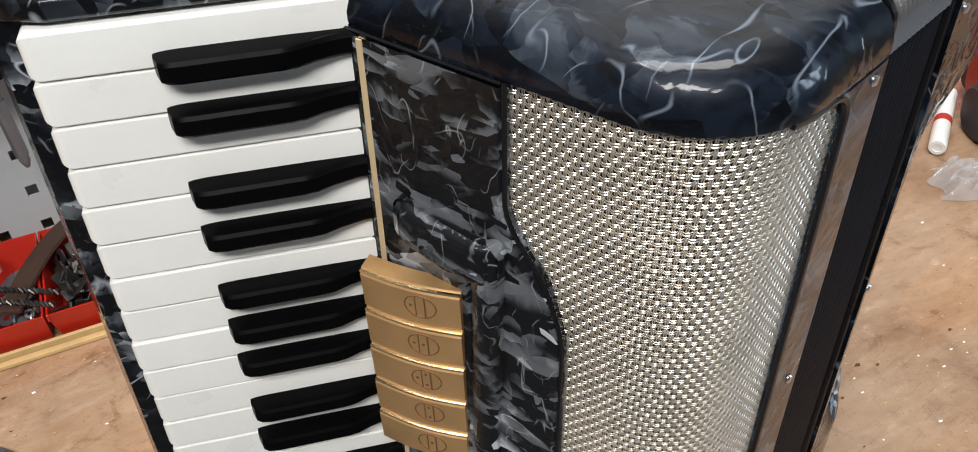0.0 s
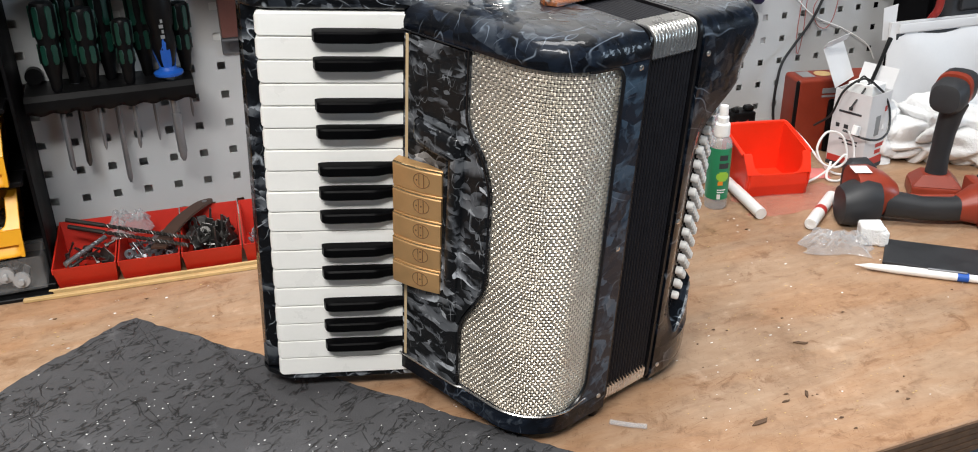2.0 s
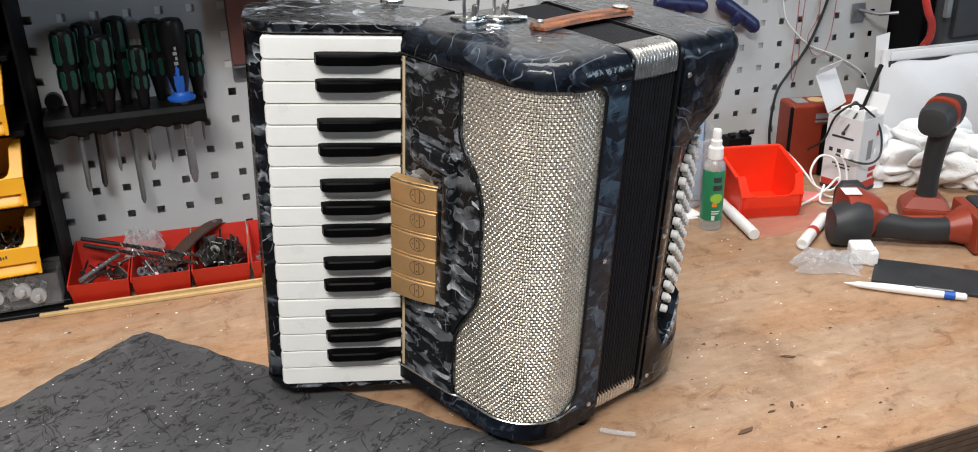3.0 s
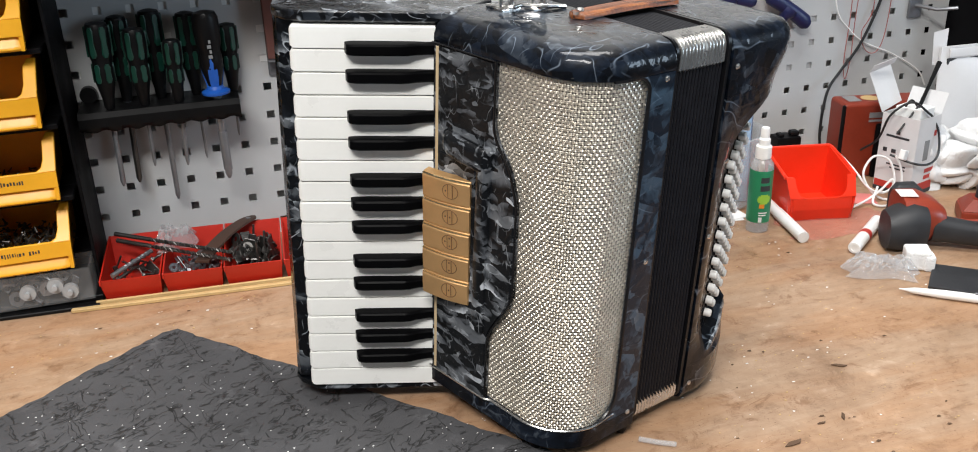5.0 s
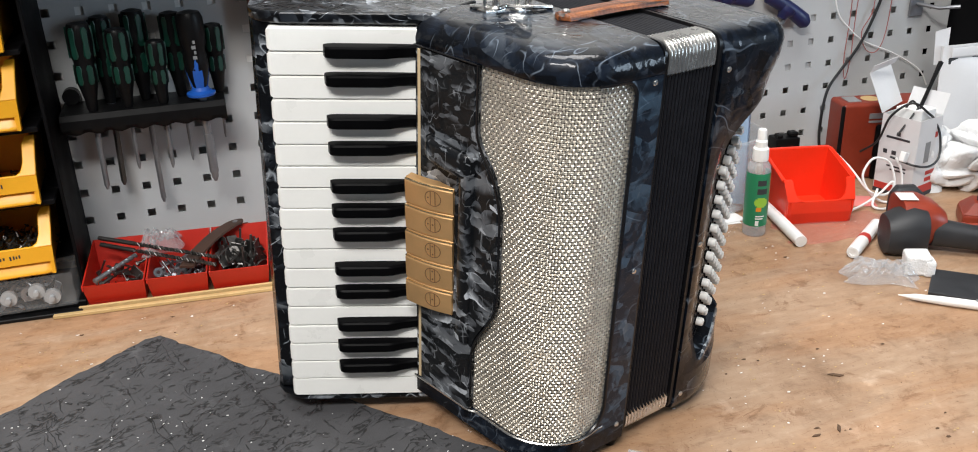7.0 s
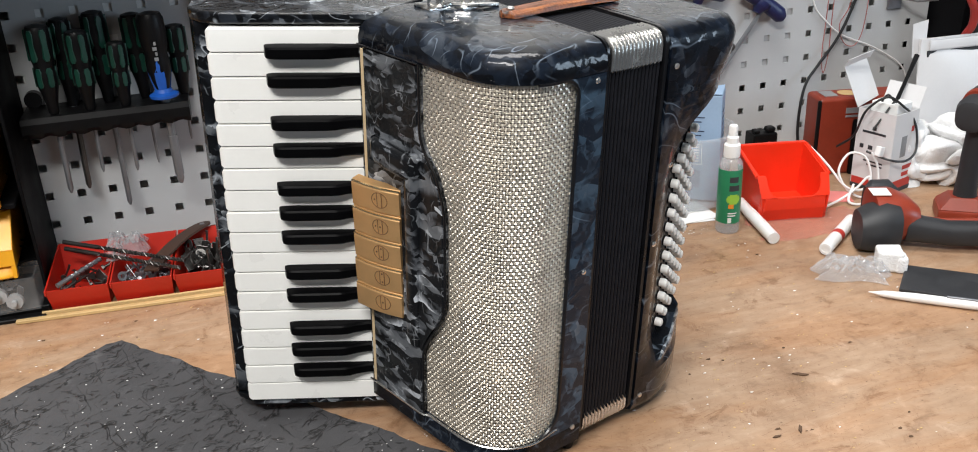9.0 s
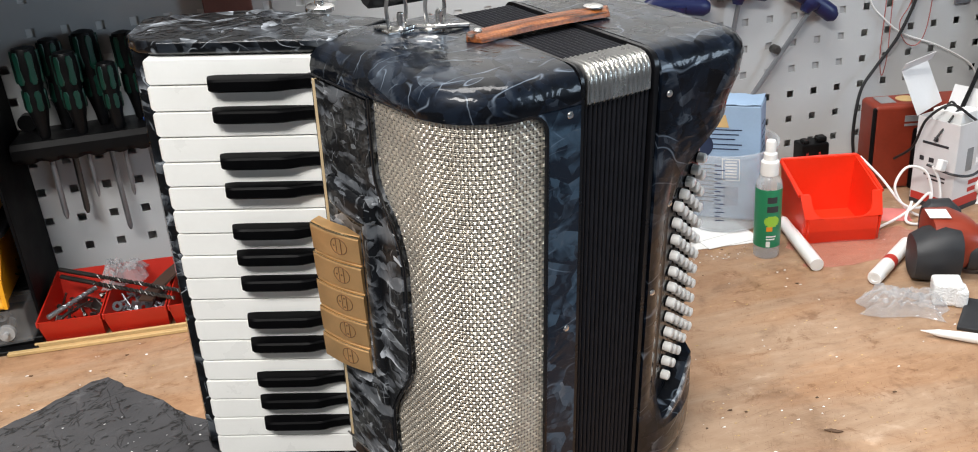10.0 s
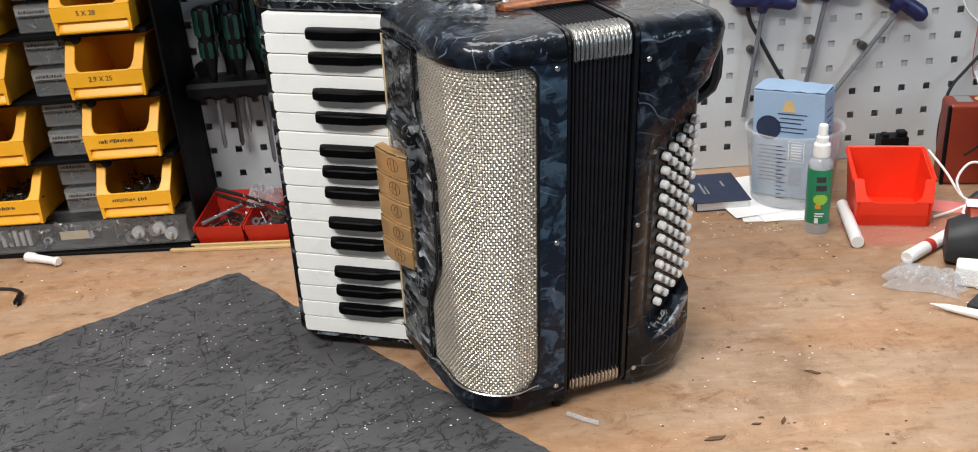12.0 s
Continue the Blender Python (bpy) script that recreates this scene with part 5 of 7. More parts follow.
def bin_label(col, row):
    face = Matrix.Translation((BINW * 0.44, -0.0043, BINL * 0.74)) @ Matrix.Rotation(radians(90), 4, "X")
    if (col, row) in TEXTS:
        return writing(TEXTS[(col, row)], 0.0090, face)
    bm = bmesh.new()
    x = -0.024
    rng = random.Random(col * 10 + row)
    while x < 0.022:
        w = rng.uniform(0.0008, 0.0022)
        if rng.random() > 0.15:
            add(bm, box(x, x + w, -rng.uniform(0.0010, 0.0028), rng.uniform(0.0012, 0.0030), -0.0001, 0.0002))
        x += w + rng.uniform(0.0008, 0.0018)
    return moved(bm, face)


for col, x in enumerate((-0.3080, -0.4880)):
    for row in range(5):
        b = thing("yellow_bin", "yellow plastic bin with a handwritten label in the rack" if row else "yellow plastic bin half full of screws in the rack", "storage bin", place(x - 0.008 + yrng.uniform(-.001, .001), 0.642, 0.0535 + row * 0.0842), "yellow bins")
        part("body", bin_mesh, None, b)
        part("front_grip", grip_mesh, None, b)
        for c in cheek_meshes:
            part("front_cheek", c, None, b)
        part("handwriting", bin_label(col, row), INK, b, "black marker handwriting")
        if row in (0, 1):
            solid("bin_screws", scrap(20 + col * 5 + row, 220 if row == 0 else 60, BINW - 0.016, BIND * 0.7, 0.034 if row == 0 else 0.012, 0.0065, ("bolt",)), DARKSTEEL, "many small steel screws in a yellow bin", "screws", place(x, 0.655, 0.0560 + row * 0.0842), kind="stuff")


def drawer_box(w, h):
    bm = box(0, w, 0, 0.09, 0, h * 0.86, 0.0015, 1)
    add(bm, box(0.002, w - 0.002, -0.004, 0.012, h * 0.50, h * 0.80, 0.001, 1))
    return bm


drawer_mesh = mesh_of(drawer_box(0.0520, 0.0421), "clear_drawer", CLEARGREY)
for k in range(9):
    d = part("clear_drawer", drawer_mesh, None, unit, "small smoky clear drawer", place(-0.3760 + yrng.uniform(-.001, .001), 0.668, 0.0536 + k * 0.0421))
    lb = box(0.004, 0.048, -0.0050, -0.0044, 0.0235, 0.0320, 0.0001, 1)
    part("label_strip", lb, LABELGREY, d, "pale paper label strip")
    marks = bmesh.new()
    mr = random.Random(90 + k)
    x = 0.008
    while x < 0.042:
        wd = mr.uniform(0.0014, 0.0034)
        add(marks, box(x, x + wd, -0.0053, -0.0051, 0.0258, 0.0258 + mr.uniform(0.0025, 0.0042)))
        x += wd + 0.0012
    part("label_writing", marks, INK, d, "dark handwriting bars")
    part("drawer_contents", scrap(60 + k, 14, 0.040, 0.05, 0.014, 0.008, ("bolt", "plate", "washer")), GREYPL if k % 2 else STEEL, d, "small fittings", Matrix.Translation((0.006, 0.012, 0.003)))
long_box = thing("assortment_box", "long clear plastic assortment box with small parts", "parts box", place(-0.79, 0.640, 0.0102))
part("shell", tub([(0, 0, 0), (0.585, 0, 0), (0.585, 0.045, 0), (0, 0.045, 0)], [(-0.001, -0.002, 0.041), (0.586, -0.002, 0.041), (0.586, 0.047, 0.041), (-0.001, 0.047, 0.041)], 0.0015), CLEARBOX, long_box)
for k in range(6):
    part("divider", box(0.10 * k + 0.065, 0.10 * k + 0.0665, 0.002, 0.044, 0.002, 0.039), CLEARBOX, long_box)
part("white_rollers", join(*[lathe([(0.009, 0), (0.009, 0.006), (0.003, 0.006), (0.003, 0.012), (0, 0.012)], 16, pose(x, 0.006, z, 90, 0, 0)) for x, z in ((0.515, 0.018), (0.545, 0.022), (0.560, 0.013))]), ROLLER, long_box, "white plastic rollers")
part("paper_tag", box(0.405, 0.445, 0.004, 0.005, 0.014, 0.026), TAG, long_box, "buff paper tag")
part("white_pegs", join(*[box(0.318 + 0.009 * k, 0.324 + 0.009 * k, 0.010, 0.016, 0.006, 0.030 - 0.003 * (k % 2), 0.001, 1) for k in range(5)]), ROLLER, long_box, "row of pale plastic pegs")
part("assorted_parts", scrap(77, 170, 0.55, 0.036, 0.030, 0.012, ("bolt", "plate", "washer", "rod")), STEEL, long_box, "assorted small metal parts", Matrix.Translation((0.02, 0.008, 0.004)))

# screwdriver rack
rack = thing("screwdriver_rack", "black plastic screwdriver rack on the pegboard", "tool rack")


def rack_bar():
    loops = []
    for x in [(-0.193 + 0.186 * k / 40) for k in range(41)]:
        wv = 0.0016 * math.sin((x + 0.196) / 0.0245 * 2 * math.pi)
        loops.append([(x, 0.7795, 0.186), (x, 0.728, 0.186 + wv), (x, 0.716, 0.189 + wv), (x, 0.712, 0.195), (x, 0.712, 0.206), (x, 0.717, 0.212), (x, 0.7795, 0.212)])
    return loft(loops)


part("bar", rack_bar(), BLACKPL, rack)
for x in (-0.182,):
    part("mounting_ear", lathe([(0.004, 0), (0.010, 0.0), (0.010, 0.012), (0.004, 0.012)], 18, pose(x, 0.776, 0.222, 90, 0, 0)), BLACKPL, rack)


def sd_handle(ln, r):
    return lathe([(0.0045, -0.004), (0.0062, 0.0), (0.0070, ln * 0.10), (r * 0.66, ln * 0.22), (r * 0.86, ln * 0.34), (r * 0.86, ln * 0.46), (r * 0.78, ln * 0.54), (r * 0.92, ln * 0.62), (r, ln * 0.78), (r * 0.97, ln * 0.92), (r * 0.80, ln * 0.98), (r * 0.3, ln), (0, ln)], 18)


def inlay(z0, z1, rr, r):
    """One soft inlay set into the handle."""
    w = r * 0.32
    ring_ = lambda z, k: [(rr * 0.86, -w * k, z), (rr * 1.03, -w * 0.7 * k, z), (rr * 1.05, 0, z), (rr * 1.03, w * 0.7 * k, z), (rr * 0.86, w * k, z)]
    return loft([ring_(z0, 0.5), ring_(z0 + 0.004, 1.0), ring_((z0 + z1) / 2, 0.85), ring_(z1 - 0.004, 1.0), ring_(z1, 0.5)])


DRIVERS = ((-0.1545, 0.728, 0.317, -0.1590, 0.114, 0.0032, 0.0135, "green"), (-0.1360, 0.757, 0.318, -0.1440, 0.107, 0.0036, 0.0120, "green"), (-0.1150, 0.728, 0.307, -0.1180, 0.135, 0.0022, 0.0130, "green"), (-0.0960, 0.757, 0.322, -0.0985, 0.078, 0.0032, 0.0135, "green"), (-0.0755, 0.728, 0.290, -0.0800, 0.131, 0.0024, 0.0108, "green"), (-0.0540, 0.757, 0.316, -0.0540, 0.128, 0.0018, 0.0125, "green"), (-0.0310, 0.726, 0.320, -0.0300, 0.108, 0.0044, 0.0150, "blue"), (-0.0090, 0.757, 0.298, -0.0120, 0.153, 0.0018, 0.0118, "green"))
for x, y, ztop, xt, zt, rs, rh, hue in DRIVERS:
    x, xt, rh = x - 0.002, xt - 0.001, rh * 1.06
    base = 0.2125
    tilt = place(x, y, base) @ Matrix.Rotation(math.atan2(x - xt, ztop - zt), 4, "Y")
    sd = thing("screwdriver", "screwdriver with a black and %s handle in the rack" % hue, "screwdriver", tilt, "screwdrivers in the rack")
    ln = ztop - base - 0.004
    part("handle", moved(sd_handle(ln, rh), Matrix.Translation((0, 0, 0.003))), BLACKPL, sd)
    part("shaft", tube([(0, 0, 0.004), (0, 0, zt - base + 0.006), (0, 0, zt - base)], [rs, rs, rs * 0.45], 10), STEEL if rs != 0.0036 else DARKSTEEL, sd)
    part("ferrule", lathe([(rs, -0.002), (rs + 0.0012, -0.001), (rs + 0.0022, 0.006), (rs + 0.0022, 0.012), (rs, 0.013)], 14), STEEL, sd, "steel ferrule")
    if hue == "green":
        for z0, z1, rr in ((ln * 0.30, ln * 0.52, rh * 0.84), (ln * 0.60, ln * 0.95, rh * 0.97)):
            im = mesh_of(inlay(z0, z1, rr, rh), "grip_inlay", GREENPL)
            for a in range(0, 360, 60):
                part("grip_inlay", im, None, sd, "dark green rubber inlay", Matrix.Translation((0, 0, 0.003)) @ Matrix.Rotation(radians(a), 4, "Z"))
    else:
        part("collar", lathe([(0.010, 0.004), (0.0165, 0.006), (0.0170, 0.009), (0.011, 0.012), (0.0095, 0.016)], 20), BLUEPL, sd, "blue rubber collar")
        wedge = mesh_of(loft([[(-w, -r * 0.93, z), (0, -r * 1.06, z), (w, -r * 0.93, z), (0, -r * 0.5, z)] for w, z, r in ((0.0040, 0.012, 0.0082), (0.0056, 0.026, 0.0108), (0.0056, 0.036, 0.0132), (0.0040, 0.046, 0.0136), (0.0006, 0.052, 0.0134))]), "grip_inlay", BLUEPL)
        for a in (0, 120, 240):
            part("grip_inlay", wedge, None, sd, "blue rubber inlay", Matrix.Rotation(radians(a), 4, "Z"))
        part("blade_sleeve", tube([(0, 0, zt - base + 0.012), (0, 0, zt - base + 0.062)], 0.0056, 12), STEEL, sd, "steel sleeve")
        part("lettering_bars", join(*[box(-0.0022 + 0.002 * (i % 2), 0.0024, -0.0150, -0.0146, ln * 0.5 + i * 0.006, ln * 0.5 + i * 0.006 + 0.004) for i in range(4)]), GREYPL, sd, "pale lettering bars")

# wooden tool and its bracket
wt = thing("hanging_board", "maroon painted wooden strip hung on a steel bracket", "wooden strip")
part("board", box(0.036, 0.090, 0.758, 0.775, 0.246, 0.42, 0.002), MAROON, wt)
part("bracket", join(box(0.036, 0.072, 0.7745, 0.779, 0.222, 0.250, 0.0008, 1), box(0.036, 0.072, 0.752, 0.7746, 0.2435, 0.2455, 0.0005, 1), lathe([(0.003, 0), (0.003, 0.0012), (0, 0.0015)], 12, pose(0.048, 0.7744, 0.234, 90, 0, 0))), STEEL, wt)

# T-handled hex keys
def t_handle():
    loops = []
    for k in range(13):
        t = k / 12 * 2 - 1
        r = 0.0118 * (1 - 0.10 * (1 - abs(t)) ** 2) * (1.0 if abs(t) < 0.9 else 0.82 if abs(t) < 0.99 else 0.6)
        loops.append([(t * 0.046, r * 0.75 * math.cos(a), r * math.sin(a) - 0.002 * abs(t) ** 2) for a in [2 * math.pi * i / 14 for i in range(14)]])
    bm = loft(loops)
    add(bm, lathe([(0.0065, -0.018), (0.0080, -0.013), (0.0130, -0.007), (0.0140, 0.0)], 14))
    return bm


for x, z, xt, zt, yaw in ((0.6230, 0.2500, 0.6010, 0.078, -6), (0.7120, 0.2600, 0.6850, 0.085, 4), (0.8180, 0.2350, 0.7180, 0.085, -31)):
    k = thing("hex_key", "steel hex key with a navy T-handle hung on the pegboard", "hex key", pose(x, 0.786, z + 0.006), "hex keys on the pegboard")
    part("handle", moved(t_handle(), Matrix.Rotation(math.atan2(x - xt, z - zt) * 1.0, 4, "Y")), NAVYPL, k)
    part("shaft", tube([(0, 0, -0.012), (xt - x, 0.004, zt - z)], 0.0034, 6), STEEL, k)
    mid = Vector((xt - x, 0.004, zt - z)) * 0.42
    part("holder", lathe([(0.0062, 0.0), (0.0062, 0.010), (0.0045, 0.013), (0, 0.013)], 16, pose(mid.x - 0.004, 0.013, mid.z, 90, 0, 0)), DARKSTEEL, k, "round grey holder")


# ---- things on the right of the bench ----
def bottle():
    b = thing("spray_bottle", "clear spray bottle with a green label and white cap", "bottle", place(0.6345, 0.551, 0.0002, -25) @ Matrix.Diagonal((0.86, 0.86, 0.95, 1)))
    part("flask", lathe([(0.0, 0.0), (0.0160, 0.0), (0.0175, 0.002), (0.0175, 0.094), (0.0165, 0.100), (0.0120, 0.106), (0.0095, 0.109), (0.0095, 0.112), (0, 0.112)], 28), CLEAR, b)
    part("label", loft([[(0.0178 * math.cos(a), 0.0178 * math.sin(a), z) for a in [radians(150 + 260 * k / 24) for k in range(25)]] for z in (0.016, 0.092)], close=False, caps=False), GREENLABEL, b, "green printed label")
    part("collar", lathe([(0.0118, 0.1075), (0.0122, 0.110), (0.0118, 0.124), (0.0100, 0.126), (0, 0.126)], 24), WHITEPL, b)
    part("nozzle", lathe([(0.0088, 0.125), (0.0088, 0.134), (0.0068, 0.1365), (0.0068, 0.148), (0.0058, 0.1505), (0, 0.151)], 20), WHITEPL, b)
    def patch(a0, a1, z0, z1, r=0.01795):
        return loft([[(r * math.cos(radians(a0 + (a1 - a0) * k / 8)), r * math.sin(radians(a0 + (a1 - a0) * k / 8)), z) for k in range(9)] for z in (z0, z1)], close=False, caps=False)
    part("lettering_bars", join(patch(262, 305, 0.075, 0.083), patch(262, 312, 0.063, 0.071)), INK, b, "dark lettering bars")
    part("lime_oval", join(*[patch(285 - 34 * math.sqrt(max(0, 1 - ((i - 3) / 3.6) ** 2)), 285 + 34 * math.sqrt(max(0, 1 - ((i - 3) / 3.6) ** 2)), 0.044 + i * 0.002, 0.046 + i * 0.002, 0.01798) for i in range(7)]), LIME, b, "lime green oval")
    part("orange_patch", patch(262, 288, 0.038, 0.044), ORANGE, b, "orange patch")
    part("white_print", join(patch(262, 306, 0.030, 0.0318), patch(262, 300, 0.0265, 0.0283), patch(263, 280, 0.017, 0.0245)), PAPER, b, "white printed lines")


bottle()

rb = thing("red_bin", "open red plastic storage bin on the bench", "storage bin", place(0.6880, 0.5565, 0.0003, -13.5))


def red_bin_parts():
    """Sloping side walls with a rolled rim, a broad pale front frame round a U-shaped opening, and a front wall that tapers to its foot."""
    w, d, h, fh, lip, th = 0.0865, 0.096, 0.074, 0.059, 0.034, 0.0022
    flare = lambda z: 0.0040 * z / h
    fy = lambda z: -0.004 + 0.014 * max(0.0, (z - lip) / (fh - lip))
    side_of = lambda sx: (lambda x: x) if sx == 0 else (lambda x: w - x)
    walls, frames = [], []
    for sx in (0, 1):
        side = side_of(sx)
        prof = [(0.004, 0.0), (d, 0.0), (d, h), (fy(fh), fh), (fy(lip), lip), (-0.0035, 0.018)]
        walls.append(loft([[(side(-flare(z) + o), y, z) for y, z in prof] for o in (0.0, th)]))
        inner = [(0.0075, fh - 0.001), (0.0078, fh - 0.008), (0.0085, lip + 0.014), (0.0105, lip + 0.007), (0.0150, lip + 0.0025), (0.0210, lip)]
        poly = [(-flare(fh) - 0.0018, fh + 0.0015), (0.0060, fh + 0.0015)] + inner + [(-flare(lip) - 0.0006, lip)]
        f = loft([[(side(x), fy(z) + o, z) for x, z in poly] for o in (-0.0012, 0.0020)])
        bmesh.ops.bevel(f, geom=[e for e in f.edges if e.calc_face_angle(0) > 0.6], offset=0.0007, segments=2, affect="EDGES")
        frames.append(f)
    floor_ = box(th * 0.5, w - th * 0.5, 0.004, d, 0.0, th)
    back = loft([[(-flare(z), y, z), (w + flare(z), y, z), (w + flare(z), y + th, z), (-flare(z), y + th, z)] for y, z in ((d - th, 0.0), (d - th, h))])
    rim = tube([(-0.0052, fy(fh) + 0.001, fh), (-0.0054, d * 0.5, (fh + h) / 2), (-0.0052, d - 0.004, h - 0.0010), (-0.0030, d + 0.0005, h), (w / 2, d + 0.0012, h), (w + 0.0030, d + 0.0005, h), (w + 0.0052, d - 0.004, h - 0.0010), (w + 0.0054, d * 0.5, (fh + h) / 2), (w + 0.0052, fy(fh) + 0.001, fh)], 0.0023, 8)
    front = loft([[(x, y * k + 0.006 * (1 - k), z) for y, z in ((0.006, 0.0), (0.001, 0.0), (-0.0005, 0.0012), (-0.0045, 0.0165), (-0.0050, 0.0185), (-0.0046, 0.0325), (-0.0040, lip), (-0.0016, lip), (0.006, lip - 0.010))] for x, k in ((-0.0020, 0.55), (0.0030, 1.0), (w - 0.0030, 1.0), (w + 0.0020, 0.55))])
    return walls, frames, floor_, back, rim, front


walls, frames, floor_, back_, rim_, front_ = red_bin_parts()
for k in (0, 1):
    part("side_wall", walls[k], REDBIN, rb)
    part("front_frame", frames[k], REDBIN, rb)
part("floor_panel", floor_, REDBIN, rb)
part("back_wall", back_, REDBIN, rb)
part("rolled_rim", rim_, REDBIN, rb)
part("front_wall", front_, REDBIN, rb)

mk = thing("white_marker", "white marker pen lying beside the red bin", "marker", rod_between((0.6645, 0.490, 0.0082), (0.6890, 0.608, 0.0082))[0], "white markers")
part("barrel", lathe([(0, 0), (0.0075, 0.0), (0.0080, 0.001), (0.0080, 0.085), (0.0074, 0.087), (0.0074, 0.122), (0.006, 0.123), (0, 0.123)], 20), WHITEPL, mk)
mk = thing("white_marker", "white marker pen with a red band by the drill", "marker", rod_between((0.7035, 0.4400, 0.0082), (0.7870, 0.5010, 0.0082))[0], "white markers")
part("barrel", lathe([(0, 0.0), (0.004, 0.0), (0.0042, -0.001), (0.0072, -0.0008), (0.0080, 0.001), (0.0080, 0.103), (0, 0.104)], 20), WHITEPL, mk)
part("red_band", lathe([(0.0081, 0.040), (0.0082, 0.041), (0.0082, 0.050), (0.0081, 0.051)], 20), INKRED, mk)

cube_b = box(-0.0145, 0.0145, -0.0135, 0.0135, 0, 0.0255, 0.004, 3)
for v in cube_b.verts:
    v.co += 0.0012 * noise.noise_vector(v.co * 150)
add(cube_b, box(0.006, 0.0185, -0.0155, 0.006, 0, 0.020, 0.003, 2))
solid("sponge_block", cube_b, TERRY, "small white foam block on the bench", "foam block", place(0.7490, 0.3830, 0.0002, -28))
flat_solid("plastic_bag", crumple(0.080, 0.046, 0.0150, 9, 20, 0.75), FILM, "crumpled small clear plastic bag on the bench", "plastic bag", place(0.7000, 0.3860, 0.0005, -32))
solid("black_pouch", prism([(0.768, 0.376), (0.7205, 0.3300), (0.800, 0.2560), (0.860, 0.2080), (0.915, 0.2500)], 0.0003, 0.0045, 0.0012, 2), TOOLBLACK, "flat black pad lying on the bench", "pad")

pen = thing("ballpoint_pen", "white ballpoint pen with a blue ring on the bench", "pen", rod_between((0.6830, 0.3340, 0.0056), (0.7880, 0.2495, 0.0056))[0])
part("barrel", lathe([(0.0, 0.0), (0.0006, 0.0), (0.0009, 0.004), (0.0036, 0.016), (0.0050, 0.045), (0.0052, 0.10), (0.0050, 0.110), (0, 0.110)], 18), WHITEPL, pen)
part("ring", lathe([(0.0051, 0.110), (0.0053, 0.111), (0.0051, 0.122), (0.0, 0.122)], 18), BLUEPL, pen, "blue translucent ring")
part("button_cap", lathe([(0.0044, 0.122), (0.0044, 0.1330), (0.0030, 0.1347), (0, 0.1347)], 18), WHITEPL, pen)
part("clip", box(-0.0015, 0.0015, 0.0050, 0.0070, 0.078, 0.120, 0.0006, 1), STEEL, pen)


def book():
    b = thing("notebook", "navy hardcover notebook lying on the bench", "book", place(0.4985, 0.636, 0.0003, 0.5))
    part("pages", box(0.0015, 0.0735, 0.0015, 0.1055, 0.0015, 0.0120), PAPER, b, "white page block")
    part("cover", join(box(0, 0.076, 0, 0.108, 0, 0.0015, 0.0004, 1), box(0, 0.076, 0, 0.108, 0.0120, 0.0137, 0.0005, 1), box(-0.0005, 0.0012, 0, 0.108, 0.0, 0.0137, 0.0005, 1)), NAVYBOOK, b)
    part("title_bars", join(box(0.018, 0.021, 0.03, 0.072, 0.01375, 0.0139), box(0.024, 0.026, 0.03, 0.060, 0.01375, 0.0139), box(0.050, 0.053, 0.055, 0.075, 0.01375, 0.0139)), GREYPL, b, "pale lettering bars")


book()
for k, (x, y, w, d, yaw) in enumerate(((0.552, 0.592, 0.085, 0.15, -6), (0.578, 0.585, 0.070, 0.14, 4), (0.545, 0.602, 0.09, 0.14, 10))):
    solid("paper_sheet", box(0, w, 0, d, 0.0004 + k * 0.0008, 0.0010 + k * 0.0008), PAPER, "white paper sheet under the plastic bucket", "paper", place(x, y, 0, yaw), "paper sheets")

bk_ = thing("measuring_bucket", "cloudy clear plastic measuring bucket holding a carton", "bucket", place(0.6370, 0.6660, 0.0030) @ Matrix.Diagonal((1.14, 1.14, 0.96, 1)))
part("wall", loft([[(r * math.cos(a), r * math.sin(a), z) for a in [2 * math.pi * k / 40 for k in range(40)]] for r, z in ((0.0, 0.0), (0.046, 0.0), (0.0475, 0.002), (0.0555, 0.104), (0.0575, 0.105), (0.0575, 0.109), (0.0545, 0.109), (0.0540, 0.104), (0.0460, 0.003), (0.0, 0.003))], caps=False), BUCKET, bk_)
marks = bmesh.new()
for k in range(14):
    z = 0.018 + k * 0.006
    r = 0.0476 + 0.0080 * z / 0.104
    a0 = radians(232)
    ln = 0.20 if k % 2 == 0 else 0.12
    add(marks, loft([[((r + 0.0004) * math.cos(a0 + ln * i / 4), (r + 0.0004) * math.sin(a0 + ln * i / 4), zz) for i in range(5)] for zz in (z, z + 0.0011)], close=False, caps=False))
part("scale_marks", marks, NAVYPL, bk_, "dark scale marks")
bx = thing("blue_carton", "light blue cardboard box standing in the bucket", "carton", pose(0.5860, 0.6800, 0.0070, 0, -1, -36))
part("body", box(0, 0.096, 0, 0.043, 0, 0.149, 0.0008, 1), BLUECARD, bx)
part("tear", prism([(0.040, 0.122), (0.058, 0.122), (0.054, 0.138), (0.044, 0.136)], 0, 0.0004), LATH, bx, "torn brown opening", Matrix.Translation((0, -0.0003, 0)) @ Matrix.Rotation(radians(90), 4, "X"))
part("dark_disc", lathe([(0.017, 0), (0.017, 0.0003), (0, 0.0003)], 28, Matrix.Translation((0.022, -0.0001, 0.098)) @ Matrix.Rotation(radians(90), 4, "X")), NAVYBOOK, bx, "printed dark disc")
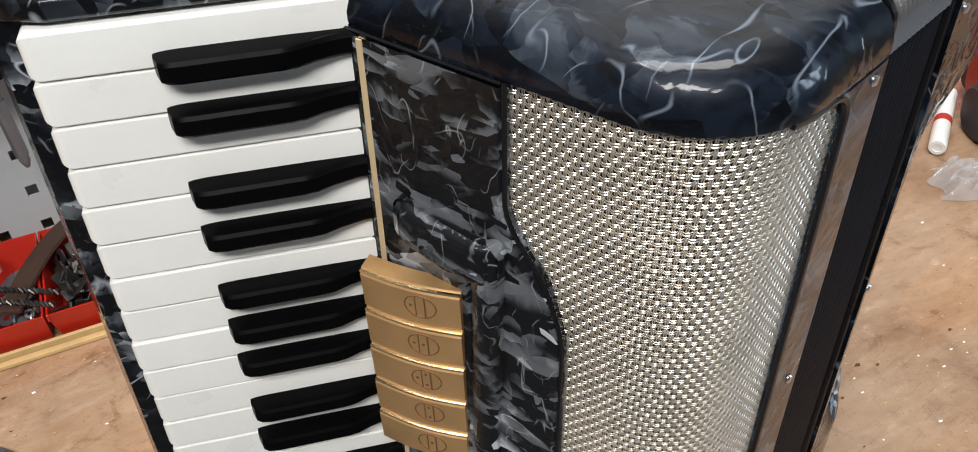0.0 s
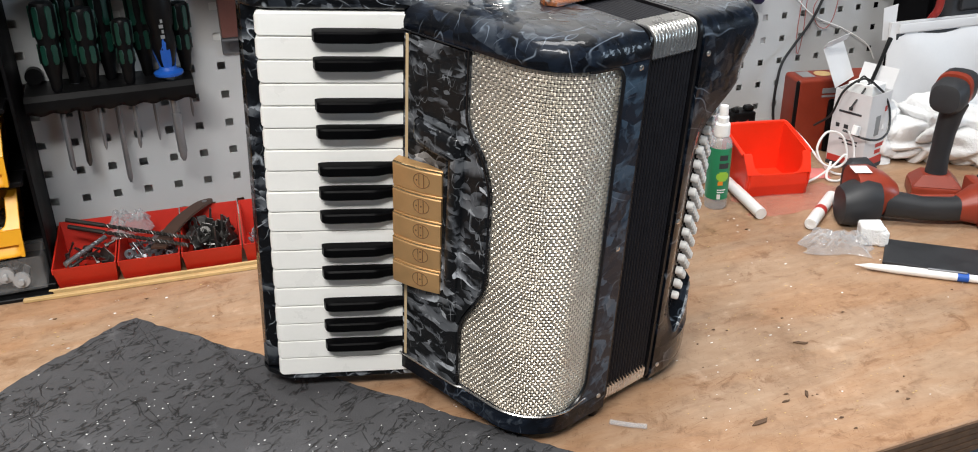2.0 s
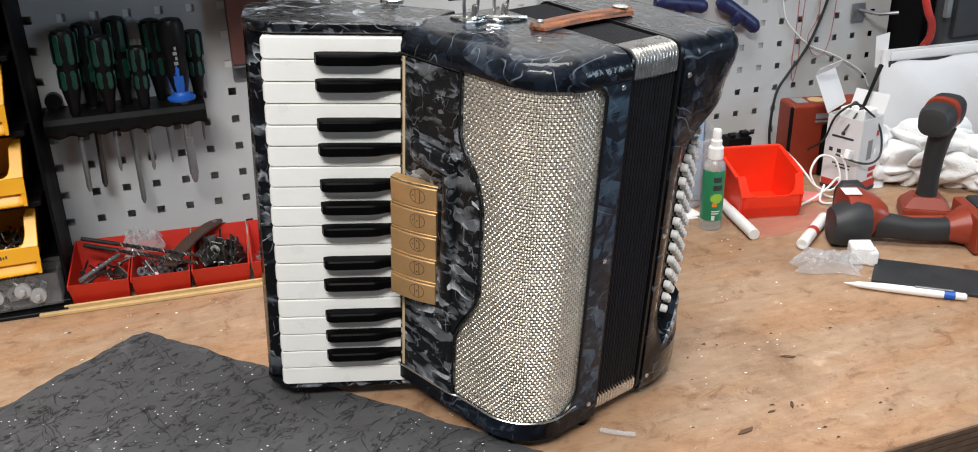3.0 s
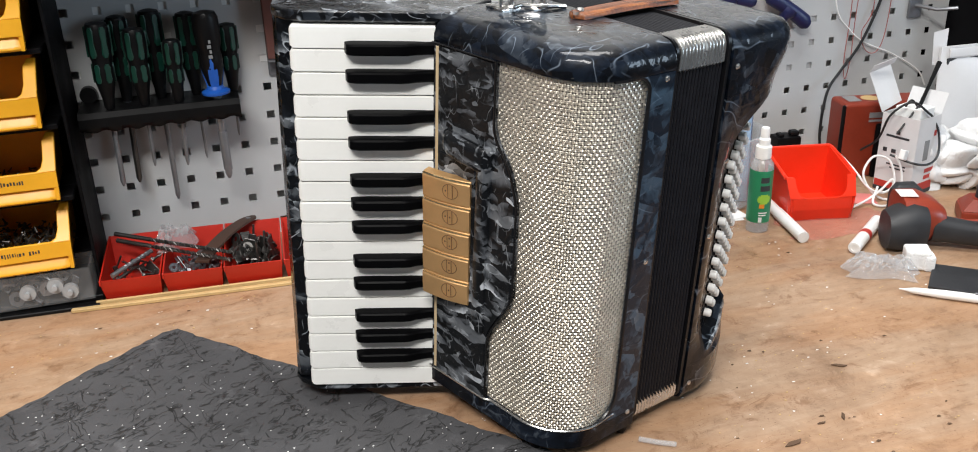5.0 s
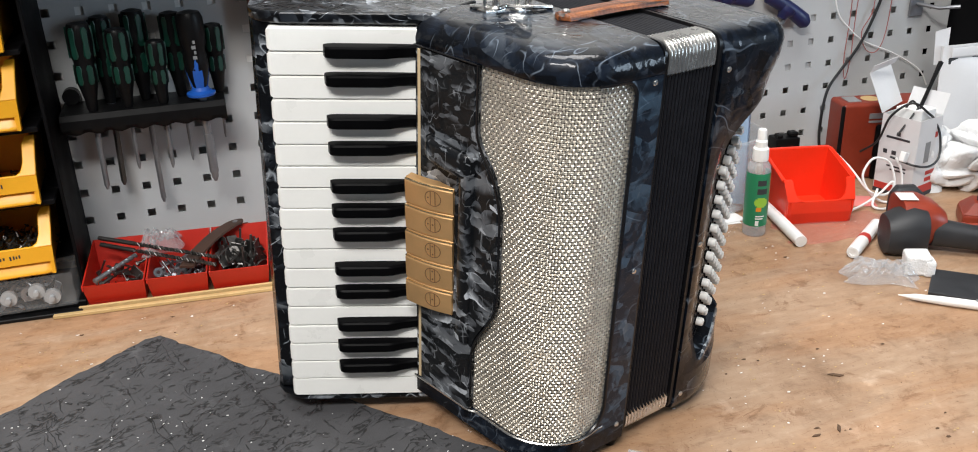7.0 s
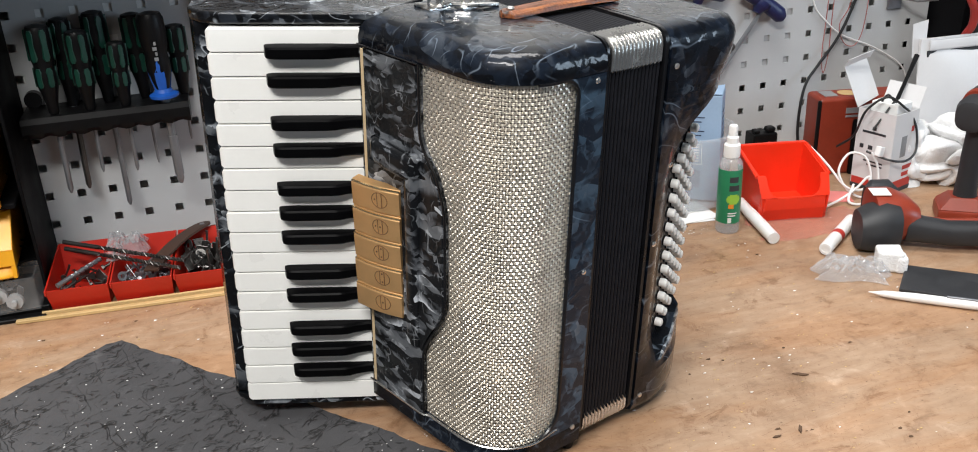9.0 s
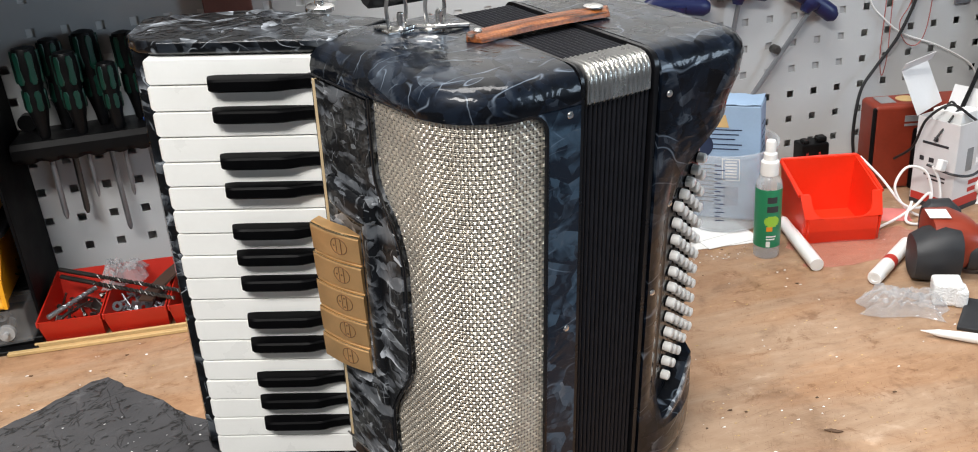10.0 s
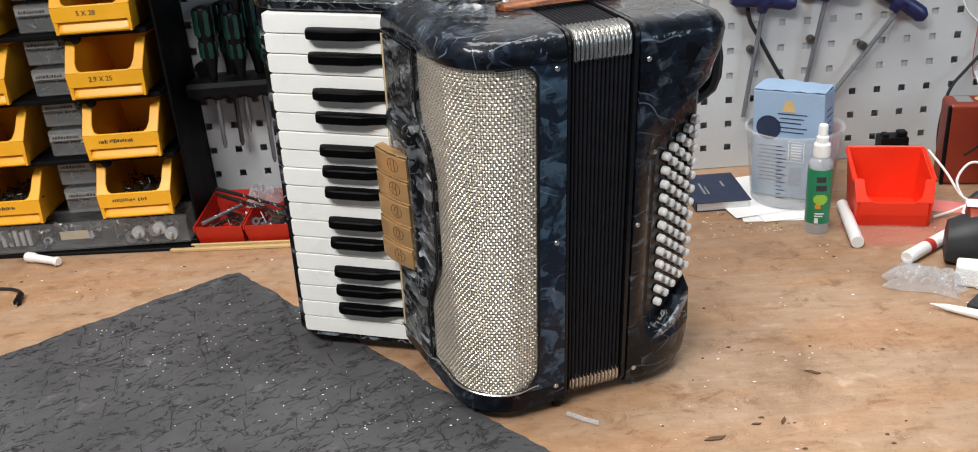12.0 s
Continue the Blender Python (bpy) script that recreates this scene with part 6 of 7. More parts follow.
part("print_bars", join(*[box(0.034 + 0.003 * (k % 2), 0.074 - 0.004 * (k % 3), -0.0004, -0.0001, z, z + 0.0014) for k, z in enumerate((0.118, 0.112, 0.106, 0.099, 0.093))]), NAVYBOOK, bx, "printed lines")
part("print_panel", join(box(0.050, 0.072, -0.0004, -0.0001, 0.052, 0.053), box(0.050, 0.072, -0.0004, -0.0001, 0.080, 0.081), box(0.050, 0.051, -0.0004, -0.0001, 0.053, 0.080), box(0.071, 0.072, -0.0004, -0.0001, 0.053, 0.080), *[box(0.054, 0.068, -0.0004, -0.0001, 0.056 + 0.004 * k, 0.058 + 0.004 * k) for k in range(6)]), PAPER, bx, "white outlined panel")
part("print_bars", join(*[box(0.008 + 0.002 * (k % 3), 0.040 + 0.004 * (k % 2), -0.0004, -0.0001, 0.022 + 0.0055 * k, 0.0232 + 0.0055 * k) for k in range(10)], *[box(0.0962, 0.0964, 0.010, 0.030 + 0.003 * (k % 3), 0.070 + 0.009 * k, 0.0715 + 0.009 * k) for k in range(7)]), NAVYBOOK, bx, "printed lines")
part("print_panel", box(0.052, 0.070, -0.0004, -0.0001, 0.018, 0.044), BLUEGREY, bx, "printed grey-blue panel")
flap = loft([[(x, y, 0.1494 + 0.0045 * (y / 0.041) * (0.7 + 0.3 * math.sin(x * 60)) + 0.0008 * math.sin(x * 230 + y * 120) + o) for y in (0.0, 0.012, 0.026, 0.041)] + [(x, y, 0.1487 + 0.0045 * (y / 0.041) * (0.7 + 0.3 * math.sin(x * 60)) + 0.0008 * math.sin(x * 230 + y * 120) + o) for y in (0.041, 0.026, 0.012, 0.0)] for x, o in [(0.0005 + 0.095 * k / 12, 0.0016) for k in range(13)]])
part("top_flap", flap, BLUECARD, bx, "rumpled half-open flap")
solid("plastic_cup", loft([[(r * math.cos(a), r * math.sin(a), z) for a in [2 * math.pi * k / 28 for k in range(28)]] for r, z in ((0.0, 0.0), (0.022, 0.0), (0.029, 0.085), (0.0305, 0.086), (0.028, 0.085), (0.021, 0.002), (0, 0.002))], caps=False), REDFILM, "pinkish clear plastic cup behind the bucket", "cup", place(0.688, 0.715, 0.0003))

ad = thing("power_adapter", "black plug adapter standing behind the red bin", "adapter", place(0.792, 0.742, 0.0003, -5))
part("housing", box(0, 0.040, 0, 0.030, 0, 0.050, 0.003), BLACKPL, ad)
part("knob", join(box(0.004, 0.012, 0.004, 0.018, 0.050, 0.055, 0.001, 1), box(0.024, 0.038, 0.004, 0.018, 0.050, 0.058, 0.002, 1)), BLACKPL, ad)
part("red_mark", join(box(0.006, 0.009, -0.0004, 0.0, 0.026, 0.038), box(0.024, 0.027, -0.0004, 0.0, 0.026, 0.038)), INKRED, ad)


def carton():
    b = thing("white_carton", "white printed cardboard box with open flaps", "carton", place(0.8940, 0.5660, 0.0003, 17))
    w, d, h = 0.053, 0.058, 0.116
    # walls of an open box
    part("box_wall", tub([(0, 0, 0), (w, 0, 0), (w, d, 0), (0, d, 0)], [(0, 0, h), (w, 0, h), (w, d, h), (0, d, h)], 0.0008), CARD, b)
    part("flap", moved(box(0.001, w - 0.001, -0.0004, 0.0004, 0, 0.060, 0.0002, 1), Matrix.Translation((-0.004, d, h)) @ Matrix.Rotation(radians(-22), 4, "X") @ Matrix.Rotation(radians(-9), 4, "Y")), CARD, b)
    part("flap", moved(box(0.001, w - 0.001, -0.0004, 0.0004, 0, 0.013, 0.0002, 1), Matrix.Translation((-0.0130, d + 0.0222, h + 0.0550)) @ Matrix.Rotation(radians(30), 4, "X") @ Matrix.Rotation(radians(-9), 4, "Y")), CARD, b)
    part("flap", moved(box(-0.0004, 0.0004, 0.001, d - 0.001, 0, 0.030, 0.0002, 1), Matrix.Translation((w, 0, h)) @ Matrix.Rotation(radians(22), 4, "Y")), CARD, b)
    part("inner_tray", box(0.012, w - 0.006, 0.008, d - 0.010, 0.07, h + 0.010, 0.002), PAPER, b, "folded white insert")
    part("logo_bar", box(-0.0003, 0.0001, 0.012, 0.048, 0.0830, 0.0862), INK, b, "dark brand bar")
    part("logo_mark", box(-0.0003, 0.0001, 0.027, 0.033, 0.0885, 0.0935), INK, b, "small dark emblem")
    part("product_picture", box(0.020, 0.032, -0.0003, 0.0001, 0.052, 0.082, 0.0001, 1), GREYPL, b, "grey printed picture")
    for name, material, lab, blocks in (("print_block", INK, "dark printed picture", ((-.0003, .0001, .012, .042, .042, .0442), (-.0003, .0001, .012, .036, .037, .0392), (-.0003, .0001, .030, .037, .060, .066), (-.0003, .0001, .044, .050, .060, .066))), ("red_block", INKRED, "red printed block", ((.030, .052, -.0003, .0001, .032, .038), (.030, .052, -.0003, .0001, .022, .028), (-.0003, .0001, .001, .057, .0062, .016), (.001, .052, -.0003, .0001, .0062, .018), (.040, .046, -.0003, .0001, .086, .094)))):
        for q in blocks:
            part(name, box(*q), material, b, lab)
    part("black_base", join(box(-0.0004, 0.0002, 0.0, d, 0.0, 0.006), box(0.0, w, -0.0004, 0.0002, 0.0, 0.006)), INK, b, "black printed base")


carton()

ch = thing("battery_charger", "red tool battery charger case beside the wall", "charger", place(0.850, 0.672, 0.0003, -13))
part("case", box(0, 0.130, 0, 0.050, 0, 0.117, 0.006, 3), CHARGER, ch)
part("black_edge", box(-0.0015, 0.004, -0.0015, 0.006, 0.0, 0.115, 0.003), BLACKPL, ch, "black rubber edge")
part("front_vent", box(0.052, 0.105, -0.004, 0.002, 0.0, 0.085, 0.004), BLACKPL, ch, "black front plate")
part("logo_bars", join(box(0.040, 0.078, -0.0010, 0.0003, 0.094, 0.102), box(0.040, 0.070, -0.0010, 0.0003, 0.088, 0.091)), GREYPL, ch, "pale lettering bars")
part("warning_disc", lathe([(0.013, 0), (0.013, 0.0005), (0, 0.0006)], 24, pose(0.050, 0.026, 0.1170)), LATH, ch, "yellow sticker")
part("top_label", box(0.012, 0.032, 0.012, 0.040, 0.1170, 0.1176), GREYPL, ch, "pale label")


def mailer():
    loops = []
    for k in range(15):
        z = 0.178 * k / 14
        bulge = 0.016 * math.sin(math.pi * min(1, k / 13)) ** 0.6
        row = []
        for i in range(25):
            x = i / 24
            e = math.sin(math.pi * x) ** 0.4
            row.append((x * 0.36, -bulge * e - 0.002 - 0.002 * math.sin(x * 17 + z * 40), z))
        for i in range(24, -1, -1):
            x = i / 24
            row.append((x * 0.36, bulge * math.sin(math.pi * x) ** 0.4 * 0.4 + 0.002, z))
        loops.append(row)
    return loft(loops)


ml = thing("mailing_bag", "white padded mailing bag with a dark strip leaning upright", "mailing bag", pose(1.040, 0.690, 0.0005, -5, 0, -3))
part("bag", mailer(), CARD, ml)
part("strip", box(0.010, 0.35, -0.0055, -0.0030, 0.150, 0.160, 0.001, 1), TOOLBLACK, ml, "dark strip below the flap")
part("flap", box(0.012, 0.35, -0.0085, -0.0045, 0.160, 0.176, 0.003), CARD, ml)
part("corner", prism([(-0.012, 0.150), (0.010, 0.150), (0.012, 0.205), (-0.014, 0.200)], 0, 0.0008), CARD, ml, "", Matrix.Translation((0.004, 0.006, 0)) @ Matrix.Rotation(radians(90), 4, "X"))


def terry(w, d, h, seed):
    bm = bmesh.new()
    bmesh.ops.create_icosphere(bm, subdivisions=6, radius=1.0)
    for v in bm.verts:
        c = v.co.copy()
        q = c + 0.35 * noise.noise_vector(c * 1.7 + Vector((seed, 3.0, 0)))
        fold = abs(noise.noise(q * 1.9 + Vector((0, seed, 0))))
        f = 0.86 + 0.26 * noise.noise(c * 1.6 + Vector((seed, 0, 0))) + 0.50 * min(1.0, 1.6 * fold) ** 0.55 - 0.035 * abs(noise.noise(q * 5.0)) + 0.010 * noise.noise(c * 26) + 0.014 * noise.noise(c * 60)
        v.co = Vector((c.x * w * f, c.y * d * f, max(0.0, (c.z * f + 0.75)) * h * 0.56))
    return bm


solid("terry_towel", terry(0.050, 0.035, 0.088, 3), TERRY, "crumpled white terry towel on the bench", "towel", place(0.9600, 0.6200, 0.0003, 30), "white towels")
solid("terry_towel", terry(0.080, 0.052, 0.085, 8), TERRY, "crumpled white terry towel on the bench", "towel", place(1.0500, 0.5820, 0.0003, -20), "white towels")
solid("terry_towel", terry(0.075, 0.050, 0.072, 14), TERRY, "crumpled white terry towel on the bench", "towel", place(1.1200, 0.5000, 0.0003, -40), "white towels")


def hull(rings):
    """A rounded body skinned over ellipses: (centre, half width, half height) along a line."""
    loops = []
    for c, hw, hh in rings:
        loops.append([(c[0], c[1] + hw * math.copysign(abs(math.cos(a)) ** 0.75, math.cos(a)), c[2] + hh * math.copysign(abs(math.sin(a)) ** 0.75, math.sin(a))) for a in [2 * math.pi * k / 20 for k in range(20)]])
    return loft(loops)


# a drill lies on its side: along x from the head to the battery
dr = thing("cordless_screwdriver", "red and black cordless screwdriver lying on the bench", "power tool", place(0.7420, 0.4230, 0.0003, -23))
part("nose", hull([((-0.004, 0.020, 0.026), 0.012, 0.014), ((-0.002, 0.020, 0.026), 0.024, 0.023), ((0.012, 0.022, 0.028), 0.029, 0.0275), ((0.030, 0.024, 0.030), 0.030, 0.0295), ((0.045, 0.024, 0.030), 0.026, 0.027)]), TOOLBLACK, dr)
part("motor_housing", hull([((0.018, 0.045, 0.038), 0.020, 0.018), ((0.020, 0.048, 0.036), 0.036, 0.029), ((0.045, 0.050, 0.034), 0.040, 0.030), ((0.062, 0.046, 0.032), 0.032, 0.026), ((0.072, 0.040, 0.030), 0.020, 0.020)]), TOOLRED, dr)
part("rear_cap", hull([((0.022, 0.084, 0.036), 0.012, 0.020), ((0.030, 0.088, 0.036), 0.016, 0.027), ((0.052, 0.090, 0.035), 0.016, 0.028), ((0.062, 0.086, 0.034), 0.012, 0.020)]), TOOLBLACK, dr)
part("rating_plate", box(0.016, 0.038, 0.032, 0.056, 0.0652, 0.0660, 0.0003, 1), PAPER, dr, "white rating label")
part("grip", hull([((0.055, 0.030, 0.026), 0.018, 0.018), ((0.075, 0.026, 0.024), 0.016, 0.016), ((0.105, 0.020, 0.021), 0.0145, 0.0148), ((0.140, 0.018, 0.021), 0.0145, 0.0150), ((0.150, 0.020, 0.022), 0.016, 0.016)]), TOOLBLACK, dr)
part("grip_stripe", hull([((0.066, 0.036, 0.034), 0.004, 0.005), ((0.100, 0.030, 0.030), 0.003, 0.006), ((0.145, 0.028, 0.030), 0.005, 0.007)]), TOOLRED, dr, "red stripe along the grip")
part("foot", join(hull([((0.146, 0.020, 0.022), 0.016, 0.015), ((0.160, 0.022, 0.024), 0.022, 0.020), ((0.174, 0.024, 0.026), 0.030, 0.025)]), box(0.170, 0.186, -0.020, 0.066, 0.001, 0.050, 0.004)), TOOLRED, dr)
part("battery", box(0.186, 0.240, -0.022, 0.068, 0.0, 0.052, 0.006, 3), TOOLBLACK, dr, "black battery pack")

# a second one stands on its battery
d2 = thing("cordless_drill", "red and black cordless drill standing upright on its battery foot", "power tool", place(0.9270, 0.4660, 0.0003, -35))
part("battery_foot", join(box(-0.030, 0.036, -0.026, 0.026, 0.0, 0.020, 0.004), hull([((0.0, 0, 0), 0.001, 0.001), ((0.0001, 0, 0), 0.001, 0.001)])), TOOLRED, d2)
part("foot_top", loft([[(-0.028 + 0.012 * t, -0.024 + 0.010 * t, 0.020 + 0.014 * t), (0.034 - 0.014 * t, -0.024 + 0.010 * t, 0.020 + 0.014 * t), (0.034 - 0.014 * t, 0.024 - 0.010 * t, 0.020 + 0.014 * t), (-0.028 + 0.012 * t, 0.024 - 0.010 * t, 0.020 + 0.014 * t)] for t in (0, 1)]), TOOLRED, d2)


def upright(rings):
    loops = []
    for x, y, z, hw, hd in rings:
        loops.append([(x + hw * math.cos(a), y + hd * math.sin(a), z) for a in [2 * math.pi * k / 18 for k in range(18)]])
    return loft(loops)


part("grip", upright([(0.002, 0, 0.032, 0.0145, 0.013), (0.002, 0, 0.060, 0.0128, 0.0125), (0.003, 0, 0.090, 0.0135, 0.013), (0.006, 0, 0.118, 0.015, 0.0145), (0.008, 0, 0.132, 0.017, 0.016)]), TOOLBLACK, d2)
HEAD = pose(0.001, 0, 0.144, 0, 0, 62)
part("gear_head", moved(hull([((-0.028, 0, 0.0), 0.010, 0.010), ((-0.026, 0, 0.0), 0.0185, 0.0185), ((-0.014, 0, 0.0), 0.0225, 0.0225), ((0.004, 0, 0.001), 0.0225, 0.0225)]), HEAD), TOOLBLACK, d2)
part("motor_housing", moved(hull([((0.002, 0, 0.004), 0.023, 0.023), ((0.010, 0, 0.005), 0.0238, 0.0238), ((0.013, 0, 0.0055), 0.023, 0.023)]), HEAD), TOOLRED, d2)
part("rear_cap", moved(hull([((0.0125, 0, 0.0055), 0.0232, 0.0232), ((0.029, 0, 0.006), 0.0235, 0.0235), ((0.046, 0, 0.005), 0.020, 0.020), ((0.052, 0, 0.005), 0.010, 0.010)]), HEAD), TOOLBLACK, d2)

solid("pink_leaflet", prism([(0.776, 0.592), (0.842, 0.566), (0.856, 0.600), (0.800, 0.632)], 0.0003, 0.0009), PINK, "pink paper leaflet on the bench", "paper")
flat_solid("red_film", crumple(0.150, 0.085, 0.0022, 21, 20, 0.5), REDFILM, "flat reddish clear plastic film under the red bin", "plastic film", place(0.745, 0.530, 0.0003, -12))

# cables
def cable(name, pts, r, material, label, steps=10):
    return solid(name, tube(curve_pts(pts, steps), r, 7), material, label, "cable")


cable("white_cable", [(0.812, 0.640, 0.066), (0.824, 0.610, 0.045), (0.835, 0.580, 0.020), (0.858, 0.575, 0.012), (0.870, 0.572, 0.026), (0.866, 0.582, 0.056), (0.846, 0.592, 0.062), (0.830, 0.590, 0.040), (0.838, 0.580, 0.016), (0.856, 0.572, 0.003), (0.872, 0.560, 0.010), (0.874, 0.566, 0.045), (0.868, 0.574, 0.066)], 0.0017, WIREWHITE, "white charging cable coiled beside the carton")
cable("white_cable", [(0.790, 0.560, 0.003), (0.820, 0.566, 0.008), (0.846, 0.570, 0.018), (0.862, 0.566, 0.034), (0.858, 0.560, 0.006), (0.842, 0.552, 0.002), (0.828, 0.560, 0.006), (0.846, 0.576, 0.022)], 0.0017, WIREWHITE, "white charging cable lying in loops")
solid("usb_plug", box(-0.006, 0.006, -0.004, 0.004, 0, 0.014, 0.001, 1), WHITEPL, "white plug of a charging cable", "plug", pose(0.872, 0.566, 0.062, 0, 20, 20))
cable("black_cable", [(0.862, 0.640, 0.055), (0.866, 0.612, 0.080), (0.872, 0.600, 0.118), (0.892, 0.585, 0.138), (0.915, 0.575, 0.122), (0.930, 0.580, 0.110), (0.938, 0.575, 0.090), (0.934, 0.566, 0.062), (0.915, 0.560, 0.052), (0.888, 0.560, 0.056), (0.872, 0.590, 0.062)], 0.0017, WIREBLACK, "thin black cable looped over the white carton")
cable("black_cable", [(0.878, 0.590, 0.092), (0.892, 0.588, 0.112), (0.908, 0.590, 0.128), (0.918, 0.594, 0.118), (0.905, 0.600, 0.136), (0.898, 0.604, 0.122), (0.912, 0.606, 0.120)], 0.0014, WIREBLACK, "thin black cable in the open carton")
ant = thing("rod_aerial", "black rod aerial standing in the open carton", "aerial", rod_between((0.915, 0.600, 0.112), (0.962, 0.620, 0.182))[0])
part("rod", lathe([(0, 0), (0.0030, 0.0), (0.0026, 0.05), (0.0036, 0.085), (0, 0.087)], 10), BLACKPL, ant)
cable("black_mains_cable", [(1.010, 0.795, 0.300), (0.985, 0.792, 0.225), (0.960, 0.790, 0.173), (0.928, 0.788, 0.134), (0.905, 0.782, 0.110), (0.893, 0.775, 0.080), (0.888, 0.770, 0.040), (0.890, 0.765, 0.004)], 0.0024, WIREBLACK, "black mains cable running down the pegboard")
cable("black_mains_cable", [(0.600, 0.796, 0.32), (0.604, 0.795, 0.238), (0.622, 0.794, 0.199), (0.662, 0.792, 0.131), (0.690, 0.785, 0.110), (0.705, 0.77, 0.075), (0.708, 0.765, 0.03), (0.715, 0.770, 0.002)], 0.0030, WIREBLACK, "black cable hanging behind the bucket")
cable("white_wire", [(0.900, 0.796, 0.30), (0.914, 0.796, 0.230), (0.938, 0.796, 0.200), (0.972, 0.796, 0.174), (1.030, 0.796, 0.150), (1.085, 0.795, 0.118), (1.105, 0.794, 0.09)], 0.0013, WIREWHITE, "thin white wire on the pegboard")
cable("red_wire", [(0.938, 0.797, 0.33), (0.940, 0.796, 0.226), (0.938, 0.796, 0.150), (0.944, 0.796, 0.117), (0.950, 0.796, 0.150), (0.950, 0.796, 0.215), (0.955, 0.797, 0.33)], 0.0007, WIRERED, "thin red wire loop hung on the pegboard")
cable("red_wire", [(0.975, 0.797, 0.33), (0.982, 0.796, 0.230), (0.965, 0.796, 0.190), (0.978, 0.796, 0.160), (1.000, 0.796, 0.158), (1.012, 0.796, 0.200), (1.016, 0.797, 0.33)], 0.0007, WIRERED, "thin red wire loop hung on the pegboard")

# dark cabinet and case past the pegboard
cb = thing("dark_cabinet", "dark cabinet standing past the pegboard", "cabinet")
part("carcass", box(1.142, 1.75, 0.735, 0.855, 0.0003, 0.75, 0.002), SHELFBLACK, cb)
part("door", box(1.150, 1.44, 0.728, 0.7345, 0.010, 0.70, 0.002), SHELFBLACK, cb)
tc = thing("tool_case", "black fabric tool case leaning at the cabinet", "case", place(1.150, 0.700, 0.165, 0))
part("shell", box(0, 0.30, 0, 0.026, 0, 0.16, 0.010, 3), TOOLBLACK, tc)
part("pocket", box(0.020, 0.10, -0.006, 0.001, 0.02, 0.12, 0.006), TOOLBLACK, tc)
part("buckle", box(-0.008, 0.004, -0.012, -0.004, 0.058, 0.090, 0.002), STEEL, tc, "grey metal buckle")
solid("red_hose", tube(curve_pts([(1.080, 0.715, 0.36), (1.100, 0.690, 0.249), (1.117, 0.690, 0.218), (1.126, 0.698, 0.192), (1.128, 0.713, 0.165), (1.128, 0.716, 0.10), (1.128, 0.716, 0.006)], 8), 0.0062, 10), HOSERED, "red rubber hose hanging before the dark case", "hose")
hk = thing("steel_bracket", "grey steel peg hook on the pegboard", "hook")
part("plate", box(1.052, 1.078, 0.797, 0.801, 0.205, 0.236, 0.001, 1), STEEL, hk)
part("arm", tube([(1.065, 0.799, 0.225), (1.080, 0.765, 0.222), (1.100, 0.745, 0.226)], 0.003, 8), STEEL, hk)

# small things by the mat
fz = thing("glue_tip", "white plastic nozzle tip lying on the bench", "nozzle", rod_between((-0.4330, 0.6330, 0.0075), (-0.3780, 0.6080, 0.0075))[0])
part("barrel", lathe([(0, 0), (0.0062, 0), (0.0072, 0.002), (0.0072, 0.014), (0.0058, 0.017), (0.0052, 0.052), (0.0066, 0.056), (0.0052, 0.060), (0, 0.060)], 18), WHITEPL, fz)
pl = thing("jack_cable", "black audio cable with a jack plug on the bench", "cable")
part("wire", tube(curve_pts([(-0.62, 0.56, 0.0025), (-0.50, 0.548, 0.0025), (-0.430, 0.545, 0.0025), (-0.402, 0.535, 0.0025), (-0.391, 0.520, 0.0035)], 10), 0.0022, 7), WIREBLACK, pl)
part("plug_body", lathe([(0.0022, 0), (0.0040, 0.003), (0.0044, 0.012), (0.0048, 0.026), (0.0, 0.026)], 14, rod_between((-0.391, 0.521, 0.0050), (-0.385, 0.497, 0.0050))[0]), BLACKPL, pl)
part("jack", tube([(-0.385, 0.497, 0.0048), (-0.3835, 0.489, 0.0040)], [0.0018, 0.0014], 8), CHROME, pl)
solid("clear_tube", tube([(0.2780, 0.1830, 0.0028), (0.2920, 0.1725, 0.0028), (0.3055, 0.1645, 0.0028)], 0.0024, 10), FILM, "short clear plastic tube on the bench", "tube")


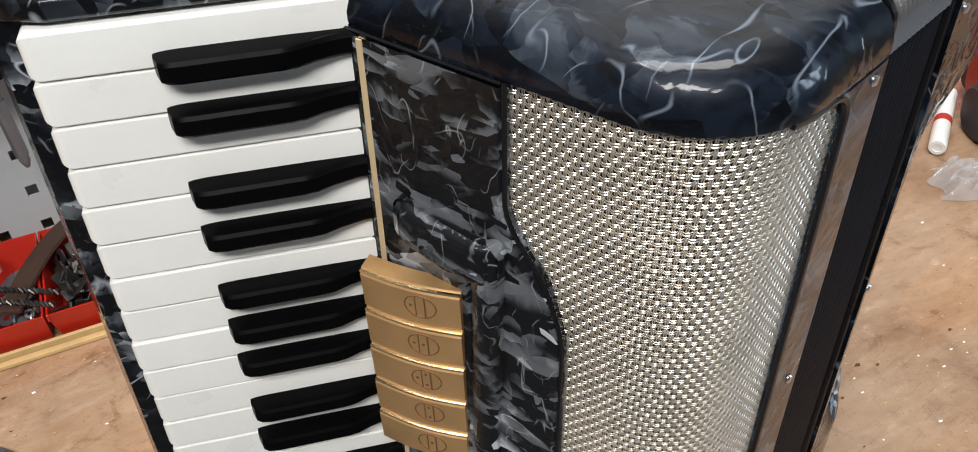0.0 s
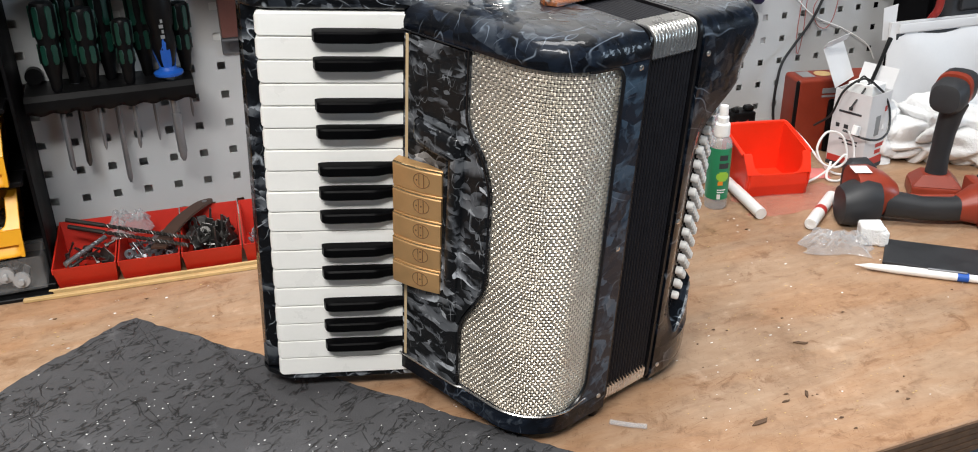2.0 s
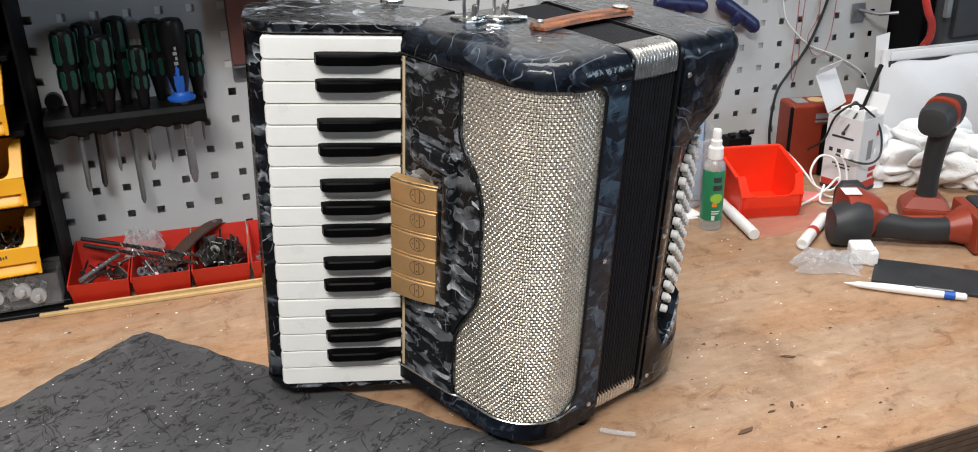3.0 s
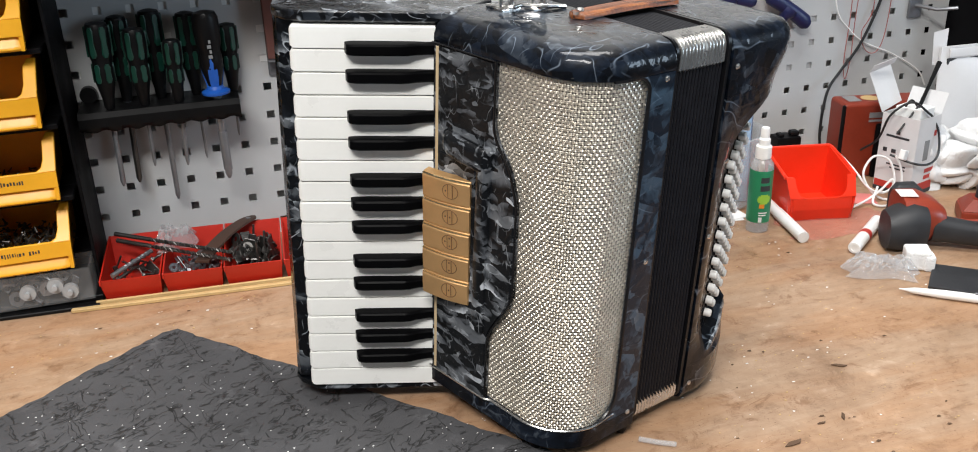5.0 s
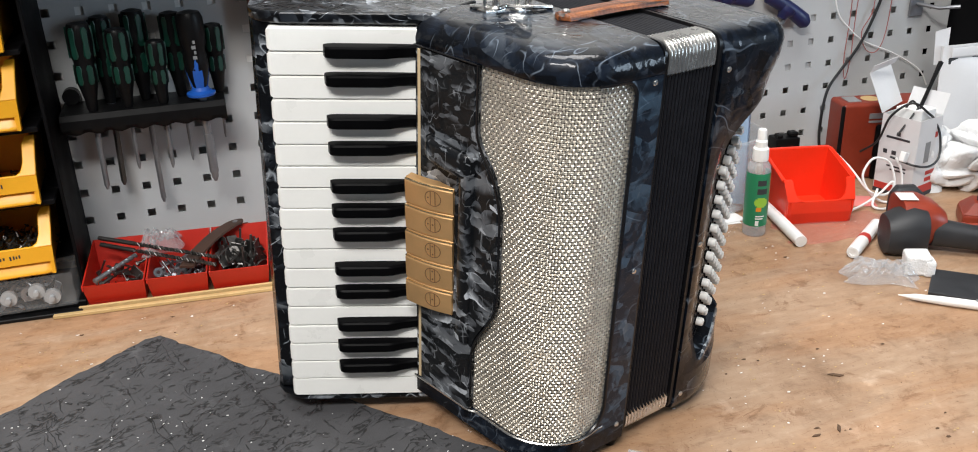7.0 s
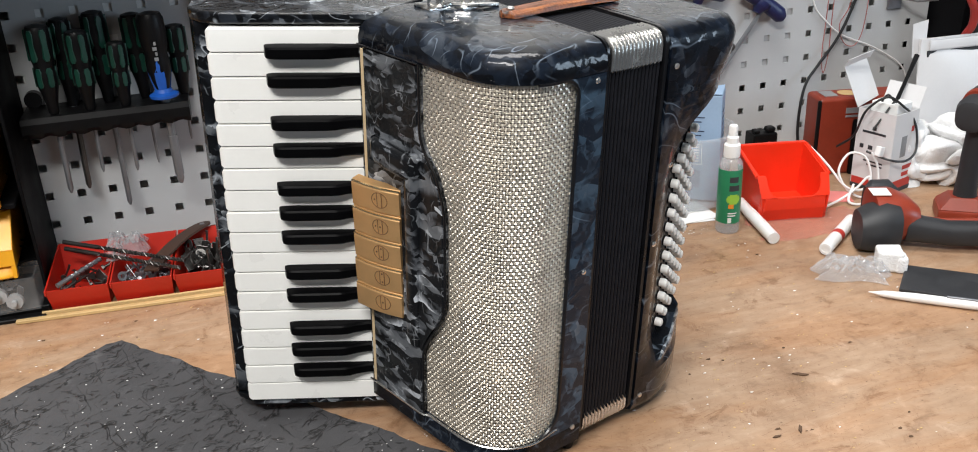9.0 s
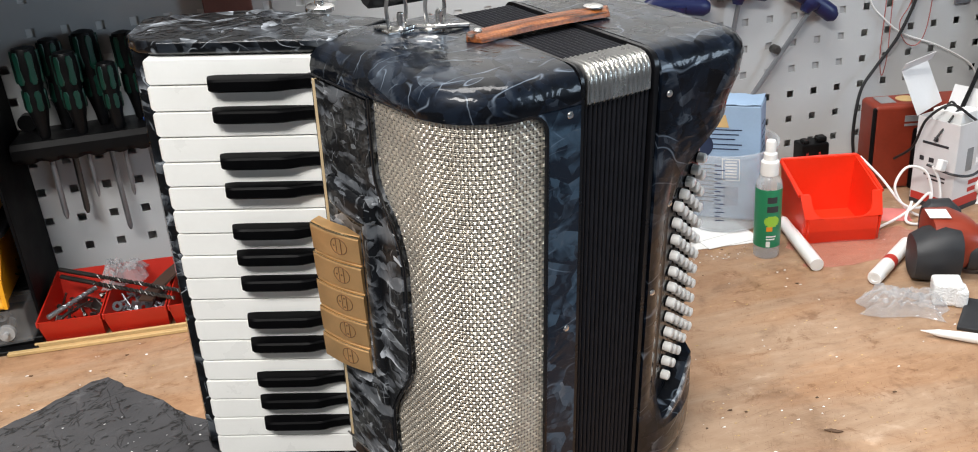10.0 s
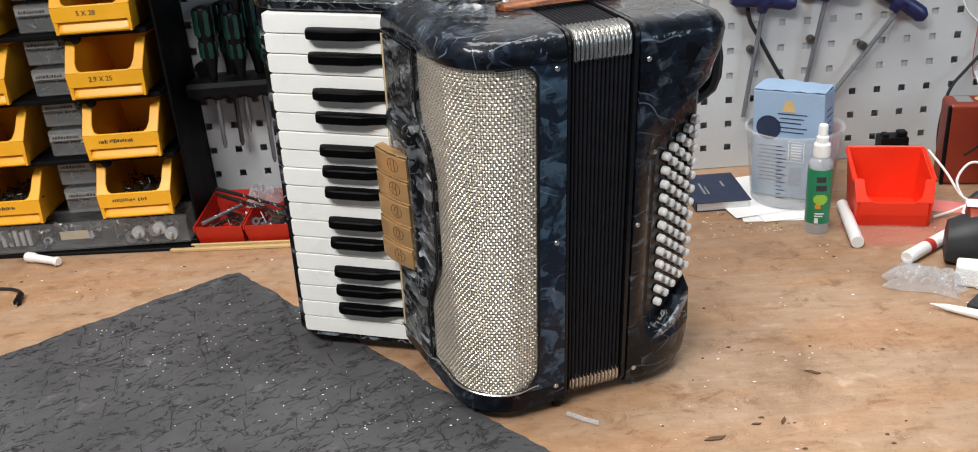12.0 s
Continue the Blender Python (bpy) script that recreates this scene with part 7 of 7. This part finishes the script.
def flakes(seed, n, spots, size, flat):
    """Loose chips and dust strewn over the bench."""
    rng = random.Random(seed)
    bm = bmesh.new()
    for _ in range(n):
        x0, x1, y0, y1, z = rng.choice(spots)
        s = size * rng.uniform(0.4, 1.5)
        k = rng.randint(3, 5)
        a0 = rng.uniform(0, 6.28)
        c = Vector((rng.uniform(x0, x1), rng.uniform(y0, y1), z + 0.0003))
        pts = [c + Vector((s * math.cos(a0 + 6.283 * i / k) * rng.uniform(0.6, 1.2), s * 0.6 * math.sin(a0 + 6.283 * i / k) * rng.uniform(0.6, 1.2), rng.uniform(0, flat))) for i in range(k)]
        top = [p + Vector((0, 0, 0.0003)) for p in pts]
        add(bm, loft([pts, top]))
    return bm


BENCHSPOTS = [(0.40, 1.10, 0.10, 0.62, 0.0), (0.42, 0.80, 0.25, 0.55, 0.0), (0.50, 0.66, 0.56, 0.66, 0.0), (-0.45, -0.02, 0.50, 0.61, 0.0), (0.33, 0.60, 0.09, 0.30, 0.0)]
solid("wood_chips", flakes(31, 420, BENCHSPOTS, 0.0011, 0.0004), LATH, "pale wood chips strewn over the bench", "wood chips", kind="stuff")
solid("white_crumbs", flakes(32, 190, BENCHSPOTS + [(0.50, 0.60, 0.55, 0.60, 0.0)], 0.0013, 0.0005), PAPER, "white crumbs strewn over the bench", "crumbs", kind="stuff")
solid("dark_chips", flakes(33, 60, BENCHSPOTS, 0.0020, 0.0006), PLYEDGE, "dark bark chips strewn over the bench", "chips", kind="stuff")
solid("mat_crumbs", flakes(34, 190, [(-0.20, 0.06, 0.20, 0.42, 0.0044), (0.0, 0.20, 0.17, 0.26, 0.0044), (-0.26, -0.06, 0.30, 0.46, 0.0044)], 0.00085, 0.0004), PAPER, "white crumbs strewn over the foam mat", "crumbs", kind="stuff")
for x, y, yaw, s in ((0.521, 0.226, -30, 1.0), (0.404, 0.133, 10, 1.3), (0.470, 0.152, 60, 0.8), (0.445, 0.150, 0, 0.6)):
    solid("bark_chip", prism([(-0.008 * s, 0), (-0.002 * s, 0.0025 * s), (0.008 * s, 0.001 * s), (0.004 * s, -0.002 * s), (-0.003 * s, -0.0015 * s)], 0.0003, 0.0016, 0.0003, 1), PLYEDGE, "dark splinter of bark on the bench", "splinter", place(x, y, 0, yaw), "bark splinters")
